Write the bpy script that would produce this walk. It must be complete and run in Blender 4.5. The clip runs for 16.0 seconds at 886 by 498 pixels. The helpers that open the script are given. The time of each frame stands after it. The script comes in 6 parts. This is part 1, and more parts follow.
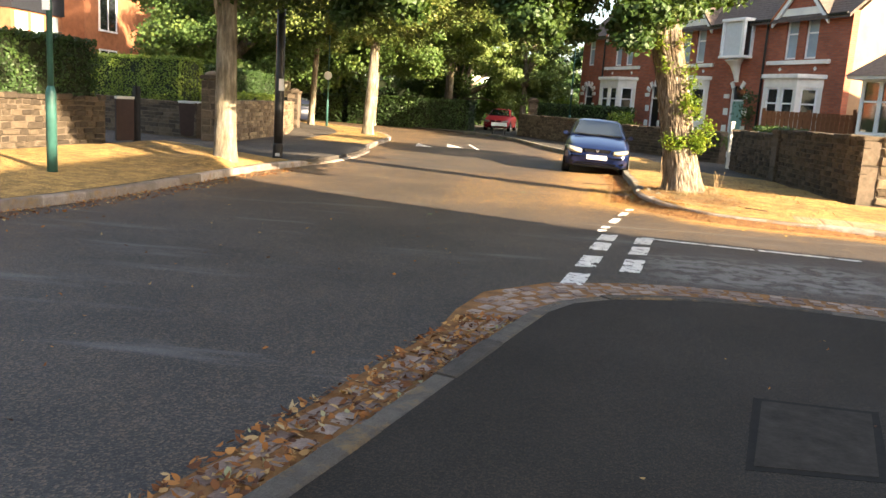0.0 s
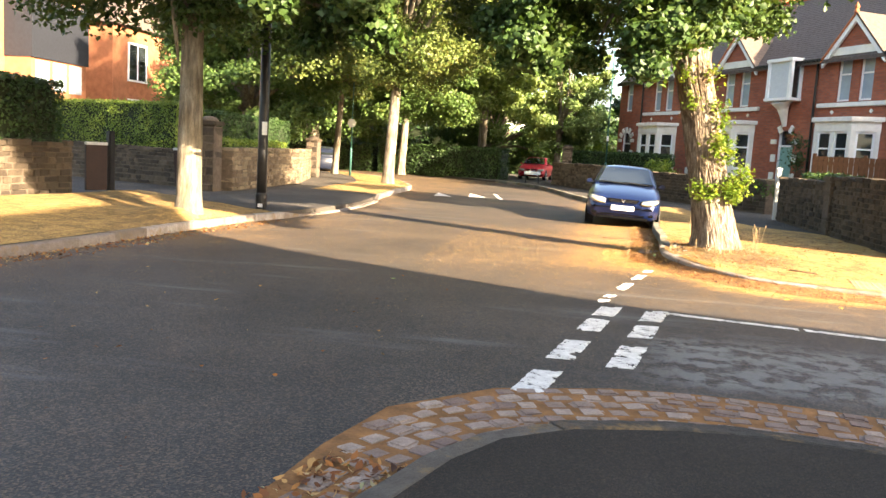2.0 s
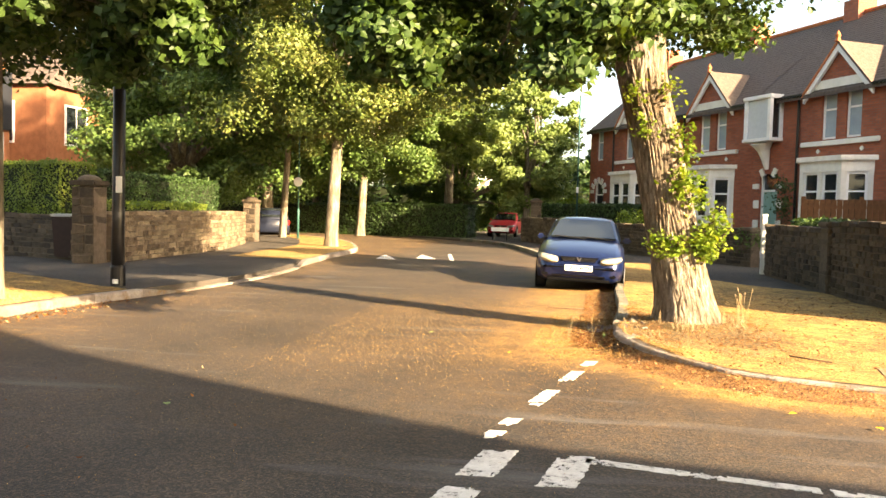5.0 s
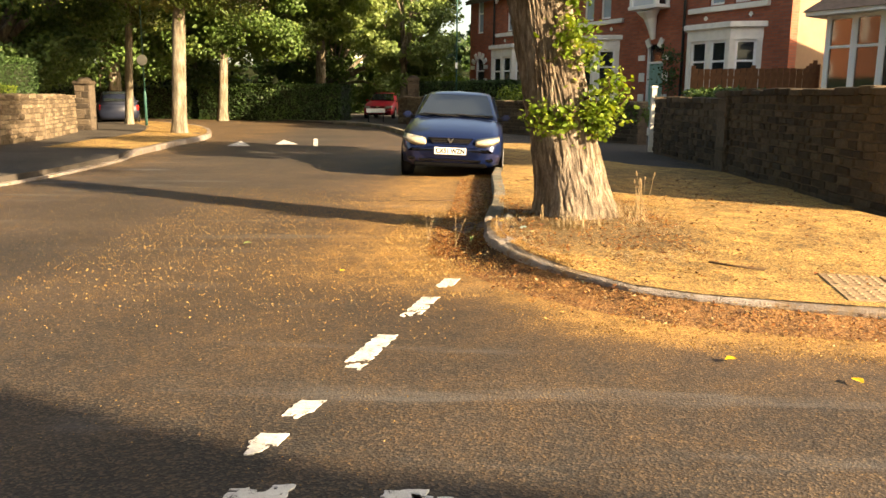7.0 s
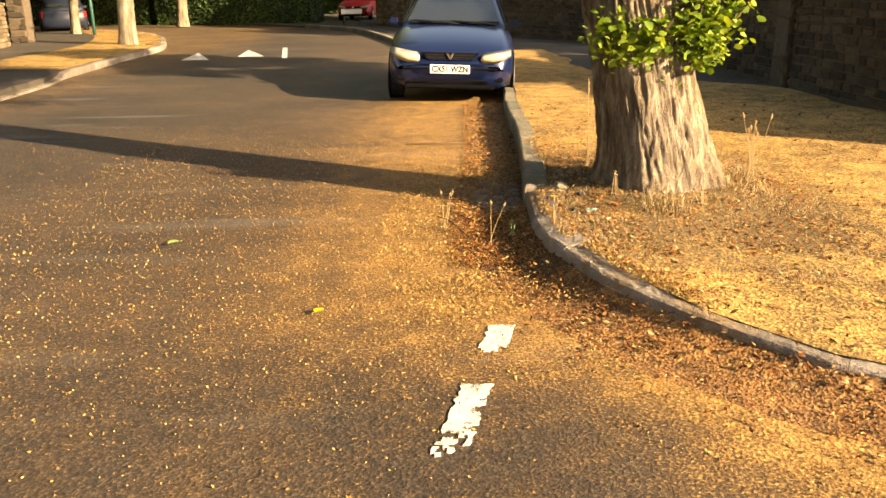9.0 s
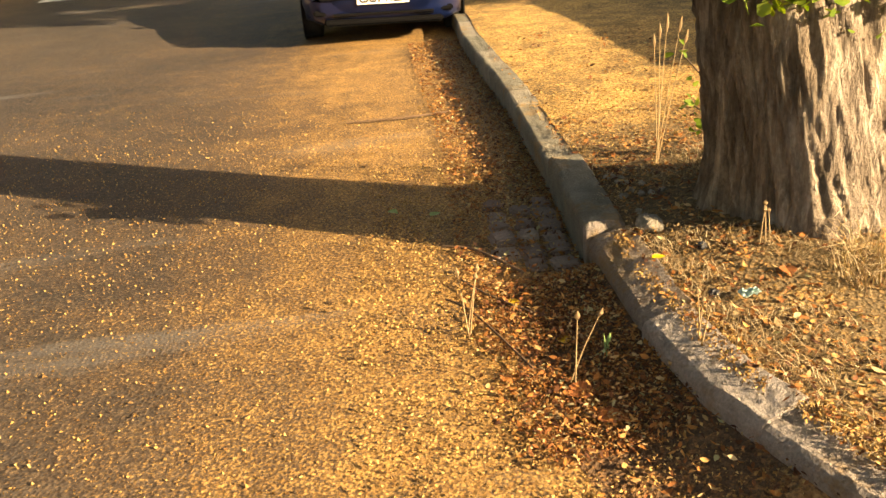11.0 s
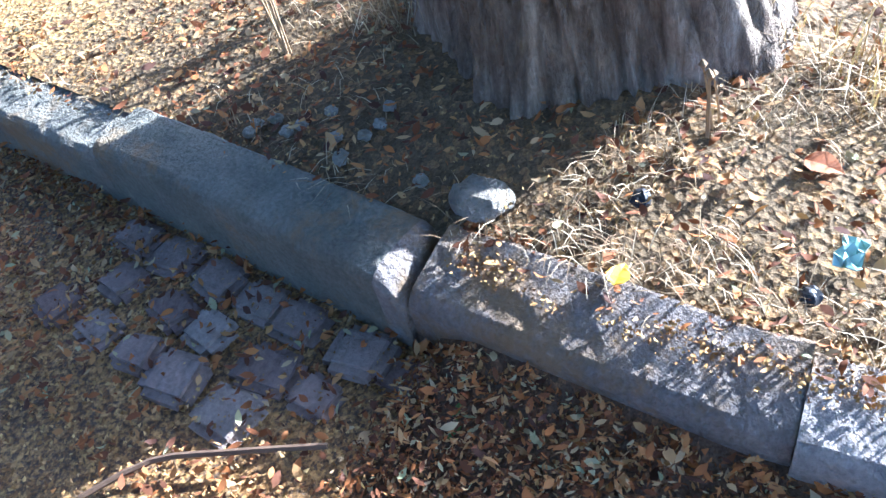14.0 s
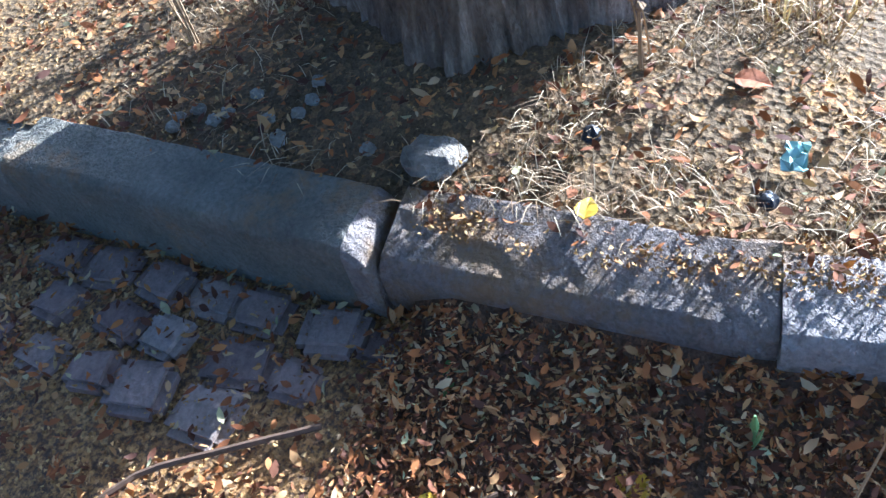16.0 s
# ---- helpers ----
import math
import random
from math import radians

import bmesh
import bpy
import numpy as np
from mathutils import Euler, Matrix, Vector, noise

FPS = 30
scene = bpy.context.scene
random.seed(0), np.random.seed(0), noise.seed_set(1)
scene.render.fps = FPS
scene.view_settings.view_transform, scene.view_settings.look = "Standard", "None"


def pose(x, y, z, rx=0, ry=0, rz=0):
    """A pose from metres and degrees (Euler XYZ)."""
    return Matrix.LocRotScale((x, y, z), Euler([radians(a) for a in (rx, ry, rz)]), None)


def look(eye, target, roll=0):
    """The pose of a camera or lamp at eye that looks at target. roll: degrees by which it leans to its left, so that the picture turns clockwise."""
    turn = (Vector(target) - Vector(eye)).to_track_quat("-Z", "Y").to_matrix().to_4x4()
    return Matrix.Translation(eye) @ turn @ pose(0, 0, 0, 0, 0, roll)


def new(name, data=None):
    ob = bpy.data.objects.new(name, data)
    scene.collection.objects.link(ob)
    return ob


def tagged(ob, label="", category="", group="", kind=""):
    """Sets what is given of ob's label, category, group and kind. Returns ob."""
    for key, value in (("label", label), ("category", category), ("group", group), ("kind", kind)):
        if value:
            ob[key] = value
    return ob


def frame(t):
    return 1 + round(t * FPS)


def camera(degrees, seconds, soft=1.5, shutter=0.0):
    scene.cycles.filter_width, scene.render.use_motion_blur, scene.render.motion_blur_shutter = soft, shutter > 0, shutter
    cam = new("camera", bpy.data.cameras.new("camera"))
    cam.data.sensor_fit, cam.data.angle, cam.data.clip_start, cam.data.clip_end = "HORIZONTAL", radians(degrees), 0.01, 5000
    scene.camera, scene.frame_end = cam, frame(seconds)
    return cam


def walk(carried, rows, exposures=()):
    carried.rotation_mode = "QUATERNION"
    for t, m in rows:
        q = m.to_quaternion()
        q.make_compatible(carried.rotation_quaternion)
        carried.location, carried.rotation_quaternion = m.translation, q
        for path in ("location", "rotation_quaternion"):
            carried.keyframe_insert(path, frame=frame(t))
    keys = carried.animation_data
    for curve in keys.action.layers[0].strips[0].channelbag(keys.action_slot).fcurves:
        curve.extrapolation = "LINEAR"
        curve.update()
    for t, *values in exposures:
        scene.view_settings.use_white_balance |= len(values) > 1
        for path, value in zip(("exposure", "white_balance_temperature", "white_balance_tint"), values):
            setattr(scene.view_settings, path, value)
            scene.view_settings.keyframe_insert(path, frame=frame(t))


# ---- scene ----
cam = camera(57.6, 16.0)
PATH = [
    (0, (1.482, 0.868, 1.536), (1.277, 2.826, 1.185), 3.7),
    (0.5, (1.7, 1.404, 1.486), (1.528, 3.36, 1.103), 5.4),
    (1, (1.947, 1.881, 1.497), (1.745, 3.847, 1.19), 2.8),
    (1.5, (2.062, 2.462, 1.485), (1.739, 4.423, 1.255), 3.3),
    (2, (2.169, 3.1, 1.488), (1.838, 5.058, 1.25), 3.4),
    (2.5, (2.23, 3.649, 1.501), (1.928, 5.613, 1.271), 3.3),
    (3, (2.322, 4.255, 1.515), (2.1, 6.234, 1.33), 1.5),
    (5.5, (3.038, 7.112, 1.436), (2.715, 9.084, 1.348), 1.5),
    (6, (3.116, 7.572, 1.441), (2.968, 9.559, 1.262), 1.0),
    (6.5, (3.204, 8.26, 1.353), (3.098, 10.224, 0.988), -0.3),
    (7, (3.198, 8.959, 1.316), (3.167, 10.924, 0.945), 0.5),
    (7.5, (3.217, 9.568, 1.355), (3.24, 11.517, 0.905), 0.8),
    (8, (3.118, 10.176, 1.384), (3.087, 12.106, 0.86), 0.0),
    (10.5, (2.682, 13.298, 1.422), (2.823, 15.146, 0.669), -3.3),
    (11, (2.638, 13.858, 1.421), (2.822, 15.672, 0.599), -4.8),
    (11.5, (2.64, 14.421, 1.422), (3.055, 16.185, 0.576), -3.4),
    (12, (2.637, 14.985, 1.39), (3.253, 16.671, 0.508), -2.0),
    (12.5, (2.681, 15.438, 1.355), (3.59, 16.939, 0.396), -3.3),
    (13, (2.817, 15.773, 1.273), (3.857, 17.002, 0.087), -11.3),
    (13.5, (2.797, 15.976, 1.234), (4.006, 16.892, -0.07), -10.4),
    (14, (2.835, 15.922, 1.223), (3.875, 16.819, -0.231), -14.7),
    (14.5, (2.841, 15.876, 1.211), (3.829, 16.695, -0.323), -17.9),
    (15, (2.838, 15.868, 1.21), (3.821, 16.63, -0.356), -18.7),
    (15.5, (2.811, 15.884, 1.215), (3.858, 16.592, -0.335), -16.4),
    (16, (2.742, 16.037, 1.206), (3.879, 16.679, -0.309), -14.7),
]
EXPOSURES = [(0, 2.68, 7050, 10), (0.6, 3.02, 6950, 10), (1.5, 3.13, 6900, 10), (3, 2.95, 7100, 10), (5.5, 2.70, 8200, 10), (7, 2.06, 8100, 10), (7.5, 1.96, 8200, 10), (8, 2.09, 8700, 10), (10.5, 2.10, 8800, 10), (11.5, 2.26, 8400, 10), (12.5, 2.78, 6600, 10), (13.0, 2.93, 6150, 10), (13.6, 3.08, 4550, 10), (14.2, 3.06, 4200, 10), (16, 2.60, 4200, 10)]
walk(cam, [(t, look(eye, target, roll)) for t, eye, target, roll in PATH], EXPOSURES)

# ---- light ----
SUN_DIR = Vector((0.842, -0.539, 0.0)).normalized()
SUN_EL = radians(20.5)
sun_data = bpy.data.lights.new("sun", "SUN")
sun_data.energy, sun_data.angle, sun_data.color = 5.0, radians(0.6), (1.0, 0.83, 0.62)
sun = new("sun", sun_data)
sun.matrix_world = look(SUN_DIR * 60 + Vector((0, 15, 60 * math.tan(SUN_EL))), (0, 15, 0))
world = bpy.data.worlds.new("sky")
scene.world = world
world.use_nodes = True
wn = world.node_tree.nodes
sky = wn.new("ShaderNodeTexSky")
sky.sky_type, sky.sun_disc, sky.sun_elevation = "NISHITA", False, SUN_EL
sky.air_density, sky.dust_density, sky.ozone_density = 0.9, 3.0, 0.6
sky.sun_rotation = math.atan2(SUN_DIR.x, SUN_DIR.y)
world.node_tree.links.new(sky.outputs[0], wn["Background"].inputs[0])
wn["Background"].inputs[1].default_value = 0.1


# ---- materials ----
def material(name, rough=0.8, metal=0.0, spec=0.3):
    """A node material; returns it, its tree and its main shader."""
    m = bpy.data.materials.new(name)
    m.use_nodes = True
    b = m.node_tree.nodes["Principled BSDF"]
    b.inputs["Roughness"].default_value, b.inputs["Metallic"].default_value = rough, metal
    b.inputs["Specular IOR Level"].default_value = spec
    return m, m.node_tree, b


def add(tree, kind, **values):
    n = tree.nodes.new("ShaderNode" + kind)
    for k, v in values.items():
        n.inputs[k.replace("_", " ")].default_value = v
    return n


def tex(tree, scale, detail=4.0, rough=0.6, vec=None, kind="TexNoise"):
    n = tree.nodes.new("ShaderNode" + kind)
    n.inputs["Scale"].default_value = scale
    if kind == "TexNoise":
        n.inputs["Detail"].default_value, n.inputs["Roughness"].default_value = detail, rough
    if vec is None:
        vec = add(tree, "TexCoord").outputs["Object"]
    tree.links.new(vec, n.inputs["Vector"])
    return n


def ramp(tree, source, stops):
    r = tree.nodes.new("ShaderNodeValToRGB")
    e = r.color_ramp.elements
    while len(e) < len(stops):
        e.new(0.5)
    for el, (p, c) in zip(e, stops):
        el.position, el.color = p, (*c, 1) if len(c) == 3 else c
    tree.links.new(source, r.inputs[0])
    return r.outputs["Color"]


def grey(a):
    return (a, a, a)


def mix(tree, a, b, fac, mode="MIX"):
    n = tree.nodes.new("ShaderNodeMix")
    n.data_type, n.blend_type = "RGBA", mode
    for sock, v in ((n.inputs[6], a), (n.inputs[7], b), (n.inputs[0], fac)):
        if isinstance(v, (int, float)):
            sock.default_value = v
        elif isinstance(v, tuple):
            sock.default_value = (*v, 1)
        else:
            tree.links.new(v, sock)
    return n.outputs[2]


def calc(tree, op, a, b=0.0, c=0.0):
    n = tree.nodes.new("ShaderNodeMath")
    n.operation = op
    for i, v in enumerate((a, b, c)):
        if isinstance(v, (int, float)):
            n.inputs[i].default_value = v
        else:
            tree.links.new(v, n.inputs[i])
    return n.outputs[0]


def bump(tree, shader, height, strength=0.4, distance=0.01):
    n = add(tree, "Bump", Strength=strength, Distance=distance)
    tree.links.new(height, n.inputs["Height"])
    tree.links.new(n.outputs[0], shader.inputs["Normal"])


def part_of(t, geo, axis):
    s = add(t, "SeparateXYZ")
    t.links.new(geo, s.inputs[0])
    return s.outputs[axis]


def between(t, v, lo, hi, out_lo=0.0, out_hi=1.0):
    n = t.nodes.new("ShaderNodeMapRange")
    n.interpolation_type = "SMOOTHSTEP"
    for i, x in ((1, lo), (2, hi), (3, out_lo), (4, out_hi)):
        n.inputs[i].default_value = x
    t.links.new(v, n.inputs[0])
    return n.outputs[0]


def simple(name, col, rough=0.7, metal=0.0, var=0.15, scale=8.0, relief=0.15, spec=0.3, fine=60.0):
    """A surface with stains at one scale, grain at another, and a light relief."""
    m, t, b = material(name, rough, metal, spec)
    big = tex(t, scale)
    small = tex(t, fine, 3)
    dark = tuple(c * (1 - var) for c in col)
    light = tuple(min(1, c * (1 + var)) for c in col)
    c = ramp(t, big.outputs["Fac"], [(0.3, dark), (0.7, light)])
    c = mix(t, c, ramp(t, small.outputs["Fac"], [(0.3, grey(1 - var)), (0.7, grey(1.0))]), 0.6, "MULTIPLY")
    t.links.new(c, b.inputs["Base Color"])
    if relief:
        bump(t, b, small.outputs["Fac"], relief, 0.006)
    return m


def island(name, stops, rough=0.8, spec=0.2, through_light=0.0, per_object=False, clump=0.0):
    """Colour that changes from piece to piece."""
    m, t, b = material(name, rough, 0.0, spec)
    src = add(t, "ObjectInfo").outputs["Random"] if per_object else add(t, "NewGeometry").outputs["Random Per Island"]
    if clump:
        n = tex(t, clump, 2, 0.5, add(t, "NewGeometry").outputs["Position"])
        src = calc(t, "ADD", calc(t, "MULTIPLY", src, 0.4), between(t, n.outputs["Fac"], 0.35, 0.65, 0.0, 0.6))
    c = ramp(t, src, stops)
    t.links.new(c, b.inputs["Base Color"])
    if through_light:
        tr = add(t, "BsdfTranslucent")
        t.links.new(mix(t, c, (1.0, 0.95, 0.35), 1.0, "MULTIPLY"), tr.inputs["Color"])
        ms = add(t, "MixShader", Fac=through_light)
        t.links.new(b.outputs[0], ms.inputs[1])
        t.links.new(tr.outputs[0], ms.inputs[2])
        t.links.new(ms.outputs[0], t.nodes["Material Output"].inputs["Surface"])
    return m


def stony(name, stops, per_object=True, grain=90.0, relief=0.6, rough=0.85, dirt=False):
    """Stone pieces: a tone for each piece, mottling and a rough face."""
    m, t, b = material(name, rough, 0.0, 0.25)
    src = add(t, "ObjectInfo").outputs["Random"] if per_object else add(t, "NewGeometry").outputs["Random Per Island"]
    c = ramp(t, src, stops)
    geo = add(t, "NewGeometry").outputs["Position"]
    mott = tex(t, 9.0, 5, 0.65, geo)
    fine = tex(t, grain, 4, 0.7, geo)
    c = mix(t, c, ramp(t, mott.outputs["Fac"], [(0.3, grey(0.62)), (0.7, grey(1.15))]), 0.8, "MULTIPLY")
    c = mix(t, c, ramp(t, fine.outputs["Fac"], [(0.35, grey(0.6)), (0.65, grey(1.2))]), 0.6, "MULTIPLY")
    t.links.new(c, b.inputs["Base Color"])
    if dirt:
        crust = tex(t, 3.0, 6, 0.75, geo)
        c = mix(t, c, (0.27, 0.17, 0.07), between(t, crust.outputs["Fac"], 0.50, 0.66, 0.0, 0.75))
        t.links.new(c, b.inputs["Base Color"])
    h = calc(t, "ADD", fine.outputs["Fac"], calc(t, "MULTIPLY", mott.outputs["Fac"], 1.5))
    bump(t, b, h, relief, 0.012)
    return m


def littered(name, base_lo, base_hi, debris_lo, debris_hi, cover, grain=140.0, relief=0.5, worn=False):
    """Ground with stone chips, and the fine golden lime debris that lies over it. cover(tree, position) gives how thickly."""
    m, t, b = material(name, 0.72 if worn else 0.9, 0.0, 0.32 if worn else 0.15)
    geo = add(t, "NewGeometry").outputs["Position"]
    chips = tex(t, grain * 0.62, 2, 0.5, geo, "TexVoronoi")
    fine = tex(t, grain * 1.6, 3, 0.7, geo)
    wide = tex(t, 0.55, 5, 0.62, geo)
    mid = tex(t, 4.5, 5, 0.65, geo)
    base = ramp(t, fine.outputs["Fac"], [(0.3, base_lo), (0.7, base_hi)])
    base = mix(t, base, ramp(t, chips.outputs["Color"], [(0.28, grey(0.5)), (0.55, grey(1.0)), (0.68, (1.9, 1.7, 1.45)), (0.8, (3.6, 2.8, 1.9))]), 0.64 if worn else 0.3, "MULTIPLY")
    base = mix(t, base, ramp(t, wide.outputs["Fac"], [(0.3, grey(0.68)), (0.7, grey(1.4))]), 0.85, "MULTIPLY")
    bits = ramp(t, chips.outputs["Color"], [(0.1, debris_lo), (0.9, debris_hi)])
    bits = mix(t, bits, ramp(t, mid.outputs["Fac"], [(0.3, grey(0.75)), (0.7, grey(1.2))]), 0.7, "MULTIPLY")
    speck = tex(t, grain * 0.55, 3, 0.75, geo)
    thick = cover(t, geo, wide.outputs["Fac"], mid.outputs["Fac"])
    if worn:
        base = mix(t, base, (0.105, 0.058, 0.024), between(t, thick, 0.20, 0.50, 0.0, 0.55))
    fac = calc(t, "SUBTRACT", calc(t, "ADD", thick, speck.outputs["Fac"]), 1.0)
    fac = ramp(t, calc(t, "MULTIPLY_ADD", fac, 5.0, 0.5), [(0.0, grey(0)), (1.0, grey(1))])
    if worn:
        x, y = part_of(t, geo, 0), part_of(t, geo, 1)
        zone = calc(t, "MULTIPLY", calc(t, "MULTIPLY", between(t, x, 2.4, 3.2), between(t, x, 6.0, 4.6)), calc(t, "MULTIPLY", between(t, y, 8.5, 8.9), between(t, y, 10.6, 9.9)))
        zone = calc(t, "MULTIPLY", zone, between(t, mid.outputs["Fac"], 0.42, 0.56))
        base = mix(t, base, (0.17, 0.165, 0.16), calc(t, "MULTIPLY", zone, 0.75))
        streak = tex(t, 1.0, 4, 0.6, geo)
        mp = add(t, "Mapping", Rotation=(0, 0, radians(-35)), Scale=(0.35, 2.2, 1))
        t.links.new(geo, mp.inputs["Vector"])
        t.links.new(mp.outputs[0], streak.inputs["Vector"])
        base = mix(t, base, (0.13, 0.127, 0.122), between(t, streak.outputs["Fac"], 0.55, 0.74, 0.0, 0.6))
    t.links.new(mix(t, base, bits, fac), b.inputs["Base Color"])
    bump(t, b, calc(t, "ADD", chips.outputs["Distance"], speck.outputs["Fac"]), relief, 0.006)
    return m


def road_cover(t, geo, wide, mid):
    x, y = part_of(t, geo, 0), part_of(t, geo, 1)
    up = calc(t, "ADD", between(t, y, 10.5, 15.0, 0.0, 0.07), calc(t, "MULTIPLY", between(t, y, 9.0, 13.0), between(t, x, -1.0, 3.2, 0.0, 0.08)))
    side = between(t, calc(t, "MULTIPLY", calc(t, "SUBTRACT", x, 1.2), between(t, y, 13.2, 15.2)), 0.3, 1.7, 0.0, 0.14)
    left = between(t, x, -1.8, -3.8, 0.0, 0.10)
    s = calc(t, "ADD", calc(t, "ADD", up, side), calc(t, "ADD", left, 0.22))
    off = calc(t, "SUBTRACT", calc(t, "MULTIPLY_ADD", x, -0.19, 14.73), y)
    drift = calc(t, "MULTIPLY", calc(t, "MULTIPLY", between(t, off, 1.0, 0.35), between(t, off, -0.4, 0.0)), between(t, x, 3.3, 4.4))
    s = calc(t, "ADD", s, calc(t, "MULTIPLY", drift, 0.24))
    s = calc(t, "ADD", s, calc(t, "MULTIPLY", calc(t, "SUBTRACT", wide, 0.5), 0.24))
    return calc(t, "ADD", s, calc(t, "MULTIPLY", calc(t, "SUBTRACT", mid, 0.5), 0.26))


def verge_cover(t, geo, wide, mid):
    x, y = part_of(t, geo, 0), part_of(t, geo, 1)
    soil = calc(t, "MULTIPLY", calc(t, "MULTIPLY", between(t, x, 2.5, 3.2), between(t, x, 5.6, 4.7)), calc(t, "MULTIPLY", between(t, y, 14.9, 15.7), between(t, y, 18.6, 17.2)))
    s = calc(t, "ADD", 0.52, calc(t, "MULTIPLY", calc(t, "SUBTRACT", wide, 0.5), 0.3))
    s = calc(t, "SUBTRACT", s, calc(t, "MULTIPLY", soil, 0.22))
    return calc(t, "ADD", s, calc(t, "MULTIPLY", calc(t, "SUBTRACT", mid, 0.5), 0.5))


def path_cover(t, geo, wide, mid):
    s = calc(t, "ADD", 0.14, calc(t, "MULTIPLY", calc(t, "SUBTRACT", wide, 0.5), 0.4))
    return calc(t, "ADD", s, calc(t, "MULTIPLY", calc(t, "SUBTRACT", mid, 0.5), 0.25))


DEB_LO, DEB_HI = (0.20, 0.10, 0.028), (0.52, 0.31, 0.10)
ROAD = littered("asphalt_with_debris", (0.020, 0.018, 0.017), (0.058, 0.053, 0.048), DEB_LO, DEB_HI, road_cover, worn=True)
VERGE = littered("dry_verge", (0.07, 0.05, 0.03), (0.17, 0.12, 0.06), (0.22, 0.12, 0.035), (0.62, 0.40, 0.14), verge_cover, 110.0, 0.8)
PATH_TAR = littered("pavement_asphalt", (0.016, 0.0145, 0.013), (0.040, 0.035, 0.030), DEB_LO, DEB_HI, path_cover, 230.0)
FOOTWAY = littered("faded_footway_asphalt", (0.040, 0.036, 0.032), (0.095, 0.085, 0.074), DEB_LO, DEB_HI, path_cover, 200.0)
KERB = stony("granite_kerb", [(0, (0.22, 0.18, 0.15)), (0.5, (0.33, 0.285, 0.25)), (1, (0.47, 0.42, 0.38))], True, 95.0, 1.6, dirt=True)
SETT = stony("stone_sett", [(0, (0.19, 0.130, 0.105)), (0.5, (0.26, 0.190, 0.155)), (1, (0.34, 0.265, 0.215))], True, 70.0, 0.5)
SETT_ALL = stony("stone_setts", [(0, (0.19, 0.130, 0.105)), (0.5, (0.26, 0.190, 0.155)), (1, (0.34, 0.265, 0.215))], False, 70.0, 0.5)
STONE = stony("wall_stone", [(0, (0.10, 0.073, 0.047)), (0.5, (0.175, 0.130, 0.083)), (1, (0.26, 0.20, 0.13))], True, 40.0, 0.8)
# Darker tones of the wall stone, for walls whose label says dark.
STONE_DARK = stony("dark_wall_stone", [(0, (0.045, 0.034, 0.024)), (0.5, (0.080, 0.060, 0.040)), (1, (0.13, 0.098, 0.065))], True, 40.0, 0.8)
STONE_DARK_ALL = stony("dark_wall_stones", [(0, (0.045, 0.034, 0.024)), (0.5, (0.080, 0.060, 0.040)), (1, (0.13, 0.098, 0.065))], False, 40.0, 0.8)
STONE_ALL = stony("wall_stones", [(0, (0.10, 0.073, 0.047)), (0.5, (0.175, 0.130, 0.083)), (1, (0.26, 0.20, 0.13))], False, 40.0, 0.8)
MORTAR = simple("mortar", (0.12, 0.092, 0.066), 0.95, var=0.3, relief=0.4)
MOSS_JOINT = simple("dirt_in_joints", (0.22, 0.105, 0.035), 0.95, var=0.4, scale=5, relief=0.5)


def worn_paint():
    m, t, b = material("road_paint", 0.75)
    geo = add(t, "NewGeometry").outputs["Position"]
    n = tex(t, 9.0, 6, 0.75, geo)
    f = tex(t, 160.0, 3, 0.7, geo)
    c = ramp(t, calc(t, "ADD", n.outputs["Fac"], calc(t, "MULTIPLY", f.outputs["Fac"], 0.35)),
             [(0.55, (0.05, 0.047, 0.043)), (0.60, (0.50, 0.48, 0.44)), (0.9, (0.76, 0.74, 0.69))])
    t.links.new(c, b.inputs["Base Color"])
    bump(t, b, f.outputs["Fac"], 0.4, 0.005)
    return m


KERB_BROWN = stony("brown_granite_kerb", [(0, (0.075, 0.066, 0.056)), (0.5, (0.105, 0.092, 0.078)), (1, (0.15, 0.13, 0.108))], True, 95.0, 1.4, dirt=True)
# Darker, greener granite: moss, and the shade on the far stones, put into colour.
KERB_MOSSY_SHADE = stony("mossy_shaded_granite_kerb", [(0, (0.155, 0.153, 0.118)), (0.5, (0.215, 0.202, 0.160)), (1, (0.285, 0.26, 0.21))], True, 95.0, 1.4, dirt=True)
PAINT = worn_paint()


def brick_wall():
    m, t, b = material("red_brick", 0.85)
    co = add(t, "TexCoord").outputs["UV"]
    n = t.nodes.new("ShaderNodeTexBrick")
    t.links.new(co, n.inputs["Vector"])
    n.inputs["Color1"].default_value, n.inputs["Color2"].default_value = (0.41, 0.120, 0.062, 1), (0.29, 0.085, 0.046, 1)
    n.inputs["Mortar"].default_value = (0.20, 0.12, 0.09, 1)
    n.inputs["Scale"].default_value, n.inputs["Mortar Size"].default_value = 1.0, 0.008
    n.inputs["Brick Width"].default_value, n.inputs["Row Height"].default_value = 0.225, 0.075
    st = tex(t, 0.9, 5)
    c = mix(t, n.outputs["Color"], ramp(t, st.outputs["Fac"], [(0.3, grey(0.7)), (0.7, grey(1.15))]), 0.8, "MULTIPLY")
    t.links.new(c, b.inputs["Base Color"])
    bump(t, b, n.outputs["Fac"], -0.5, 0.01)
    return m


BRICK = brick_wall()
# Sun on the row's end wall is put into this pale brick colour.
PALE_BRICK = simple("sun_paled_brick", (0.34, 0.225, 0.135), 0.85, var=0.15, scale=2)
DULL_BRICK = simple("dull_brown_brick", (0.16, 0.11, 0.08), 0.9, var=0.25, scale=2)
ORANGE_BRICK = simple("orange_brick", (0.34, 0.135, 0.066), 0.85, var=0.2, scale=3)
STONE_TRIM = simple("painted_stone_trim", (0.80, 0.77, 0.69), 0.7, var=0.10, scale=3)
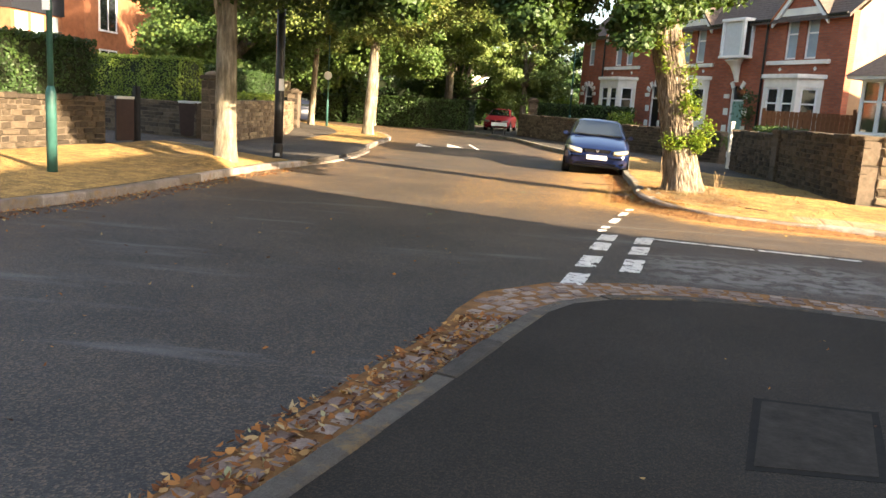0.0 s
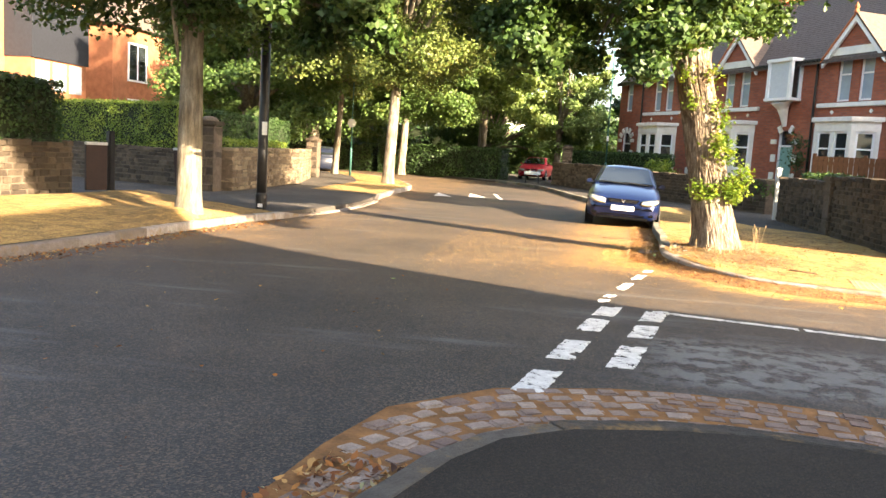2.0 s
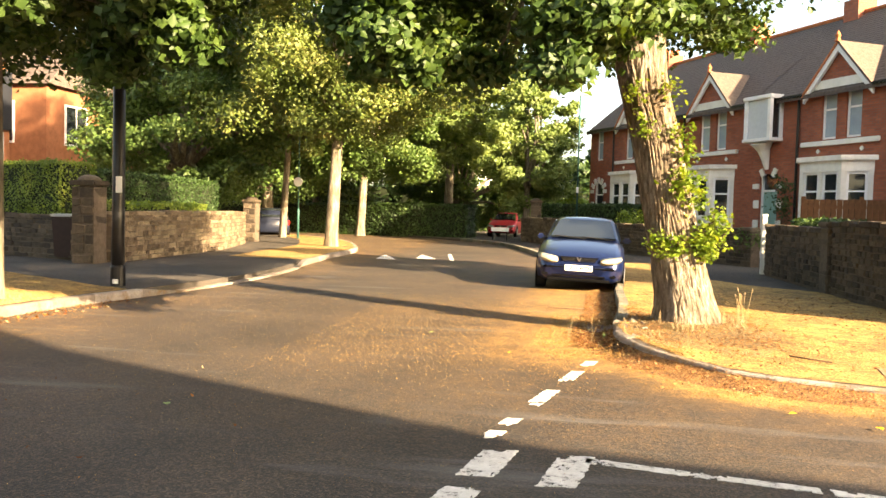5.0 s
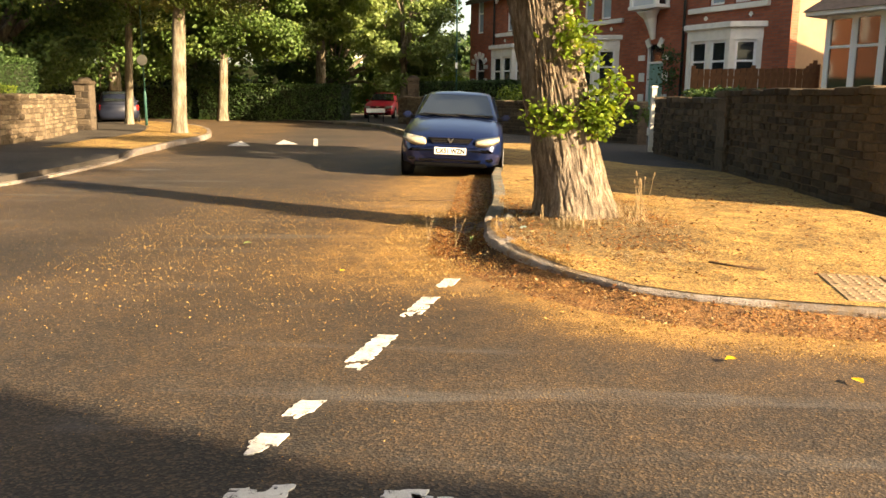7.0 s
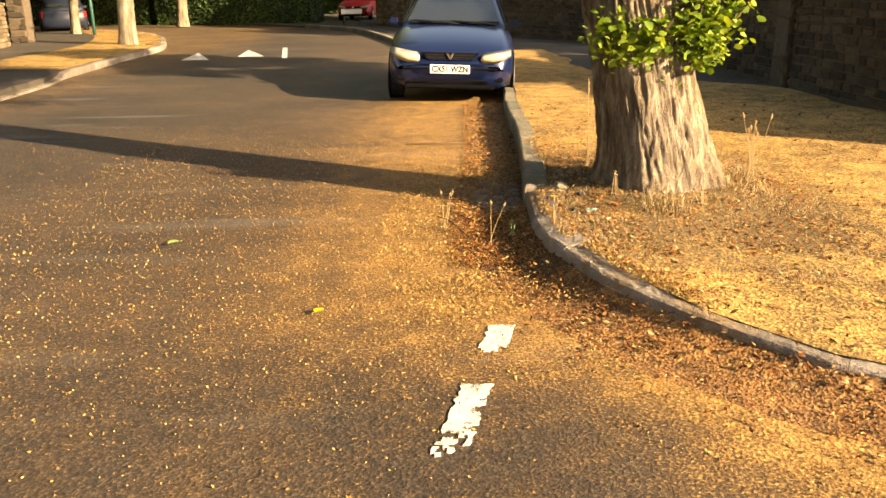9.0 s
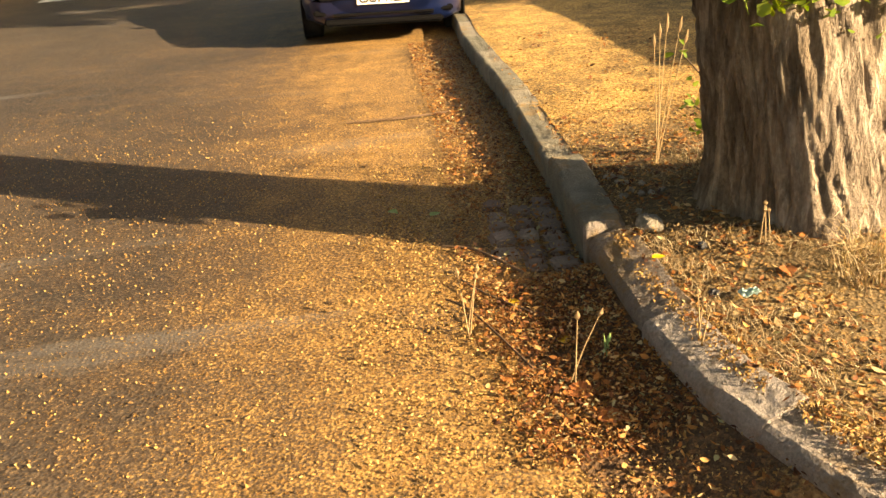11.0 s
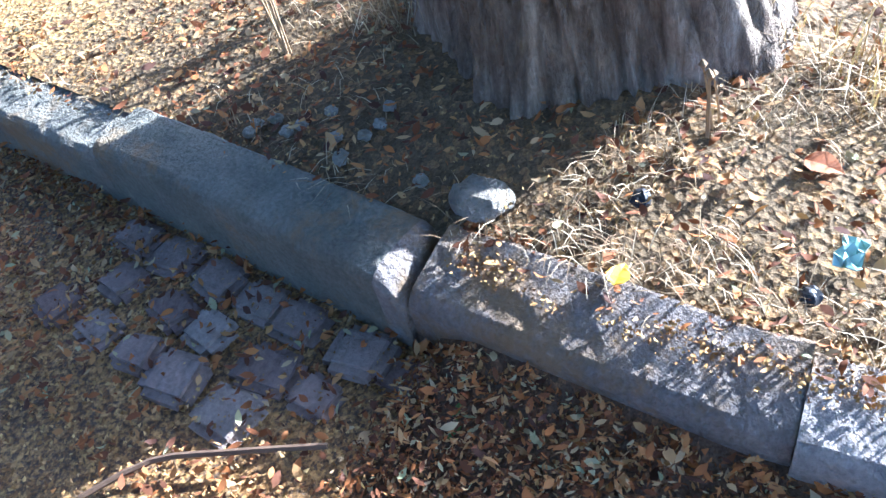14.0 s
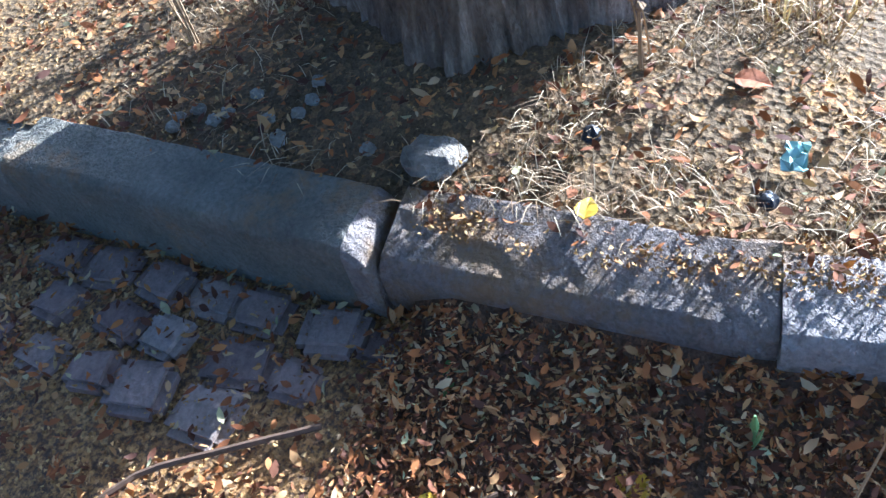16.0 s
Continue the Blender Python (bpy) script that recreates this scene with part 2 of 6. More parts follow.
WHITE = simple("white_gloss_paint", (0.84, 0.83, 0.80), 0.45, var=0.06, scale=4)
SLATE = stony("roof_tiles", [(0, (0.105, 0.080, 0.066)), (1, (0.15, 0.115, 0.095))], False, 12.0, 0.5)
TERRACOTTA = simple("terracotta", (0.46, 0.15, 0.06), 0.8, var=0.2)
TEAL = simple("pale_teal_paint", (0.20, 0.36, 0.31), 0.5, var=0.08)
FENCE = simple("brown_fence_wood", (0.20, 0.085, 0.035), 0.8, var=0.3, scale=6)
BLACK = simple("black_gloss_paint", (0.012, 0.012, 0.013), 0.35, var=0.3)
GREEN_STEEL = simple("green_painted_steel", (0.030, 0.095, 0.080), 0.45, var=0.15)
SIGN_WHITE = simple("white_sign", (0.75, 0.75, 0.72), 0.5, var=0.05)
# Brown darkened so that the open gate carries its shade in the colour.
BIN_BROWN = simple("brown_bin_plastic", (0.034, 0.018, 0.014), 0.5, var=0.2)
LID_GREY = simple("pale_lid", (0.50, 0.50, 0.48), 0.5, var=0.1)
CAR_BLUE, _t, _b = material("metallic_blue_paint", 0.30, 0.35, 0.5)
_b.inputs["Base Color"].default_value = (0.006, 0.014, 0.062, 1)
_b.inputs["Coat Weight"].default_value = 0.7
CAR_DARK, _t, _b = material("dark_car_paint", 0.4, 0.0, 0.3)
_b.inputs["Base Color"].default_value = (0.012, 0.016, 0.03, 1)
CAR_RED, _t, _b = material("red_car_paint", 0.35, 0.0, 0.5)
_b.inputs["Base Color"].default_value = (0.55, 0.015, 0.03, 1)
RUBBER = simple("black_rubber", (0.014, 0.014, 0.015), 0.85, var=0.2)
TRIM_BLACK = simple("black_plastic", (0.015, 0.015, 0.017), 0.6, var=0.2)
RIM = simple("grey_wheel_cover", (0.30, 0.31, 0.32), 0.4, 0.6, var=0.1)
CHROME, _t, _b = material("chrome", 0.15, 1.0)
_b.inputs["Base Color"].default_value = (0.75, 0.75, 0.75, 1)
LENS, _t, _b = material("headlamp_lens", 0.15, 0.0, 0.6)
_b.inputs["Base Color"].default_value = (0.42, 0.39, 0.30, 1)
GLASS, _t, _b = material("window_glass", 0.05, 0.0, 0.8)
_b.inputs["Base Color"].default_value = (0.02, 0.025, 0.028, 1)
_b.inputs["Coat Weight"].default_value = 0.2
# Oriel pane: a pale sky reflection painted as its base colour.
ORIEL_SKY_PANE = simple("sky_tinted_oriel_pane", (0.58, 0.61, 0.63), 0.35, var=0.06, relief=0, spec=0.5)
# Pale blue glass: the sky's reflection is put into its colour.
SKY_TINT_GLASS = simple("sky_tinted_pane", (0.36, 0.43, 0.48), 0.12, var=0.15, scale=1.5, relief=0, spec=0.8)
PLATE = simple("plate_white", (0.80, 0.80, 0.78), 0.4, var=0.02, relief=0)
INK = simple("plate_black", (0.01, 0.01, 0.01), 0.5, var=0.0, relief=0)

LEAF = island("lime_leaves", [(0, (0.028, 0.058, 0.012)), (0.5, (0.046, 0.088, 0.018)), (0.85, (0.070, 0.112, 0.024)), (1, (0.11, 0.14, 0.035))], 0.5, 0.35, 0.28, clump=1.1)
# Yellower lime leaves: pale bracts, and sun on the crowns put into colour.
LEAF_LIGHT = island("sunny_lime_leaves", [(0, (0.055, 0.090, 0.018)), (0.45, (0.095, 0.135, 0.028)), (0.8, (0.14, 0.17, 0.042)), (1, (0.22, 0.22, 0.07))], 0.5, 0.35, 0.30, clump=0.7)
# Paler still; sunlight on these crowns is part of the leaf colour.
LEAF_PALE = island("sunlit_pale_leaves", [(0, (0.09, 0.14, 0.035)), (0.5, (0.16, 0.23, 0.065)), (1, (0.26, 0.32, 0.11))], 0.5, 0.35, 0.35, clump=0.9)
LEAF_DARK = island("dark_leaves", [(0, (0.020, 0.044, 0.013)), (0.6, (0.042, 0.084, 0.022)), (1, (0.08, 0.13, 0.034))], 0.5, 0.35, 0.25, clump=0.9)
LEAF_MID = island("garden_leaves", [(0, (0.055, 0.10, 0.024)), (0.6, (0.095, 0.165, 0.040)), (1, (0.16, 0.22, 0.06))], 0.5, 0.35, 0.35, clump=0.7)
LEAF_FRESH = island("fresh_shoot_leaves", [(0, (0.08, 0.14, 0.016)), (0.5, (0.16, 0.25, 0.030)), (1, (0.32, 0.38, 0.07))], 0.45, 0.4, 0.40, clump=6.0)
HEDGE_LEAF = island("hedge_leaves", [(0, (0.085, 0.135, 0.020)), (0.6, (0.17, 0.235, 0.036)), (1, (0.28, 0.32, 0.065))], 0.5, 0.3, 0.3, clump=1.5)
# Near-black green: shade inside a hedge, put into the core's colour.
DARK_CORE = simple("hedge_inner_shade", (0.018, 0.026, 0.010), 0.95, var=0.3)
LITTER = island("dry_leaf_litter", [(0, (0.06, 0.028, 0.018)), (0.35, (0.18, 0.068, 0.024)), (0.6, (0.35, 0.14, 0.038)), (0.82, (0.40, 0.23, 0.085)), (0.95, (0.42, 0.31, 0.17)), (1.0, (0.30, 0.31, 0.16))], 0.75, 0.2, 0.15)
STRAW = island("dry_grass", [(0, (0.16, 0.10, 0.055)), (0.5, (0.34, 0.24, 0.13)), (1, (0.60, 0.50, 0.33))], 0.8, 0.2, 0.15)
CRUMB = island("fine_debris", [(0, (0.16, 0.08, 0.03)), (0.5, (0.32, 0.19, 0.065)), (1, (0.48, 0.33, 0.13))], 0.85, 0.15)


def bark_of(name, lo, hi, scale=7.0):
    m, t, b = material(name, 0.92, 0.0, 0.15)
    co = add(t, "TexCoord").outputs["Object"]
    mp = add(t, "Mapping", Scale=(1, 1, 0.16))
    t.links.new(co, mp.inputs["Vector"])
    ridge = tex(t, scale * 2.2, 6, 0.7, mp.outputs[0])
    fine = tex(t, 60.0, 4, 0.7, co)
    patch = tex(t, 2.2, 4, 0.6, co)
    c = ramp(t, ridge.outputs["Fac"], [(0.32, tuple(v * 0.45 for v in lo)), (0.5, lo), (0.68, hi)])
    c = mix(t, c, ramp(t, patch.outputs["Fac"], [(0.35, (0.75, 0.68, 0.55)), (0.65, grey(1.1))]), 0.8, "MULTIPLY")
    c = mix(t, c, ramp(t, fine.outputs["Fac"], [(0.3, grey(0.7)), (0.7, grey(1.15))]), 0.7, "MULTIPLY")
    t.links.new(c, b.inputs["Base Color"])
    bump(t, b, calc(t, "ADD", ridge.outputs["Fac"], calc(t, "MULTIPLY", fine.outputs["Fac"], 0.4)), 1.0, 0.035)
    return m


BARK = bark_of("lime_bark", (0.21, 0.168, 0.13), (0.42, 0.36, 0.29), 9.0)
BARK_SMOOTH = bark_of("pale_smooth_bark", (0.20, 0.175, 0.135), (0.37, 0.33, 0.255), 5.0)
TWIG = simple("twig_bark", (0.12, 0.075, 0.045), 0.9, var=0.3)


# ---- building blocks ----
def mesh_of(bm, name, mat, smooth=False):
    me = bpy.data.meshes.new(name)
    bmesh.ops.recalc_face_normals(bm, faces=bm.faces)
    bm.to_mesh(me)
    bm.free()
    me.materials.append(mat)
    if smooth:
        me.shade_smooth()
    return me


def part(name, bm, mat, parent=None, label="", smooth=False):
    """Links a bmesh as one mesh object, under a thing or a part if one is given."""
    ob = new(name, mesh_of(bm, name, mat, smooth))
    if parent is not None:
        ob.parent = parent
    if label:
        ob["label"] = label
    return ob


def empty(name, m=None):
    ob = new(name)
    if m is not None:
        ob.matrix_world = m
    return ob


def box(lo, hi, bev=0.0, bm=None):
    bm = bm or bmesh.new()
    c = [(a + b) / 2 for a, b in zip(lo, hi)]
    s = [abs(b - a) for a, b in zip(lo, hi)]
    r = bmesh.ops.create_cube(bm, size=1, matrix=Matrix.Translation(c) @ Matrix.Diagonal((*s, 1)))
    if bev:
        es = list({e for v in r["verts"] for e in v.link_edges})
        bmesh.ops.bevel(bm, geom=es, offset=bev, segments=2, affect="EDGES", clamp_overlap=True)
    return bm


def slab(pts, z0, z1, bm=None, bev=0.0):
    """A flat body with the outline pts, between two heights."""
    bm = bm or bmesh.new()
    lo = [bm.verts.new((x, y, z0)) for x, y in pts]
    hi = [bm.verts.new((x, y, z1)) for x, y in pts]
    bm.faces.new(lo[::-1])
    top = bm.faces.new(hi)
    n = len(pts)
    for i in range(n):
        bm.faces.new((lo[i], lo[(i + 1) % n], hi[(i + 1) % n], hi[i]))
    if bev:
        bmesh.ops.bevel(bm, geom=list(top.edges), offset=bev, segments=2, affect="EDGES")
    return bm


def upright(pts, y0, y1, bm=None):
    """A body with the outline pts in x and z, between two depths in y."""
    bm = bm or bmesh.new()
    a = [bm.verts.new((x, y0, z)) for x, z in pts]
    b = [bm.verts.new((x, y1, z)) for x, z in pts]
    bm.faces.new(a)
    bm.faces.new(b[::-1])
    n = len(pts)
    for i in range(n):
        bm.faces.new((a[i], b[i], b[(i + 1) % n], a[(i + 1) % n]))
    return bm


def tube(points, radii, sides=10, bm=None, cap=True):
    """A round body along points, with a radius at each."""
    bm = bm or bmesh.new()
    rings = []
    pts = [Vector(p) for p in points]
    for i, p in enumerate(pts):
        way = (pts[min(i + 1, len(pts) - 1)] - pts[max(i - 1, 0)]).normalized()
        side = way.orthogonal().normalized() if i == 0 else (side - way * side.dot(way)).normalized()
        up = way.cross(side)
        r = radii[i] if not isinstance(radii, (int, float)) else radii
        rings.append([bm.verts.new(p + (side * math.cos(k * math.tau / sides) + up * math.sin(k * math.tau / sides)) * r) for k in range(sides)])
    for a, b in zip(rings, rings[1:]):
        for k in range(sides):
            bm.faces.new((a[k], a[(k + 1) % sides], b[(k + 1) % sides], b[k]))
    if cap:
        bm.faces.new(rings[0][::-1])
        bm.faces.new(rings[-1])
    return bm


def spline(pts, step=0.25):
    """A smooth line through pts, with a point about every step metres."""
    p = [Vector((*q, 0)) if len(q) == 2 else Vector(q) for q in pts]
    out = []
    for i in range(len(p) - 1):
        a, b, c, d = p[max(i - 1, 0)], p[i], p[i + 1], p[min(i + 2, len(p) - 1)]
        n = max(1, int((c - b).length / step))
        for k in range(n):
            s = k / n
            out.append(0.5 * ((2 * b) + (c - a) * s + (2 * a - 5 * b + 4 * c - d) * s * s + (3 * b - a - 3 * c + d) * s ** 3))
    out.append(p[-1])
    return out


def along(line, gap):
    """Points and ways at even gaps along a line."""
    out, need = [], 0.0
    for a, b in zip(line, line[1:]):
        seg = (b - a).length
        while need <= seg:
            out.append((a.lerp(b, need / seg), (b - a).normalized()))
            need += gap
        need -= seg
    return out


def cards(name, centres, sizes, mat, rng, flat=0.0, aspect=0.7, parent=None, fold=0.22, toward=None):
    """Many small folded leaves as one mesh: a leaf is two triangles bent along its rib."""
    n = len(centres)
    q = rng.normal(size=(n, 3))
    q[:, 2] *= 1 - flat
    ax = q / (np.linalg.norm(q, axis=1)[:, None] + 1e-9)
    r = rng.normal(size=(n, 3))
    r[:, 2] *= 1 - flat
    if toward is not None:
        r = np.cross(ax, toward + 0.4 * rng.normal(size=(n, 3)))
    r -= ax * np.sum(r * ax, axis=1)[:, None]
    r /= np.linalg.norm(r, axis=1)[:, None] + 1e-9
    nor = np.cross(ax, r)
    s = sizes[:, None]
    tip, base = centres + ax * s * 0.55, centres - ax * s * 0.5
    lift = nor * s * fold * rng.uniform(0.3, 1.6, (n, 1))
    le, ri = centres + r * s * aspect * 0.5 + lift - ax * s * 0.1, centres - r * s * aspect * 0.5 + lift - ax * s * 0.1
    v = np.stack([base, ri, tip, le], axis=1).reshape(-1, 3)
    me = bpy.data.meshes.new(name)
    k = np.arange(n)[:, None] * 4
    tri = np.concatenate([k + [0, 1, 2], k + [0, 2, 3]], axis=1).reshape(-1)
    me.vertices.add(n * 4)
    me.vertices.foreach_set("co", v.astype(np.float32).ravel())
    me.loops.add(n * 6)
    me.loops.foreach_set("vertex_index", tri.astype(np.int32))
    me.polygons.add(n * 2)
    me.polygons.foreach_set("loop_start", np.arange(n * 2, dtype=np.int32) * 3)
    me.update(calc_edges=True)
    me.materials.append(mat)
    ob = new(name, me)
    if parent is not None:
        ob.parent = parent
    return ob


def blades(name, roots, heights, mat, rng, lean=0.5, width=0.004):
    """Dry stems: bent thin blades, as one mesh."""
    n = len(roots)
    d = rng.normal(size=(n, 3))
    d[:, 2] = 0
    d /= np.linalg.norm(d, axis=1)[:, None]
    side = np.stack([-d[:, 1], d[:, 0], d[:, 2]], axis=1) * width
    h = heights[:, None]
    ln = rng.uniform(0, lean, (n, 1)) * h * 2
    up = np.array([[0, 0, 1.0]])
    m1 = roots + d * ln * 0.35 + up * h * 0.6
    m2 = roots + d * ln + up * h * rng.uniform(0.5, 1.0, (n, 1))
    v = np.stack([roots - side, roots + side, m1 + side * 0.8, m1 - side * 0.8, m2], axis=1).reshape(-1, 3)
    k = np.arange(n)[:, None] * 5
    tri = np.concatenate([k + [0, 1, 2], k + [0, 2, 3], k + [3, 2, 4]], axis=1).reshape(-1)
    me = bpy.data.meshes.new(name)
    me.vertices.add(n * 5)
    me.vertices.foreach_set("co", v.astype(np.float32).ravel())
    me.loops.add(n * 9)
    me.loops.foreach_set("vertex_index", tri.astype(np.int32))
    me.polygons.add(n * 3)
    me.polygons.foreach_set("loop_start", np.arange(n * 3, dtype=np.int32) * 3)
    me.update(calc_edges=True)
    me.materials.append(mat)
    return new(name, me)


def curled(name, centres, sizes, mat, rng, aspect=0.5, tilt=0.45, parent=None):
    """Dry leaves as one mesh: each a narrow blade that curls along its length."""
    n = len(centres)
    a = rng.uniform(0, math.tau, n)
    ax = np.stack([np.cos(a), np.sin(a), rng.normal(size=n) * tilt * 0.6], 1)
    ax /= np.linalg.norm(ax, axis=1)[:, None]
    up = np.stack([rng.normal(size=n) * tilt, rng.normal(size=n) * tilt, np.ones(n)], 1)
    si = np.cross(ax, up)
    si /= np.linalg.norm(si, axis=1)[:, None]
    up = np.cross(si, ax)
    s = sizes[:, None]
    bend = rng.uniform(-0.5, 1.4, (n, 1))
    cup = rng.uniform(0.0, 0.5, (n, 1))
    asp = aspect * rng.uniform(0.5, 1.3, (n, 1))
    cols = []
    for u, w in ((-0.5, 0.12), (-0.2, 0.95), (0.15, 1.0)):
        mid = centres + ax * s * u + up * s * bend * (u * u)
        for k in (-1, 1):
            cols.append(mid + si * s * asp * 0.5 * w * k + up * s * cup * w * 0.3)
    cols.append(centres + ax * s * 0.5 + up * s * bend * 0.25)
    v = np.stack(cols, axis=1).reshape(-1, 3)
    k = np.arange(n)[:, None] * 7
    tri = np.concatenate([k + q for q in ([0, 1, 3], [0, 3, 2], [2, 3, 5], [2, 5, 4], [4, 5, 6])], axis=1).reshape(-1)
    me = bpy.data.meshes.new(name)
    me.vertices.add(n * 7)
    me.vertices.foreach_set("co", v.astype(np.float32).ravel())
    me.loops.add(n * 15)
    me.loops.foreach_set("vertex_index", tri.astype(np.int32))
    me.polygons.add(n * 5)
    me.polygons.foreach_set("loop_start", np.arange(n * 5, dtype=np.int32) * 3)
    me.update(calc_edges=True)
    me.materials.append(mat)
    me.shade_smooth()
    ob = new(name, me)
    if parent is not None:
        ob.parent = parent
    return ob


# ---- ground, road edges, verges ----
structure = dict(kind="structure")
bm = bmesh.new()
bmesh.ops.create_grid(bm, x_segments=8, y_segments=8, size=450)
ground = tagged(part("ground", bm, ROAD), "worn dark asphalt road dusted with golden lime debris", "road", **structure)

KERB_NEAR = [(-9.0, -26), (-4.0, -10.8), (-1.8, -3.8), (-0.48, 0.3), (0.1, 2.05), (0.56, 3.44), (0.83, 4.28), (1.12, 5.21), (1.38, 6.05), (1.56, 6.6), (1.78, 6.98), (2.15, 7.27), (2.7, 7.44), (3.3, 7.48), (4.0, 7.38), (5.2, 7.15), (8.0, 6.6), (14, 5.45), (30, 2.4)]
KERB_FAR = [(34, 8.4), (20, 10.95), (13.5, 12.13), (10.2, 12.74), (8.0, 13.15), (6.9, 13.38), (6.0, 13.575), (5.3, 13.72), (4.72, 13.90), (4.34, 14.13), (3.98, 14.50), (3.66, 15.02), (3.48, 15.55), (3.44, 16.0), (3.465, 16.55), (3.53, 17.2), (3.60, 18.1), (3.665, 19.0), (3.70, 20.2), (3.74, 21.4), (3.84, 23.4), (3.55, 28), (2.0, 34), (0.25, 41.6), (-1.7, 45.8), (-8, 52.5), (-20, 58), (-60, 66)]
KERB_LEFT = [(-16, -26), (-8.2, -2.0), (-5.2, 7.0), (-4.5, 9.66), (-4.2, 11.6), (-4.06, 14.0), (-3.98, 15.6), (-3.82, 17.2), (-3.58, 18.4), (-3.32, 20.2), (-3.25, 22.4), (-3.45, 24.9), (-3.75, 26.4), (-4.05, 29.5), (-4.7, 35), (-8.0, 42.5), (-15, 48.5), (-30, 54), (-60, 58)]
line_near, line_far, line_left = (spline(k, 0.3) for k in (KERB_NEAR, KERB_FAR, KERB_LEFT))


def inset(line, d):
    """The line moved sideways by d, to its right."""
    out = []
    for i, p in enumerate(line):
        w = (line[min(i + 1, len(line) - 1)] - line[max(i - 1, 0)]).normalized()
        out.append(p + Vector((w.y, -w.x, 0)) * d)
    return out


def xy(line):
    return [(p.x, p.y) for p in line]


KH = 0.13   # the near and the left kerbs
KF = 0.155  # the kerb by the big tree


def sunk(p):
    """How far the corner's kerb and verge lie below the kerb by the tree."""
    return 0.055 * min(1, max(0, (p[0] - 3.5) / 0.9)) * min(1, max(0, (16.2 - p[1]) / 1.2))
near_in, far_in, left_in = inset(line_near, 0.13), inset(line_far, 0.14), inset(line_left, -0.14)
pave = tagged(part("pavement_near", slab(xy(near_in) + [(30, -26)], -0.05, KH - 0.006), PATH_TAR), "dark patched asphalt pavement on the street corner", "pavement", **structure)
far_slab = tagged(part("pavement_far", slab(xy(far_in) + [(-60, 120), (120, 120), (120, 8.4)], -0.05, 0.092), FOOTWAY), "faded asphalt footway beside the garden walls", "pavement", **structure)
left_slab = tagged(part("pavement_left", slab(xy(left_in) + [(-120, 58), (-120, -26)], -0.05, KH - 0.008), FOOTWAY), "faded asphalt footway and driveway crossing", "pavement", **structure)

# dry verge round the big tree, uneven
rng = np.random.default_rng(7)


def verge_sheet(name, inner, outer, z, label, cell=0.14, hump=0.02, mound=None, rise=0.0):
    """A strip of uneven dry ground between two lines with the same number of points."""
    bm = bmesh.new()
    rows = []
    for a, b in zip(inner, outer):
        n = 26
        row = []
        for k in range(n + 1):
            p = a.lerp(b, k / n)
            h = z + hump * (noise.noise(p * 0.9) + 0.5 * noise.noise(p * 3.1)) * min(1, k / 2)
            if p.x > 5.4 and p.y < 14.8:
                h = z + 0.3 * (h - z) - 0.004
            h -= (sunk(p) - 0.004 * min(1, sunk(p) / 0.02)) if p.x > 0 else 0
            h += rise * k / n
            if mound:
                d = (Vector((p.x, p.y)) - Vector(mound[:2])).length
                h += mound[2] * math.exp(-(d / mound[3]) ** 2) * min(1, k / 1.5)
            if k == n:
                h = z - 0.03 + rise
            row.append(bm.verts.new((p.x, p.y, h)))
        rows.append(row)
    for r, s in zip(rows, rows[1:]):
        for k in range(len(r) - 1):
            bm.faces.new((r[k], r[k + 1], s[k + 1], s[k]))
    return tagged(part(name, bm, VERGE, None, "", True), label, "verge", **structure)


fi = [a.lerp(b, min(1, max(0, (p.x - 3.5) / 0.6)) if p.y < 16 else 0) for a, b, p in zip(inset(line_far, 0.146), inset(line_far, 0.055), line_far)]
fi = [p for p in fi if p.y > 12.6 and p.y < 30 and p.x < 12]
fo = []
for p in fi:
    if p.y < 16:
        k = min(1, max(0, (p.y - 13.2) / 2.8))
        fo.append(Vector((max(7.62, p.x + 0.4), 17.15 - 0.19 * max(0, p.x - 7.2) + 0.9 * k, 0)))
    else:
        k = min(1, max(0, (p.y - 22) / 3))
        fo.append(Vector((7.66 - 2.2 * k + 0.2 * noise.noise(p), max(18.05, p.y + 1.2 * max(0, 1 - (p.y - 16) / 6)), 0)))
verge_sheet("verge_corner", fi, fo, KF + 0.003, "dry golden verge strewn with lime debris under a tree", mound=(4.34, 16.6, 0.115, 0.68))
li = [p for p in left_in if -3 < p.y < 18.3]
lo_ = [Vector((p.x - 3.3 + 0.2 * noise.noise(p), p.y + 0.7, 0)) for p in li]
verge_sheet("verge_left", li, lo_, KH + 0.006, "dry brown grass verge along the kerb", mound=(-4.4, 15.85, 0.18, 0.75), rise=0.2)
li = [p for p in left_in if 26.6 < p.y < 48]
lo_ = [Vector((p.x - 2.3, p.y + 0.4, 0)) for p in li]
verge_sheet("verge_far", li, lo_, KH + 0.004, "dry golden verge under the avenue trees")

# ---- walls of coursed stone ----
WALL_PIECES = []


def stone_wall(name, a, b, height, thick, label, course=0.115, base=0.1, cope=True, budget=300, seed=1, length=(0.16, 0.42)):
    """A rubble wall from a to b; its stones stand proud of the mortar on both faces."""
    a, b = Vector((*a, 0)), Vector((*b, 0))
    w = (b - a).normalized()
    L = (b - a).length
    ang = math.atan2(w.y, w.x)
    top = empty(name, pose(a.x, a.y, 0, 0, 0, math.degrees(ang)))
    tagged(top, label, "wall", kind="structure")
    part("core", box((0, -thick / 2 + 0.02, -0.05), (L, thick / 2 - 0.02, base + height - 0.02)), MORTAR, top)
    WALL_PIECES.append((top, L, height, thick, course, base, cope, budget, seed, length))
    return top


def wall_stones():
    for top, L, height, thick, course, base, cope, budget, seed, length in WALL_PIECES:
        r = random.Random(seed)
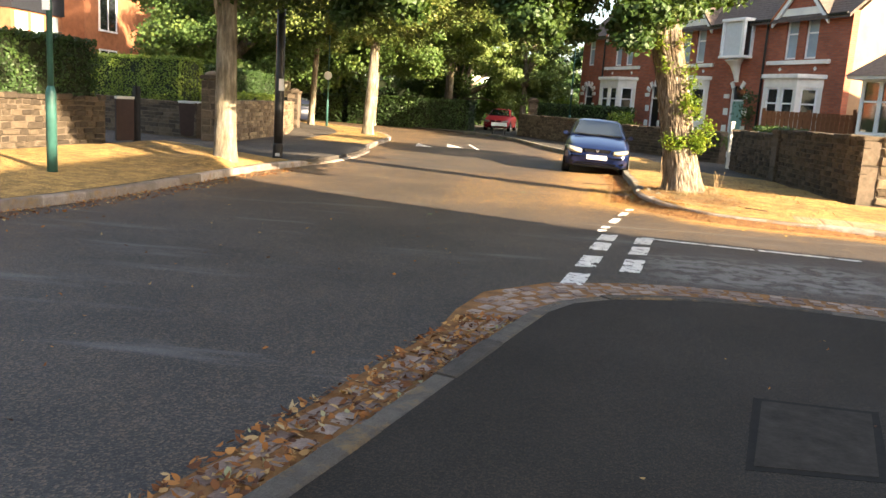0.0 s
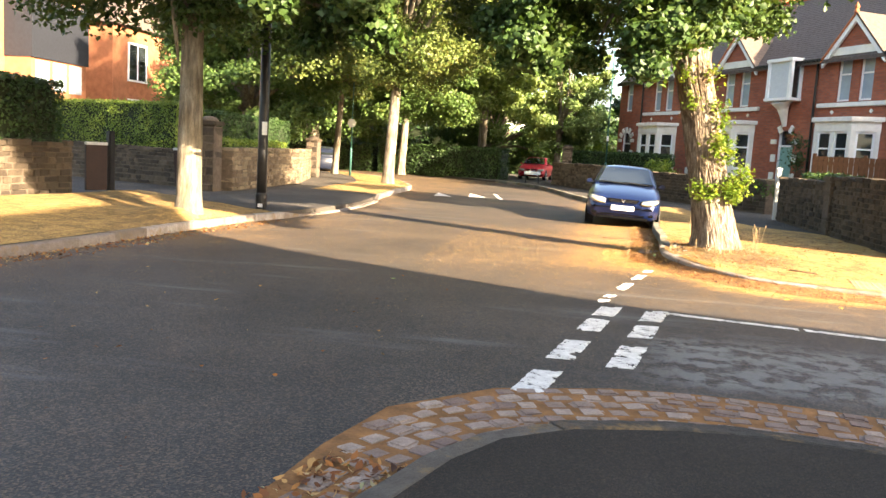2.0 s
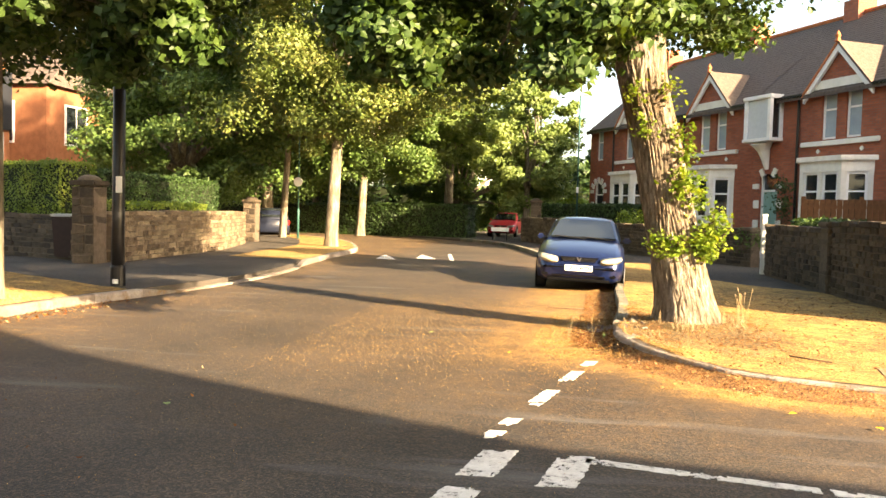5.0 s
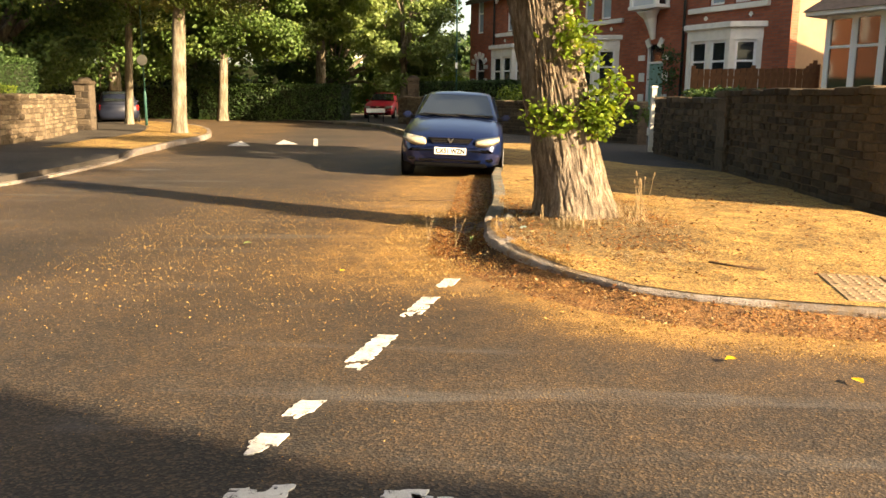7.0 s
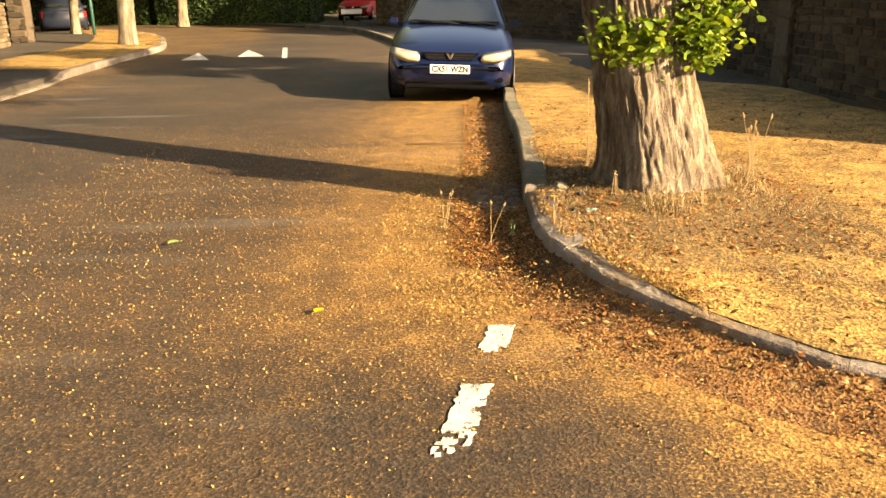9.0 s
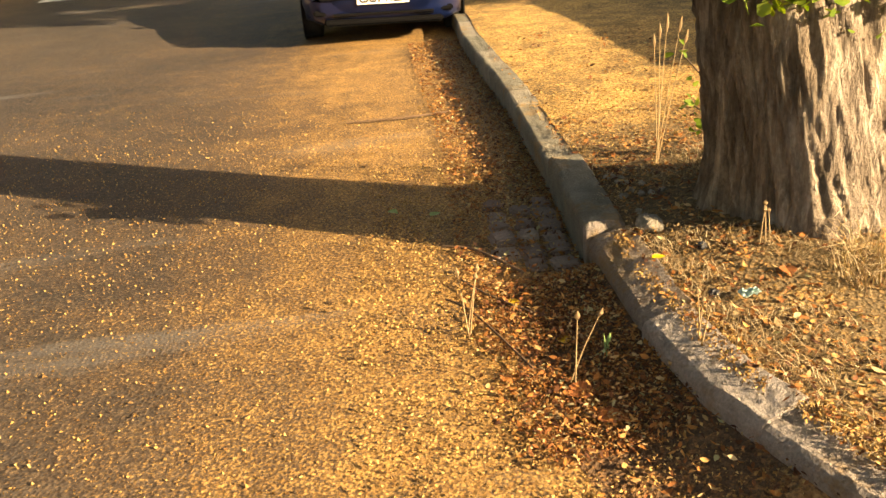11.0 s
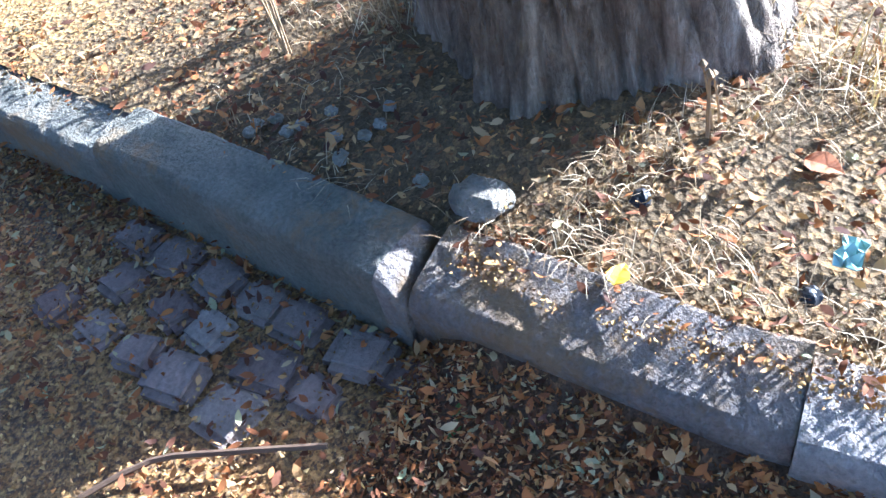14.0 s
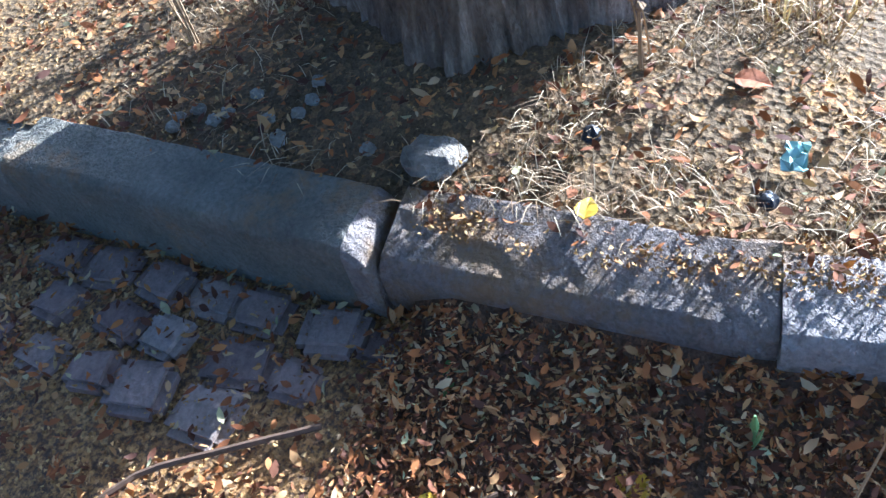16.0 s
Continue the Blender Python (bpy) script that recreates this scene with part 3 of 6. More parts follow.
        dark = "dark" in top["label"]
        meshes = []
        for k in range(14):
            bm = box((-0.5, -0.5, -0.5), (0.5, 0.5, 0.5))
            for v in bm.verts:
                v.co += Vector((r.uniform(-0.08, 0.08), r.uniform(-0.02, 0.02), r.uniform(-0.13, 0.13)))
            bmesh.ops.bevel(bm, geom=list(bm.edges), offset=0.09, segments=1, affect="EDGES")
            meshes.append(mesh_of(bm, "stone", STONE_DARK if dark else STONE))
        spots = []
        z = base
        while z < base + height - course * 0.5:
            c = min(course * r.uniform(0.75, 1.2), base + height - z)
            x = r.uniform(-0.2, 0)
            while x < L:
                w = r.uniform(*length)
                x0, x1 = max(0, x), min(L, x + w)
                if x1 - x0 > 0.06:
                    spots.append((x0 + 0.006, x1 - 0.006, z + 0.005, z + c - 0.006, r.uniform(0.0, 0.022)))
                x += w
            z += c
        if cope:
            x = 0
            while x < L:
                w = r.uniform(0.3, 0.6)
                spots.append((x + 0.004, min(L, x + w) - 0.004, base + height - 0.02, base + height + r.uniform(0.05, 0.10), 0.03))
                x += w
        r.shuffle(spots)
        rest = bmesh.new()
        for i, (x0, x1, z0, z1, proud) in enumerate(spots):
            size = (x1 - x0, thick + 2 * proud - 0.01, z1 - z0)
            mid = ((x0 + x1) / 2, 0, (z0 + z1) / 2)
            if i < budget:
                ob = new("stone", meshes[i % 14])
                ob.parent = top
                ob.matrix_basis = Matrix.LocRotScale(mid, Euler((0, r.uniform(-0.02, 0.02), 0)), size)
            else:
                rest.from_mesh(meshes[i % 14])
                rest.verts.ensure_lookup_table()
                n = len(meshes[i % 14].vertices)
                for v in rest.verts[-n:]:
                    v.co = Vector((v.co.x * size[0] + mid[0], v.co.y * size[1], v.co.z * size[2] + mid[2]))
        if len(rest.verts):
            tagged(part("far_stones", rest, STONE_DARK_ALL if dark else STONE_ALL, top), kind="stuff")
        else:
            rest.free()


stone_wall("wall_right", (7.94, 17.35), (7.91, 22.6), 1.25, 0.36, "dark weathered stone garden wall beside the verge", base=0.14, seed=2)
stone_wall("wall_right_far", (7.90, 23.12), (7.86, 27.6), 1.12, 0.36, "dark weathered stone garden wall beside the gate", base=0.14, seed=3)
stone_wall("wall_right_return", (8.14, 17.5), (16.0, 16.0), 1.25, 0.36, "sunlit end of a coarse sandstone garden wall", course=0.21, base=0.14, seed=4, budget=150, length=(0.3, 0.6))
stone_wall("wall_front_garden", (8.2, 31.0), (4.3, 38.5), 1.0, 0.34, "low dark brown stone wall before brick houses", base=0.14, seed=5, budget=220)
stone_wall("wall_front_garden_far", (4.0, 39.1), (0.6, 47.0), 1.1, 0.34, "low stone wall before a far house", base=0.14, seed=25, budget=150)
stone_wall("wall_left_near", (-9.2, 7.5), (-7.95, 17.6), 1.05, 0.36, "pale coursed stone wall under a dark hedge", base=0.13, seed=6)
stone_wall("wall_left_far", (-7.25, 23.4), (-7.72, 30.0), 1.08, 0.36, "coursed sandstone garden wall under a clipped hedge", base=0.13, seed=7)
stone_wall("wall_left_end", (-7.75, 30.1), (-8.85, 34.2), 1.08, 0.36, "sunlit end of a stone garden wall", base=0.13, seed=8, budget=80)
stone_wall("wall_drive", (-8.2, 23.6), (-19.0, 27.5), 0.95, 0.34, "low dark stone wall along the driveway", base=0.13, seed=9, budget=250)


def gate_pillar(name, x, y, w, h, label, seed, dome=True):
    stone_wall(name, (x - w / 2, y), (x + w / 2, y), h, w, label, course=0.2, base=0.12, cope=False, budget=60, seed=seed, length=(0.3, 0.6))
    t = bpy.data.objects[name]
    cap = STONE_DARK if "dark" in label else STONE
    bm = box((-0.05, -w / 2 - 0.05, h + 0.12), (w + 0.05, w / 2 + 0.05, h + 0.24), 0.03)
    part("cap_stone", bm, cap, t)
    if not dome:
        return
    bm = bmesh.new()
    bmesh.ops.create_uvsphere(bm, u_segments=16, v_segments=8, radius=0.5, matrix=Matrix.Translation((w / 2, 0, h + 0.22)) @ Matrix.Diagonal((w, w, 0.30, 1)))
    part("rounded_top", bm, cap, t, "", True)


gate_pillar("gate_pillar_left", -7.55, 22.95, 0.52, 1.70, "square dark stone gate pillar with rounded cap", 11)
gate_pillar("gate_pillar_dark", 7.90, 22.86, 0.46, 1.22, "dark stone pier in the garden wall", 12, False)
gate_pillar("gate_pillar_far_left", -9.3, 36.3, 0.5, 1.5, "dark stone gate pillar beside the verge", 13)
gate_pillar("gate_pillar_far", 1.2, 46.4, 0.5, 1.9, "dark round-topped gate pillar by the hedge", 14)

# ---- kerbs ----
def kerb(name, line, height, width, stones, label, mat=KERB, nominal=0.9, drop=None, breaks=(), gap=0.075):
    """A row of kerb stones that follow a line; each is bent with it."""
    top = empty(name)
    tagged(top, label, "kerb", kind="structure")
    r = random.Random(name)
    pts = along(line, gap)
    per = max(2, round(nominal / gap))
    cuts = {min(range(len(pts)), key=lambda k: abs(pts[k][0].y - b) + 100 * (pts[k][0].x > 4.4)) for b in breaks}
    i = 0
    while i + 1 < len(pts):
        n = min(per + round(r.choice((-0.12, -0.06, 0, 0.06)) / gap), len(pts) - 1 - i)
        ahead = sorted(c - i for c in cuts if c > i)
        if ahead and ahead[0] <= n + round(0.25 / gap):
            n = ahead[0]
        bm = bmesh.new()
        rise = r.uniform(-0.006, 0.008)
        mid_y, back, chip, tilt = pts[i + n // 2][0].y, 0.0, 0.0, 0.0
        if breaks and pts[i][0].x < 4.4:
            rise += 0.036 if 16.5 < mid_y < 17.6 else 0.026 if 15.9 < mid_y < 16.5 else 0.016 if 15.2 < mid_y <= 15.9 else 0
            back = 0.012 if 15.9 < mid_y < 16.5 else 0
            tilt = 0.30 if 15.9 < mid_y < 16.5 else 0.22 if 15.2 < mid_y <= 15.9 else 0.0
            chip = 0.05 if 16.5 < mid_y < 17.6 else 0
        rings = []
        for k in range(n + 1):
            p, w = pts[i + k]
            e = 0.001 if k == 0 else -0.001 if k == n else 0
            q = p + w * e
            side = Vector((w.y, -w.x, 0))
            h = height + rise
            q = q + side * back
            if chip and k == 0:
                h -= 0.07
            if chip and k == 1:
                h -= 0.022
            if drop:
                h -= drop(p)
            sec = [(0, -0.05), (-0.002, 0.04), (-0.004, h - 0.024), (0.005, h - 0.008), (0.020, h), (0.045, h), (0.075, h), (0.105, h), (width - 0.012, h), (width, h - 0.012), (width, -0.05)]
            rings.append([bm.verts.new(q + side * s * stones + Vector((0, 0, z + ((0.006 * noise.noise(q * 7 + Vector((s * 30, 0, z * 9))) + 0.0045 * noise.noise(Vector((q.x * 38, q.y * 38, s * 60)))) if z > 0 else 0)))) for s, z in sec])
            if tilt:
                for (s, z), v_ in zip(sec, rings[-1]):
                    v_.co.z += tilt * (s - 0.09) * (z > 0.05)
        for a, b in zip(rings, rings[1:]):
            for k in range(len(a) - 1):
                bm.faces.new((a[k], a[k + 1], b[k + 1], b[k]))
        bm.faces.new(rings[0])
        bm.faces.new(rings[-1][::-1])
        # Stones beyond the break take the granite with shade in its colour.
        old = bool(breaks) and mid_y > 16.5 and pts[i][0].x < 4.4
        stone = part("kerb_stone", bm, KERB_MOSSY_SHADE if old else mat, top, "broken mossy kerb stone with shade in its colour and a pale end" if chip else "")
        if chip:
            stone.data.materials.append(mat)
            for f in list(range(20)) + [10 * n]:
                stone.data.polygons[f].material_index = 1
        i += n
    return top


def crossing(p):
    return (KH - 0.035) * min(1, max(0, (p.y - 18.2) / 0.8)) * min(1, max(0, (26.6 - p.y) / 0.8))


kerb("kerb_near", [p for p in line_near if p.y > -9 and p.x < 14], KH, 0.135, 1, "worn brown granite kerb round the corner", mat=KERB_BROWN)
kerb("kerb_far", [p for p in line_far if p.x < 16 and p.y < 47], KF, 0.16, 1, "worn granite kerb round the tree's corner", nominal=0.85, drop=sunk, breaks=(15.94, 16.58, 17.9, 19.0), gap=0.03)
kerb("kerb_left", [p for p in line_left if -8 < p.y < 45], KH, 0.145, -1, "weathered granite kerb, dropped at a driveway", drop=crossing)

# ---- painted marks ----
def mark(name, pts, label):
    a, b, c, d = (Vector((*p, 0.005)) for p in (pts if len(pts) == 4 else [pts[0], pts[1], pts[2], pts[2]]))
    gone = {"edge_mark": -0.22, "give_way_mark": 0.20, "centre_line": 0.12}.get(name, 0.5)
    nu = max(3, round((b - a).length / 0.016))
    nv = max(3, round((d - a).length / 0.016))
    if nu * nv > 6000:
        nu, nv = max(3, nu // 2), max(3, nv // 2)
    bm = bmesh.new()
    vs = {}
    for i in range(nu + 1):
        for j in range(nv + 1):
            p = a.lerp(b, i / nu).lerp(d.lerp(c, i / nu), j / nv)
            w = Vector((noise.noise(p * 31), noise.noise(p * 31 + Vector((7, 3, 1))), 0)) * 0.014
            vs[i, j] = bm.verts.new(p + w)
    for i in range(nu):
        for j in range(nv):
            p = a.lerp(b, (i + 0.5) / nu).lerp(d.lerp(c, (i + 0.5) / nu), (j + 0.5) / nv)
            rim = min(i, nu - 1 - i, j, nv - 1 - j)
            wear = noise.noise(p * 7) * 0.9 + noise.noise(p * 19) * 0.6 + noise.noise(p * 47) * 0.3 - (0.16 if rim > 1 else 0)
            if name == "edge_mark":
                wear += 0.65 * (1 - 2 * j / nv) - 0.35
            if wear < gone + 0.08:
                bm.faces.new((vs[i, j], vs[i + 1, j], vs[i + 1, j + 1], vs[i, j + 1]))
    for v_ in [v_ for v_ in bm.verts if not v_.link_faces]:
        bm.verts.remove(v_)
    edge = [e for e in bm.edges if e.is_boundary]
    for v_ in [g for g in bmesh.ops.extrude_edge_only(bm, edges=edge)["geom"] if isinstance(g, bmesh.types.BMVert)]:
        v_.co.z = 0.0005
    return tagged(part(name, bm, PAINT), label, "road marking", group="give-way marks", **structure)


for x8, spans in ((1.80, ((8.12, 8.72), (9.08, 9.78), (10.2, 10.8), (10.98, 11.52))), (2.26, ((8.98, 9.75), (10.1, 10.68), (10.9, 11.5)))):
    for y0, y1 in spans:
        a, b = x8 + (y0 - 8.1) * 0.19, x8 + (y1 - 8.1) * 0.19
        mark("give_way_mark", [(a, y0), (a + 0.21, y0 + 0.02), (b + 0.21, y1), (b, y1 - 0.02)], "worn white give-way block on the asphalt")
for y0, y1 in ((12.62, 13.30), (13.60, 14.18), (14.44, 14.74), (12.05, 12.30), (11.72, 11.94)):
    x0, x1 = 2.62 + (y0 - 12.6) * 0.245, 2.62 + (y1 - 12.6) * 0.245
    mark("edge_mark", [(x0 - 0.03, y0), (x0 + 0.09, y0), (x1 + 0.09, y1), (x1 - 0.02, y1)], "flaking white dash across the junction")
for x0, x1 in ((3.06, 4.3), (4.36, 5.5), (5.9, 6.6), (6.8, 8.6), (9.4, 11), (12, 14)):
    y0, y1 = 11.42 - (x0 - 3.06) * 0.195, 11.42 - (x1 - 3.06) * 0.195
    mark("centre_line", [(x0, y0 - 0.045), (x1, y1 - 0.045), (x1, y1 + 0.045), (x0, y0 + 0.045)], "worn white line along the side road")
for x, y in ((-2.54, 30.2), (-1.47, 31.1)):
    mark("hump_mark", [(x - 0.30, y), (x + 0.30, y + 0.05), (x - 0.55, y + 2.3)], "white triangle on the road hump")
mark("hump_tick", [(-0.62, 30.5), (-0.50, 30.5), (-1.14, 34.2), (-1.26, 34.2)], "narrow white mark on the road hump")
# blistered crossing slabs by the side road
tac = empty("tactile_paving")
tagged(tac, "pale blistered crossing slabs set in the verge's edge", "paving", kind="structure")
BUFF = stony("buff_concrete", [(0, (0.30, 0.21, 0.125)), (1, (0.40, 0.29, 0.17))], True, 90.0, 0.5)
bm = box((-0.195, -0.195, -0.05), (0.195, 0.195, 0.0), 0.006)
for a in range(5):
    for b in range(5):
        bmesh.ops.create_cone(bm, cap_ends=True, segments=8, radius1=0.016, radius2=0.011, depth=0.008, matrix=Matrix.Translation((-0.14 + a * 0.07, -0.14 + b * 0.07, 0.003)))
tile = mesh_of(bm, "slab", BUFF)
for k in range(6):
    for r_ in range(2):
        o = new("slab", tile)
        o.parent = tac
        o.matrix_basis = pose(5.85 + k * 0.395 + r_ * 0.075, 13.98 - k * 0.076 + r_ * 0.395, 0.1085 + 0.002 * ((k * 7 + r_ * 3) % 3), 0, 0, -10.9)
# access cover in the near pavement
cov = empty("access_cover")
tagged(cov, "square dark access cover set in the pavement", "manhole")
part("cover_plate", slab([(2.50, 4.18), (3.02, 4.20), (3.30, 5.0), (2.76, 5.04)], KH - 0.02, KH - 0.001, bev=0.004), simple("cover_concrete", (0.044, 0.038, 0.032), 0.95, var=0.3, spec=0.1), cov)
part("cover_frame", slab([(2.46, 4.14), (3.05, 4.16), (3.345, 5.04), (2.73, 5.08)], KH - 0.03, KH - 0.004), simple("cover_iron", (0.022, 0.020, 0.018), 0.9, 0.0, spec=0.1), cov)

# ---- brick houses ----
HOUSE = pose(11.68, 34.03, 0.25, 0, 0, 118)


def bricked(bm, mat, name, parent, label=""):
    """A wall part whose bricks follow its faces."""
    ob = part(name, bm, mat, parent, label)
    me = ob.data
    uv = me.uv_layers.new(name="brick")
    for p in me.polygons:
        n = p.normal
        for li in p.loop_indices:
            c = me.vertices[me.loops[li].vertex_index].co
            uv.data[li].uv = (c.y if abs(n.x) > abs(n.y) else c.x, c.z) if abs(n.z) < 0.8 else (c.x, c.y)
    return ob


def wall_with_holes(x0, x1, z0, z1, y, thick, holes, bm=None):
    """A wall in the plane y with openings (x0, x1, z0, z1) cut through it."""
    bm = bm or bmesh.new()
    xs = sorted({x0, x1, *[h[0] for h in holes], *[h[1] for h in holes]})
    zs = sorted({z0, z1, *[h[2] for h in holes], *[h[3] for h in holes]})
    for a, b in zip(xs, xs[1:]):
        for c, d in zip(zs, zs[1:]):
            mx, mz = (a + b) / 2, (c + d) / 2
            if not any(h[0] < mx < h[1] and h[2] < mz < h[3] for h in holes):
                box((a, y - thick, c), (b, y, d), 0, bm)
    bmesh.ops.remove_doubles(bm, verts=bm.verts, dist=0.001)
    return bm


def sash(parent, x0, x1, z0, z1, y, m=None, mull=0, curtain=True, name="window"):
    """A sash window in the plane y (local), with frame, rail, pane, curtain and sill."""
    w = empty(name)
    w.parent = parent
    if m is not None:
        w.matrix_basis = m
    f = 0.075
    bm = box((x0, y - 0.05, z0), (x0 + f, y, z1))
    box((x1 - f, y - 0.05, z0), (x1, y, z1), 0, bm)
    box((x0 + f, y - 0.05, z1 - f), (x1 - f, y, z1), 0, bm)
    box((x0 + f, y - 0.05, z0), (x1 - f, y, z0 + f), 0, bm)
    part("window_frame", bm, WHITE, w)
    zm = z0 + (z1 - z0) * 0.6
    bm = box((x0 + f, y - 0.04, zm - 0.03), (x1 - f, y + 0.004, zm + 0.03))
    for k in range(mull):
        xm = x0 + (x1 - x0) * (k + 1) / (mull + 1)
        box((xm - 0.025, y - 0.04, z0 + f), (xm + 0.025, y - 0.002, z1 - f), 0, bm)
    part("meeting_rail", bm, WHITE, w)
    # Upper panes get the glass with a sky reflection in its colour.
    part("pane", box((x0 + f, y - 0.036, z0 + f), (x1 - f, y - 0.03, z1 - f)), SKY_TINT_GLASS if z0 > 3.5 else GLASS, w)
    part("window_sill", box((x0 - 0.06, y - 0.06, z0 - 0.09), (x1 + 0.06, y + 0.07, z0 - 0.004), 0.012), STONE_TRIM, w)
    return w


def roof_plane(x0, x1, y0, z0, y1, z1, mat, parent, name="roof", t=0.12):
    bm = bmesh.new()
    n = 34
    for k in range(n):
        a, b = k / n, (k + 1) / n
        ya, za, yb, zb = y0 + (y1 - y0) * a, z0 + (z1 - z0) * a, y0 + (y1 - y0) * b, z0 + (z1 - z0) * b
        v = [bm.verts.new(c) for c in ((x0, ya, za + 0.014), (x1, ya, za + 0.014), (x1, yb, zb), (x0, yb, zb),
                                       (x0, ya, za - t), (x1, ya, za - t), (x1, yb, zb - t), (x0, yb, zb - t))]
        for q in ((0, 1, 2, 3), (7, 6, 5, 4), (0, 4, 5, 1), (2, 6, 7, 3), (1, 5, 6, 2), (0, 3, 7, 4)):
            bm.faces.new([v[i] for i in q])
    bmesh.ops.remove_doubles(bm, verts=bm.verts, dist=0.001)
    return part(name, bm, mat, parent)


def bay(parent, u0, mirror, z0=0.2, ztop=3.25, up=None):
    """A canted stone bay with a sash in each face, a cornice and a flat top."""
    b = empty("bay_window")
    b.parent = parent
    s = -1 if mirror else 1
    b.matrix_basis = Matrix.Translation((u0, 0, 0)) @ Matrix.Diagonal((s, 1, 1, 1))
    ol = [(-0.85, 0.0), (-0.25, 0.7), (1.5, 0.7), (2.1, 0.0)]
    inn = [(-0.67, 0.0), (-0.15, 0.58), (1.4, 0.58), (1.92, 0.0)]
    part("bay_base", slab(ol[::-1], -0.3, z0 + 1.05), BRICK if up else STONE_TRIM, b)
    part("bay_head", slab(ol[::-1], ztop - 0.45, ztop - 0.1), STONE_TRIM, b)
    co = [(-1.0, -0.02), (-0.32, 0.8), (1.57, 0.8), (2.25, -0.02)]
    part("cornice", slab(co[::-1], ztop - 0.1, ztop + 0.06, bev=0.02), STONE_TRIM, b)
    for i, (p, q, n) in enumerate(((ol[0], ol[1], 1), (ol[1], ol[2], 2), (ol[2], ol[3], 1))):
        L = math.hypot(q[0] - p[0], q[1] - p[1])
        ang = math.degrees(math.atan2(q[1] - p[1], q[0] - p[0]))
        m = pose(p[0], p[1], 0, 0, 0, ang)
        z1, z2 = z0 + 1.05, ztop - 0.45
        edge = 0.16
        step = (L - edge) / n
        for k in range(n + 1):
            col = part("pilaster", box((k * step, -0.16, z1), (k * step + edge, -0.0, z2), 0.012), STONE_TRIM, b)
            col.matrix_basis = m
        for k in range(n):
            sash(b, k * step + edge, (k + 1) * step, z1 + 0.02, z2, -0.06, m)
    return b


def terrace_house(u0, mirror, label, third=False, span=(-1.78, 4.69), way_in=(3.3, 4.2)):
    """One house of the row: brick front, stone bay, gable, oriel over an arched door, tiled roof."""
    h = empty("brick_house", HOUSE @ Matrix.Translation((u0, 0, 0)))
    tagged(h, label, "house", "row of brick houses")
    s = -1 if mirror else 1

    def X(a, b):
        a, b = (a * s, b * s)
        return (min(a, b), max(a, b))
    lo, hi = X(*span)
    up1, up2, ori, door = X(0.75, 1.38), X(-0.26, 0.37), X(3.15, 4.5), X(*way_in)
    bayx = X(-0.6, 1.85)
    holes = [(*up1, 3.93, 5.56), (*up2, 3.93, 5.56), (*door, 0.1, 2.9), (*bayx, 1.25, 2.8)]
    if not third:
        holes.append((ori[0] + 0.2, ori[1] - 0.2, 4.2, 5.4))
    else:
        so = X(way_in[0] + 0.15, way_in[1] - 0.15)
        holes.append((*so, 4.0, 5.5))
    front = bricked(wall_with_holes(lo, hi, -0.3, 5.62, 0.0, 0.3, holes), BRICK, "wall", h)
    bm = box((lo, -8.5, -0.3), (hi, -8.2, 5.6))
    bricked(bm, BRICK, "back_wall", h)
    for x, out in ((lo, 1), (hi, -1)):
        bm = bmesh.new()
        a = x if out > 0 else x - 0.28
        pts = [(-0.3, -0.3), (-0.3, 5.6), (-4.3, 9.0), (-8.2, 5.6), (-8.2, -0.3)]
        va = [bm.verts.new((a, y, z)) for y, z in pts]
        vb = [bm.verts.new((a + 0.28, y, z)) for y, z in pts]
        bm.faces.new(va)
        bm.faces.new(vb[::-1])
        for k in range(5):
            bm.faces.new((va[k], vb[k], vb[(k + 1) % 5], va[(k + 1) % 5]))
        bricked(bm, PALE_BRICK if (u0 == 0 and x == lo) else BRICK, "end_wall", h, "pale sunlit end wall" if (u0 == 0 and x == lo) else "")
    part("inner_floor", box((lo + 0.3, -8.1, 3.2), (hi - 0.3, -0.4, 3.35)), MORTAR, h)
    roof_plane(lo - 0.08, hi + 0.02, 0.28, 5.45, -4.3, 9.15, SLATE, h)
    roof_plane(lo - 0.08, hi + 0.02, -8.7, 5.45, -4.3, 9.15, SLATE, h, "back_roof")
    part("ridge_tiles", box((lo - 0.08, -4.42, 9.1), (hi + 0.02, -4.18, 9.24), 0.04), TERRACOTTA, h)
    # gable over the upper windows
    gx = 0.56 * s
    for x0, x1 in ((lo, gx - 1.4), (gx + 1.4, hi)):
        part("gutter", box((x0, 0.2, 5.42), (x1, 0.33, 5.52), 0.03), BLACK, h)
    g = empty("gable")
    g.parent = h
    tri = upright([(gx - 1.15, 5.5), (gx + 1.15, 5.5), (gx, 6.78)], 0.0, 0.10)
    bricked(tri, BRICK, "gable_brick", g)
    part("gable_band", box((gx - 1.0, 0.1, 5.58), (gx + 1.0, 0.16, 5.86)), STONE_TRIM, g)
    for k in (-1, 1):
        bm = upright([(gx, 6.72), (gx, 7.05), (gx + k * 1.42, 5.5), (gx + k * 1.42, 5.17)], 0.16, 0.26)
        part("bargeboard", bm, WHITE, g)
        bm = bmesh.new()
        v = [bm.verts.new(c) for c in ((gx, 0.3, 7.05), (gx + k * 1.45, 0.3, 5.47), (gx + k * 1.45, -0.3, 5.47), (gx, -2.2, 7.05))]
        w = [bm.verts.new(x.co - Vector((0, 0, 0.1))) for x in v]
        bm.faces.new(v)
        bm.faces.new(w[::-1])
        for q in range(4):
            bm.faces.new((v[q], w[q], w[(q + 1) % 4], v[(q + 1) % 4]))
        part("gable_roof", bm, SLATE if k < 0 else TERRACOTTA, g)
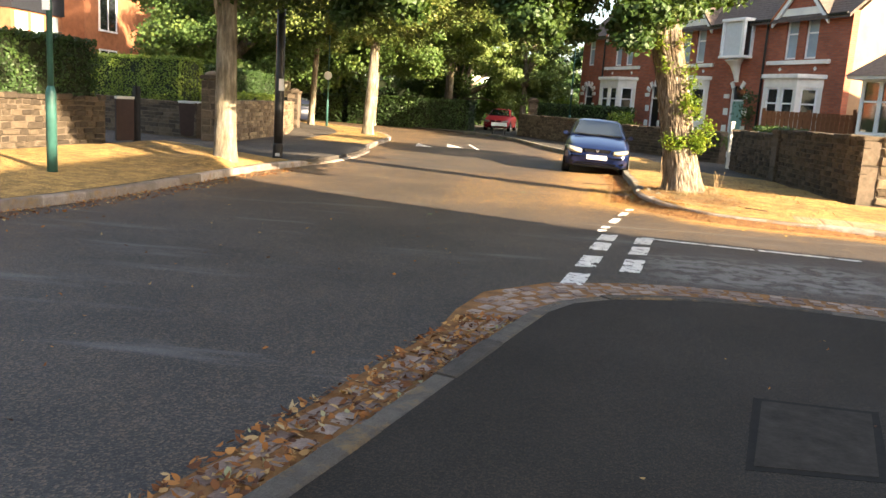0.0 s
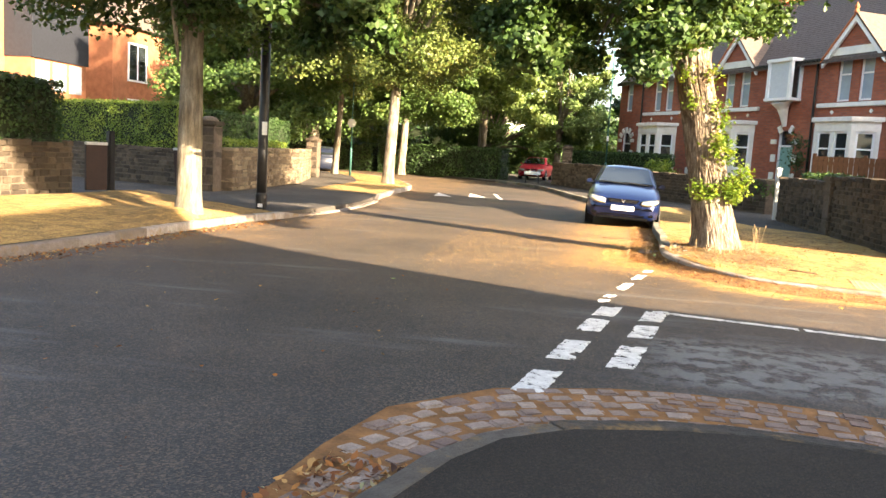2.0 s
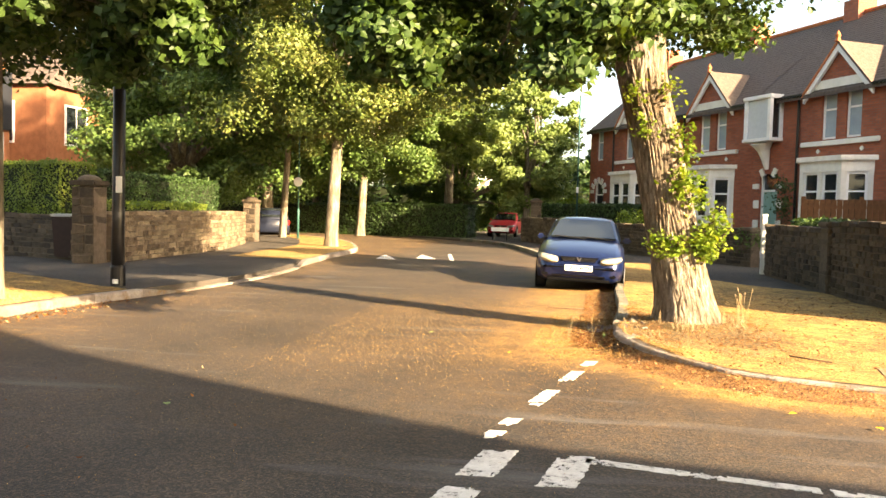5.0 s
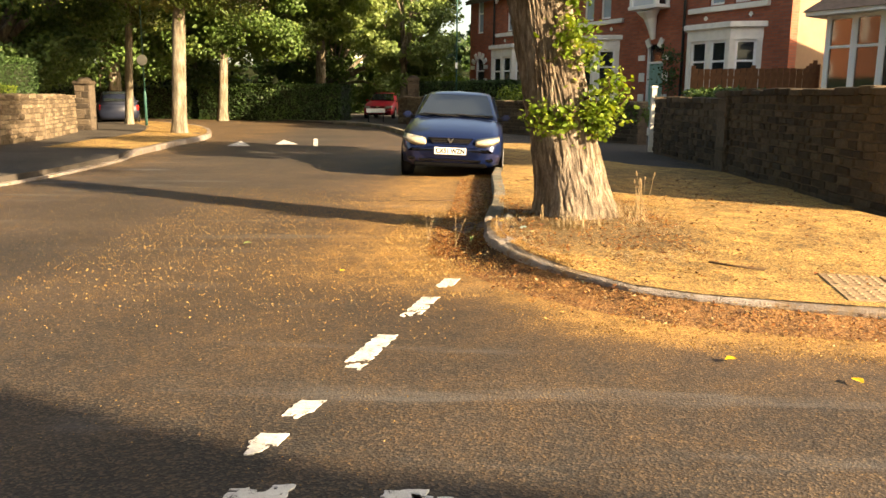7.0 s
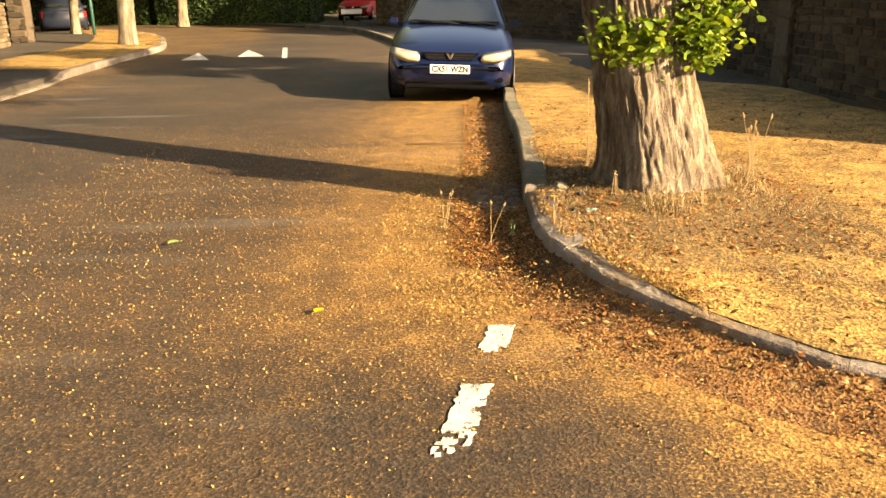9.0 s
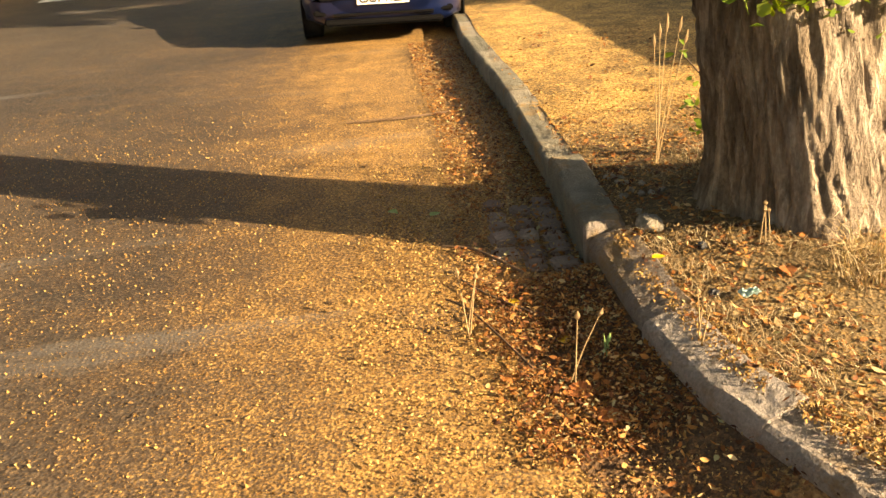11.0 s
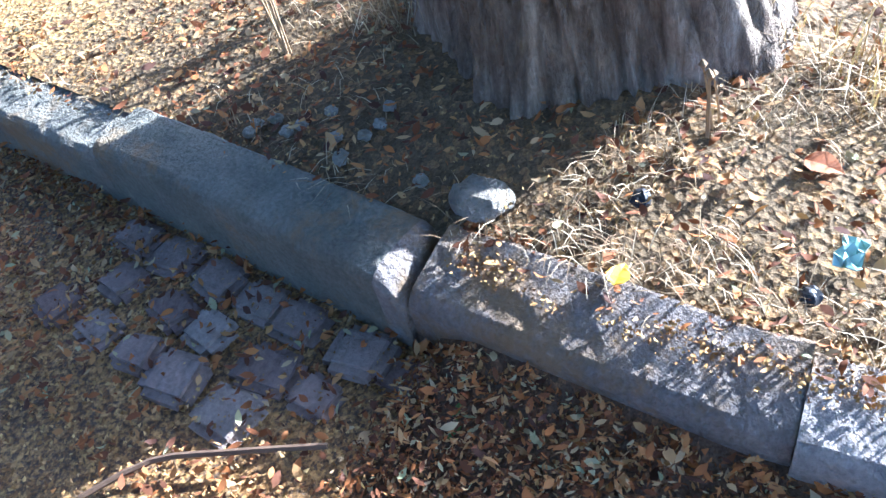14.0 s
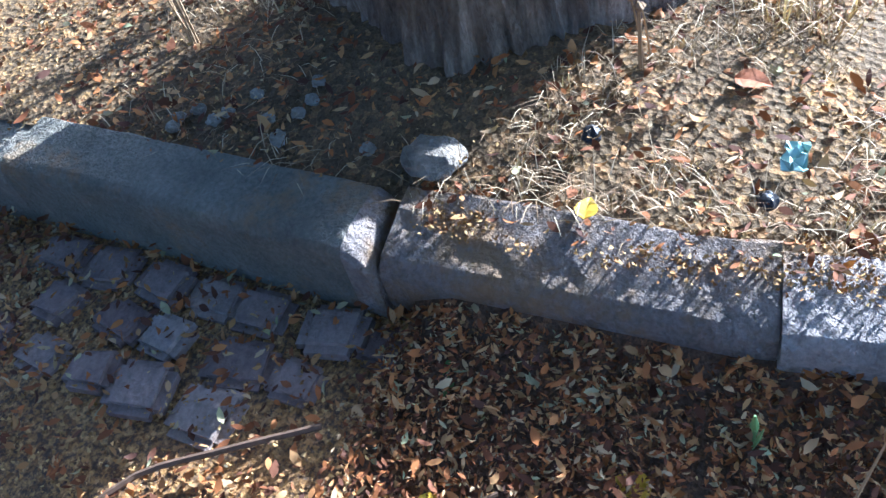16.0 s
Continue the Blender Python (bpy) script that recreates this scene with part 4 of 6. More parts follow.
    part("finial", tube([(gx, 0.28, 7.0), (gx, 0.28, 7.12), (gx, 0.28, 7.2), (gx, 0.28, 7.36)], [0.1, 0.06, 0.09, 0.01], 8), TERRACOTTA, g)
    sash(h, *up1, 3.93, 5.56, -0.08)
    sash(h, *up2, 3.93, 5.56, -0.08)
    part("sill_band", box((gx - 1.6, 0.002, 3.72), (gx + 1.6, 0.14, 3.88), 0.02), STONE_TRIM, h)
    for k in (-0.9, 0.9):
        bm = bmesh.new()
        bmesh.ops.create_cube(bm, size=0.14, matrix=Matrix.Translation((gx + k, 0.02, 3.55)) @ Matrix.Rotation(radians(45), 4, "Y") @ Matrix.Diagonal((0.8, 0.3, 0.8, 1)))
        part("diamond_tile", bm, STONE_TRIM, h)
    bay(h, 0, mirror)
    if not third:
        o = empty("oriel_window")
        o.parent = h
        a, b = ori
        part("oriel_base", box((a - 0.05, 0.002, 4.02), (b + 0.05, 0.62, 4.14), 0.02), WHITE, o)
        part("oriel_top", box((a - 0.05, 0.002, 5.52), (b + 0.05, 0.62, 5.66), 0.02), WHITE, o)
        for p in ((a, 0.45), (b - 0.14, 0.45), (a, 0.002), (b - 0.14, 0.002)):
            part("oriel_post", box((p[0], p[1], 4.14), (p[0] + 0.14, p[1] + 0.13, 5.52)), WHITE, o)
        part("pane", box((a + 0.14, 0.5, 4.14), (b - 0.14, 0.51, 5.52)), ORIEL_SKY_PANE, o, "pane with a pale sky reflection in its colour")
        for xx in (a + 0.06, b - 0.07):
            part("side_pane", box((xx, 0.132, 4.14), (xx + 0.01, 0.45, 5.52)), GLASS, o)
        mid = (a + b) / 2
        part("bracket", tube([(mid, 0.05, 3.05), (mid, 0.12, 3.4), (mid, 0.22, 3.75), (mid, 0.3, 4.02)], [0.08, 0.14, 0.22, 0.42], 10), STONE_TRIM, o)
    else:
        sash(h, *so, 4.0, 5.5, -0.08)
    # arched doorway
    d = empty("doorway")
    d.parent = h
    a, b = door
    mid = (a + b) / 2
    part("door", box((a + 0.06, -0.2, 0.1), (b - 0.06, -0.14, 2.25), 0.01), TEAL if not third else BLACK, d, "pale teal front door" if not third else "")
    part("fanlight", box((a + 0.06, -0.2, 2.32), (b - 0.06, -0.17, 2.88)), GLASS, d)
    part("transom", box((a, -0.22, 2.25), (b, -0.1, 2.32)), WHITE, d)
    for x in (a, b - 0.06):
        part("door_jamb", box((x, -0.24, 0.1), (x + 0.06, -0.08, 2.9)), WHITE, d)
    for k in range(6):
        for x0, x1 in ((a - 0.28, a), (b, b + 0.28)):
            if k % 2 == 0:
                part("quoin", box((x0, 0.002, 0.2 + k * 0.36), (x1, 0.05, 0.5 + k * 0.36), 0.015), STONE_TRIM, d)
    for k in range(7):
        an = math.pi * k / 6
        if third or k % 2 == 0:
            c = Vector((mid + 0.62 * math.cos(an), 0.03, 2.45 + 0.55 * math.sin(an)))
            bm = bmesh.new()
            bmesh.ops.create_cube(bm, size=1, matrix=Matrix.Translation(c) @ Matrix.Rotation(-an + math.pi / 2, 4, "Y") @ Matrix.Diagonal((0.18, 0.06, 0.30, 1)))
            part("arch_stone", bm, STONE_TRIM, d)
    part("door_step", box((a - 0.2, -0.1, -0.3), (b + 0.2, 0.5, 0.08), 0.02), STONE_TRIM, d)
    part("downpipe", tube([(2.35 * s, 0.08, -0.2), (2.35 * s, 0.08, 5.4)], 0.045, 8), BLACK, h)
    ch = empty("chimney")
    ch.parent = h
    bricked(box((hi - 0.8, -4.8, 8.4), (hi - 0.1, -3.9, 9.65)), BRICK, "stack", ch)
    for k in range(3):
        part("chimney_pot", tube([(hi - 0.45, -4.65 + k * 0.3, 9.65), (hi - 0.45, -4.65 + k * 0.3, 10.0)], [0.13, 0.1], 10), TERRACOTTA, ch)
    return h


terrace_house(0.0, False, "red brick house with white stone bay, gable and teal door")
terrace_house(6.47, False, "red brick house with white bay partly behind a tree", True, (-1.78, 3.84), (2.7, 3.5))
terrace_house(12.1, False, "red brick house with arched doorway, farther along the row", True)

# the house next door, with a low bay window under a small hipped roof
nh = empty("bay_fronted_house", HOUSE @ Matrix.Translation((-5.6, 2.5, 0)))
tagged(nh, "red brick house with white framed bay and tiled roof", "house")
bricked(wall_with_holes(-10, 0, -0.3, 3.0, 0.0, 0.3, [(-1.9, -0.3, 1.1, 2.7)]), BRICK, "wall", nh)
bricked(box((-0.3, -9, -0.3), (0, -0.3, 3.0)), BRICK, "side_wall", nh)
bm = bmesh.new()
hip = [bm.verts.new(c) for c in ((-10.4, 0.5, 2.95), (0.45, 0.5, 2.95), (0.45, -9.4, 2.95), (-10.4, -9.4, 2.95), (-7.0, -4.4, 6.4), (-3.4, -4.4, 6.4))]
for q in ((0, 1, 5, 4), (1, 2, 5), (2, 3, 4, 5), (3, 0, 4), (3, 2, 1, 0)):
    bm.faces.new([hip[i] for i in q])
part("roof", bm, SLATE, nh)
bm = slab([(-2.3, 0.002), (0.05, 0.002), (-0.15, 1.0), (-2.1, 1.0)], -0.3, 1.1)
bricked(bm, BRICK, "bay_base", nh)
part("bay_sill", slab([(-2.35, 0.003), (0.1, 0.003), (-0.12, 1.06), (-2.14, 1.06)], 1.1, 1.2), WHITE, nh)
part("bay_cornice", slab([(-2.7, 0.003), (0.45, 0.003), (0.15, 1.4), (-2.4, 1.4)], 2.86, 2.95), WHITE, nh)
bm = bmesh.new()
v = [bm.verts.new(c) for c in ((-2.75, 0.003, 2.95), (0.5, 0.003, 2.95), (0.2, 1.45, 2.95), (-2.45, 1.45, 2.95), (-2.0, 0.003, 3.9), (-0.3, 0.003, 3.9))]
for q in ((3, 2, 5, 4), (2, 1, 5), (0, 3, 4), (0, 1, 2, 3), (1, 0, 4, 5)):
    bm.faces.new([v[i] for i in q])
part("bay_roof", bm, SLATE, nh)
for p, q, n in (((-0.1, 1.0), (0.06, 0.1), 1), ((-2.1, 1.0), (-0.15, 1.0), 3)):
    L, an = math.hypot(q[0] - p[0], q[1] - p[1]), math.degrees(math.atan2(q[1] - p[1], q[0] - p[0]))
    for k in range(n):
        sash(nh, L * k / n, L * (k + 1) / n, 1.22, 2.86, 0.0, pose(p[0], p[1], 0, 0, 0, an))

# the tall corner house out of view, whose shadow lies over the junction
ch_ = empty("corner_house")
tagged(ch_, "plain tall brick house on the street corner", "house")
bricked(slab([(14.3, 3.45), (14.3, -22), (26, -22), (26, -4.1)], 0.1, 9.0), DULL_BRICK, "wall", ch_)
bm = bmesh.new()
ends = [[bm.verts.new((14.15 + dx, y + dy, z)) for y, z in ((4.46, 0.1), (4.46, 4.85), (3.33, 7.6), (3.33, 0.1))] for dx, dy in ((0, 0), (11.85, -7.585))]
bm.faces.new(ends[0])
bm.faces.new(ends[1][::-1])
for k in range(4):
    bm.faces.new((ends[0][k], ends[1][k], ends[1][(k + 1) % 4], ends[0][(k + 1) % 4]))
bricked(bm, DULL_BRICK, "gabled_wing", ch_)
part("parapet", slab([(14.2, 3.5), (14.2, -22.1), (26.1, -22.1), (26.1, -4.06)], 9.0, 9.2), STONE_TRIM, ch_)
bricked(slab([(14.1, 4.45), (14.1, 3.76), (26, -4.0), (34, -5), (34, 0.5)], 0.1, 4.7), DULL_BRICK, "wing", ch_)
part("wing_roof", slab([(14.0, 4.56), (14.0, 3.82), (26, -3.95), (34.2, -5), (34.2, 0.6)], 4.7, 4.92), SLATE, ch_)

# fence, gate and gatepost before the first house
fe = empty("board_fence", pose(9.05, 28.4, 0.14, 0, 0, 0))
tagged(fe, "brown vertical board fence above the garden wall", "fence")
FA, FB = Vector((9.05, 29.6, 0)), Vector((11.6, 28.4, 0))


def board_fence(ob, a, b, z0, z1):
    ob.matrix_world = pose(a.x, a.y, 0, 0, 0, math.degrees(math.atan2((b - a).y, (b - a).x)))
    L = (b - a).length
    me = mesh_of(box((-0.065, -0.012, z0), (0.065, 0.012, z1), 0.004), "board", FENCE)
    n = int(L / 0.14)
    for k in range(n):
        o = new("board", me)
        o.parent = ob
        o.matrix_basis = pose(0.07 + k * 0.14, random.uniform(-0.006, 0.006), random.uniform(-0.01, 0.01))
    for z in (z0 + 0.2, z1 - 0.2):
        part("rail", box((0, 0.014, z - 0.04), (L, 0.05, z + 0.04)), FENCE, ob)
    for k in range(3):
        part("post", box((L * k / 2 - 0.05, 0.052, 0.0), (L * k / 2 + 0.05, 0.15, z1 + 0.08)), FENCE, ob)


board_fence(fe, FA, FB, 0.3, 2.05)
fe2 = empty("board_fence")
tagged(fe2, "brown vertical board fence between two houses", "fence")
board_fence(fe2, Vector((11.7, 28.5, 0)), Vector((12.8, 31.5, 0)), 0.3, 2.15)
gp = empty("gatepost")
tagged(gp, "pale painted gatepost at the end of the stone wall", "post")
part("post_shaft", box((7.68, 27.95, 0.08), (7.80, 28.07, 1.55), 0.012), simple("pale_grey_paint", (0.55, 0.55, 0.50), 0.7, var=0.15), gp)
part("post_cap", box((7.665, 27.935, 1.55), (7.815, 28.085, 1.61), 0.015), STONE_TRIM, gp)

# ---- cars ----
def loft(sections, name, mat, parent, label="", caps=True):
    """A smooth body through rings of points with the same count."""
    bm = bmesh.new()
    rings = [[bm.verts.new(p) for p in s] for s in sections]
    n = len(rings[0])
    for a, b in zip(rings, rings[1:]):
        for k in range(n):
            bm.faces.new((a[k], a[(k + 1) % n], b[(k + 1) % n], b[k]))
    if caps:
        bm.faces.new(rings[0][::-1])
        bm.faces.new(rings[-1])
    return part(name, bm, mat, parent, label, True)


def lower_ring(y, w, zb, zs, crown):
    """A car's cross-section below its windows."""
    half = [(0, zb), (w * 0.80, zb), (w * 0.95, zb + 0.06), (w, zb + 0.20), (w * 1.0, zb + (zs - zb) * 0.55), (w * 0.985, zs - 0.10), (w * 0.93, zs - 0.02), (w * 0.80, zs + crown * 0.4), (w * 0.45, zs + crown * 0.85), (0, zs + crown)]
    return [(x, y, z) for x, z in half] + [(-x, y, z) for x, z in half[-2:0:-1]]


def loft_bumper():
    """A front bumper that wraps round the nose."""
    bm = bmesh.new()
    rings = []
    for k in range(-8, 9):
        a = k / 8
        x, y = 0.80 * math.sin(a * 1.45) / math.sin(1.45), -0.02 + 0.26 * abs(a) ** 3.2
        rings.append([bm.verts.new((x, y + dy, z)) for dy, z in ((0.05, 0.535), (0.006, 0.525), (-0.004, 0.49), (-0.004, 0.42), (0.006, 0.36), (0.02, 0.285), (0.06, 0.25))])
    for a, b in zip(rings, rings[1:]):
        for k in range(6):
            bm.faces.new((a[k], b[k], b[k + 1], a[k + 1]))
    bmesh.ops.solidify(bm, geom=list(bm.faces), thickness=0.03)
    return bm


DEEP_BLACK = simple("dull_black_plastic", (0.003, 0.003, 0.0035), 0.9, var=0.2, spec=0.1)


def hatchback(name, m, paint, label, plate="", L=4.1, W=0.855, H=1.43, lights=True):
    """A small hatchback; its nose points to -y."""
    c = empty(name, m)
    tagged(c, label, "car")
    rows = [(0.0, 0.62, 0.30, 0.56, 0.0), (0.05, 0.72, 0.24, 0.62, 0.01), (0.16, 0.79, 0.20, 0.69, 0.02), (0.35, 0.83, 0.19, 0.76, 0.035), (0.7, W, 0.19, 0.83, 0.05), (1.05, W, 0.19, 0.90, 0.055), (1.3, W, 0.19, 0.93, 0.05),
            (2.0, W, 0.19, 0.93, 0.03), (3.0, W, 0.19, 0.93, 0.03), (3.7, W * 0.98, 0.21, 0.94, 0.03), (4.0, W * 0.94, 0.26, 0.92, 0.02), (L, W * 0.84, 0.34, 0.86, 0.0)]
    loft([lower_ring(*r) for r in rows], "body", paint, c)
    # cabin
    cab = [(1.22, 0.74, 0.93, 0.0, 0.74), (1.5, 0.76, 0.92, 0.12, 0.71), (1.95, 0.775, 0.91, 0.345, 0.63), (2.13, 0.78, 0.91, 0.455, 0.60), (2.3, 0.78, 0.91, H - 0.93, 0.60), (2.7, 0.78, 0.91, H - 0.91, 0.59), (3.3, 0.775, 0.91, H - 0.95, 0.585), (3.75, 0.76, 0.91, 0.36, 0.60), (4.02, 0.73, 0.90, 0.05, 0.68)]
    secs = []
    for y, w, z, h, wt in cab:
        half = [(0, z - 0.05), (w, z - 0.05), (w, z), (w + (wt - w) * 0.8, z + h * 0.82), (wt * 0.94, z + h * 0.95), (wt * 0.6, z + h * 1.0), (0, z + h * 1.02)]
        secs.append([(x, y, zz) for x, zz in half] + [(-x, y, zz) for x, zz in half[-2:0:-1]])
    loft(secs, "cabin", paint, c)
    # glass lies a little proud of the cabin

    def pane(nm, pts, off):
        bm = bmesh.new()
        p = [Vector(q) for q in pts]
        nrm = (p[1] - p[0]).cross(p[2] - p[0]).normalized() * off
        a, b = [bm.verts.new(q + nrm) for q in p], [bm.verts.new(q - nrm * 0.4) for q in p]
        bm.faces.new(a)
        bm.faces.new(b[::-1])
        for k in range(len(p)):
            bm.faces.new((a[k], b[k], b[(k + 1) % len(p)], a[(k + 1) % len(p)]))
        return part(nm, bm, GLASS, c)
    pane("windscreen", [(-0.655, 1.30, 1.0), (0.655, 1.30, 1.0), (0.525, 2.04, 1.345), (-0.525, 2.04, 1.345)], 0.03)
    pane("rear_window", [(0.62, 3.98, 0.99), (-0.62, 3.98, 0.99), (-0.54, 3.42, 1.37), (0.54, 3.42, 1.37)], 0.05)
    for s in (-1, 1):
        pane("side_window", [(s * 0.77, 1.72, 0.95), (s * 0.785, 2.62, 0.95), (s * 0.64, 2.60, 1.35), (s * 0.64, 2.2, 1.33)][::s], 0.012)
        pane("side_window", [(s * 0.785, 2.68, 0.95), (s * 0.765, 3.6, 0.95), (s * 0.64, 3.42, 1.32), (s * 0.64, 2.66, 1.35)][::s], 0.012)
        mi = part("mirror", box((s * 0.80, 1.46, 0.935), (s * 0.97, 1.57, 1.045), 0.035), paint, c)
        part("mirror_arm", box((s * 0.72, 1.50, 0.92), (s * 0.83, 1.56, 0.98)), TRIM_BLACK, mi)
        for y in (0.78, 3.35):
            wh = empty("wheel")
            wh.parent = c
            wh.matrix_basis = Matrix.Translation((s * 0.765, y, 0.30))
            part("tyre", tube([(-0.10, 0, 0), (-0.09, 0, 0), (0.09, 0, 0), (0.10, 0, 0)], [0.26, 0.30, 0.30, 0.26], 28), RUBBER, wh, "", True)
            part("rim", tube([(s * 0.098, 0, 0), (s * 0.112, 0, 0), (s * 0.104, 0, 0)], [0.20, 0.17, 0.03], 20), RIM, wh)
            ar = part("wheel_arch", tube([(-0.001 + s * 0.088, 0, 0.02), (s * 0.094, 0, 0.02)], 0.345, 28), TRIM_BLACK, wh)
        if lights:
            hl = loft([[(s * x, y - 0.075, z + 0.005) for x, y, z in r] for r in (
                [(0.40, 0.115, 0.645), (0.40, 0.062, 0.60), (0.40, 0.072, 0.555)],
                [(0.44, 0.125, 0.665), (0.44, 0.052, 0.61), (0.44, 0.062, 0.535)],
                [(0.56, 0.145, 0.685), (0.56, 0.052, 0.62), (0.56, 0.062, 0.535)],
                [(0.70, 0.21, 0.705), (0.70, 0.080, 0.64), (0.70, 0.088, 0.572)],
                [(0.79, 0.33, 0.715), (0.795, 0.195, 0.655), (0.785, 0.20, 0.615)])], "headlight", LENS, c, "clouded headlight")
        else:
            part("tail_light", box((s * 0.72 - 0.09, L - 0.07, 0.62), (s * 0.72 + 0.06, L - 0.02, 0.86), 0.02), simple("tail_red", (0.35, 0.01, 0.01), 0.3, relief=0), c)
    if lights:
        gr = part("grille", upright([(-0.37, 0.672), (0.37, 0.672), (0.29, 0.575), (-0.29, 0.575)], -0.012, 0.10), DEEP_BLACK, c)
        for z, w in ((0.668, 0.375), (0.578, 0.29)):
            part("grille_bar", box((-w, -0.02, z), (w, 0.03, z + 0.011), 0.004), paint, gr)
        for z in (0.605, 0.635):
            part("grille_slat", box((-0.31, -0.017, z), (0.31, 0.0, z + 0.008)), TRIM_BLACK, gr)
        part("badge", upright([(-0.055, 0.662), (-0.02, 0.662), (0.0, 0.625), (0.02, 0.662), (0.055, 0.662), (0.012, 0.588), (-0.012, 0.588)], -0.032, -0.012), CHROME, gr)
        part("bumper", loft_bumper(), paint, c, "body-coloured bumper", True)
        part("air_intake", box((-0.52, -0.018, 0.285), (0.52, 0.06, 0.345), 0.02), DEEP_BLACK, c)
        part("valance", box((-0.60, 0.0, 0.20), (0.60, 0.10, 0.265), 0.02), DEEP_BLACK, c)
        for s in (-1, 1):
            part("fog_recess", box((s * 0.63 - 0.07, 0.01, 0.30), (s * 0.63 + 0.07, 0.08, 0.36), 0.015), DEEP_BLACK, c)
            part("bumper_strip", box((s * 0.46 - 0.17, -0.028, 0.455), (s * 0.46 + 0.17, 0.03, 0.478), 0.006), DEEP_BLACK, c)
    for x in (-0.05, 0.5):
        part("wiper", tube([(x + 0.1, 1.20, 0.99), (x - 0.15, 1.25, 1.015), (x - 0.52, 1.30, 1.03)], 0.012, 6), TRIM_BLACK, c)
    np_ = part("number_plate", box((-0.26, -0.040, 0.405), (0.26, -0.012, 0.516), 0.004), PLATE, c, "white number plate with black characters")
    if plate:
        fc = bpy.data.curves.new("plate_text", "FONT")
        fc.body, fc.size, fc.align_x, fc.align_y, fc.extrude = plate, 0.105, "CENTER", "CENTER", 0.001
        fc.offset = 0.0035
        tmp = bpy.data.objects.new("tmp", fc)
        scene.collection.objects.link(tmp)
        bpy.context.view_layer.update()
        me = bpy.data.meshes.new_from_object(tmp.evaluated_get(bpy.context.evaluated_depsgraph_get()))
        bpy.data.objects.remove(tmp)
        me.materials.clear()
        me.materials.append(INK)
        tx = new("characters", me)
        tx.parent = np_
        tx.matrix_basis = pose(0, -0.0425, 0.459, 90, 0, 0)
        k = 0.47 / max(0.01, tx.dimensions.x)
        tx.scale = (k, 1.0, 1)
    return c


hatchback("blue_hatchback", pose(3.08, 22.2, -0.012, 0, 1.8, -3), CAR_BLUE, "metallic blue hatchback parked against the kerb", "CX51 WZN")
hatchback("dark_hatchback", pose(-13.0, 47.4, 0.0, 0, 0, 205), CAR_DARK, "dark blue hatchback parked under the trees", lights=False)
hatchback("red_hatchback", pose(-1.15, 53.6, 0.1, 0, 0, -6), CAR_RED, "bright red hatchback parked in a driveway")

# ---- poles and small street things ----
pl = empty("lamp_column")
tagged(pl, "tall black painted steel column by the driveway", "lamp post")
part("column", tube([(-4.26, 18.62, 0.08), (-4.26, 18.62, 1.2), (-4.25, 18.62, 9.5)], [0.105, 0.10, 0.085], 16), BLACK, pl, "", True)
part("base_collar", tube([(-4.26, 18.62, 0.08), (-4.26, 18.62, 0.42), (-4.26, 18.62, 0.46)], [0.118, 0.118, 0.106], 16), BLACK, pl)
part("notice", box((-4.24, 18.497, 1.62), (-4.13, 18.508, 1.88), 0.004), SIGN_WHITE, pl, "small white notice strapped to the column")
part("base_label", box((-4.28, 18.487, 0.17), (-4.18, 18.498, 0.24)), SIGN_WHITE, pl)


def street_lamp(name, x, y, label, h=8.0, r=0.075, sign=None):
    s = empty(name)
    tagged(s, label, "lamp post", "green street lamps")
    part("lower_shaft", tube([(x, y, 0.1), (x, y, 1.35), (x, y, 1.45)], [r, r, r * 0.62], 14), GREEN_STEEL, s, "", True)
    part("upper_shaft", tube([(x, y, 1.44), (x, y, h)], [r * 0.6, r * 0.45], 12), GREEN_STEEL, s, "", True)
    part("lantern", box((x - 0.1, y - 0.09, h - 0.02), (x + 0.42, y + 0.09, h + 0.09), 0.03), LID_GREY, s)
    if sign:
        part("sign", tube([(x, y - r - 0.03, sign), (x, y - r - 0.015, sign)], 0.2, 20), SIGN_WHITE, s, "round white sign")
    else:
        part("collar_notice", box((x - 0.05, y - r - 0.012, 2.5), (x + 0.05, y - r + 0.02, 2.75)), SIGN_WHITE, s)


street_lamp("street_lamp", -5.52, 12.0, "slim green steel street lamp on the verge")
street_lamp("street_lamp", -8.85, 40.4, "slim green street lamp with a round sign", 7.0, 0.055, 2.6)
street_lamp("street_lamp", 3.15, 44.0, "slim green street lamp before the brick houses", 6.9, 0.07)

b_ = empty("wheelie_bin", pose(-8.55, 23.7, 0.13, 0, 0, 10))
tagged(b_, "brown wheelie bin with pale lid beside the gate pillar", "bin")
bm = bmesh.new()
lo4 = [(-0.23, -0.24), (0.23, -0.24), (0.23, 0.24), (-0.23, 0.24)]
v0 = [bm.verts.new((x, y, 0.05)) for x, y in lo4]
v1 = [bm.verts.new((x * 1.2, y * 1.25, 0.98)) for x, y in lo4]
bm.faces.new(v0[::-1])
bm.faces.new(v1)
for k in range(4):
    bm.faces.new((v0[k], v0[(k + 1) % 4], v1[(k + 1) % 4], v1[k]))
bmesh.ops.bevel(bm, geom=list(bm.edges), offset=0.03, segments=2, affect="EDGES")
part("bin_body", bm, BIN_BROWN, b_)
part("lid", box((-0.30, -0.33, 0.985), (0.30, 0.33, 1.05), 0.025), LID_GREY, b_, "pale grey lid")
part("handle", tube([(-0.2, 0.36, 0.98), (0.2, 0.36, 0.98)], 0.018, 8), BIN_BROWN, b_)
for s in (-1, 1):
    part("wheel", tube([(s * 0.2, 0.24, 0.1), (s * 0.26, 0.24, 0.1)], 0.1, 14), RUBBER, b_)
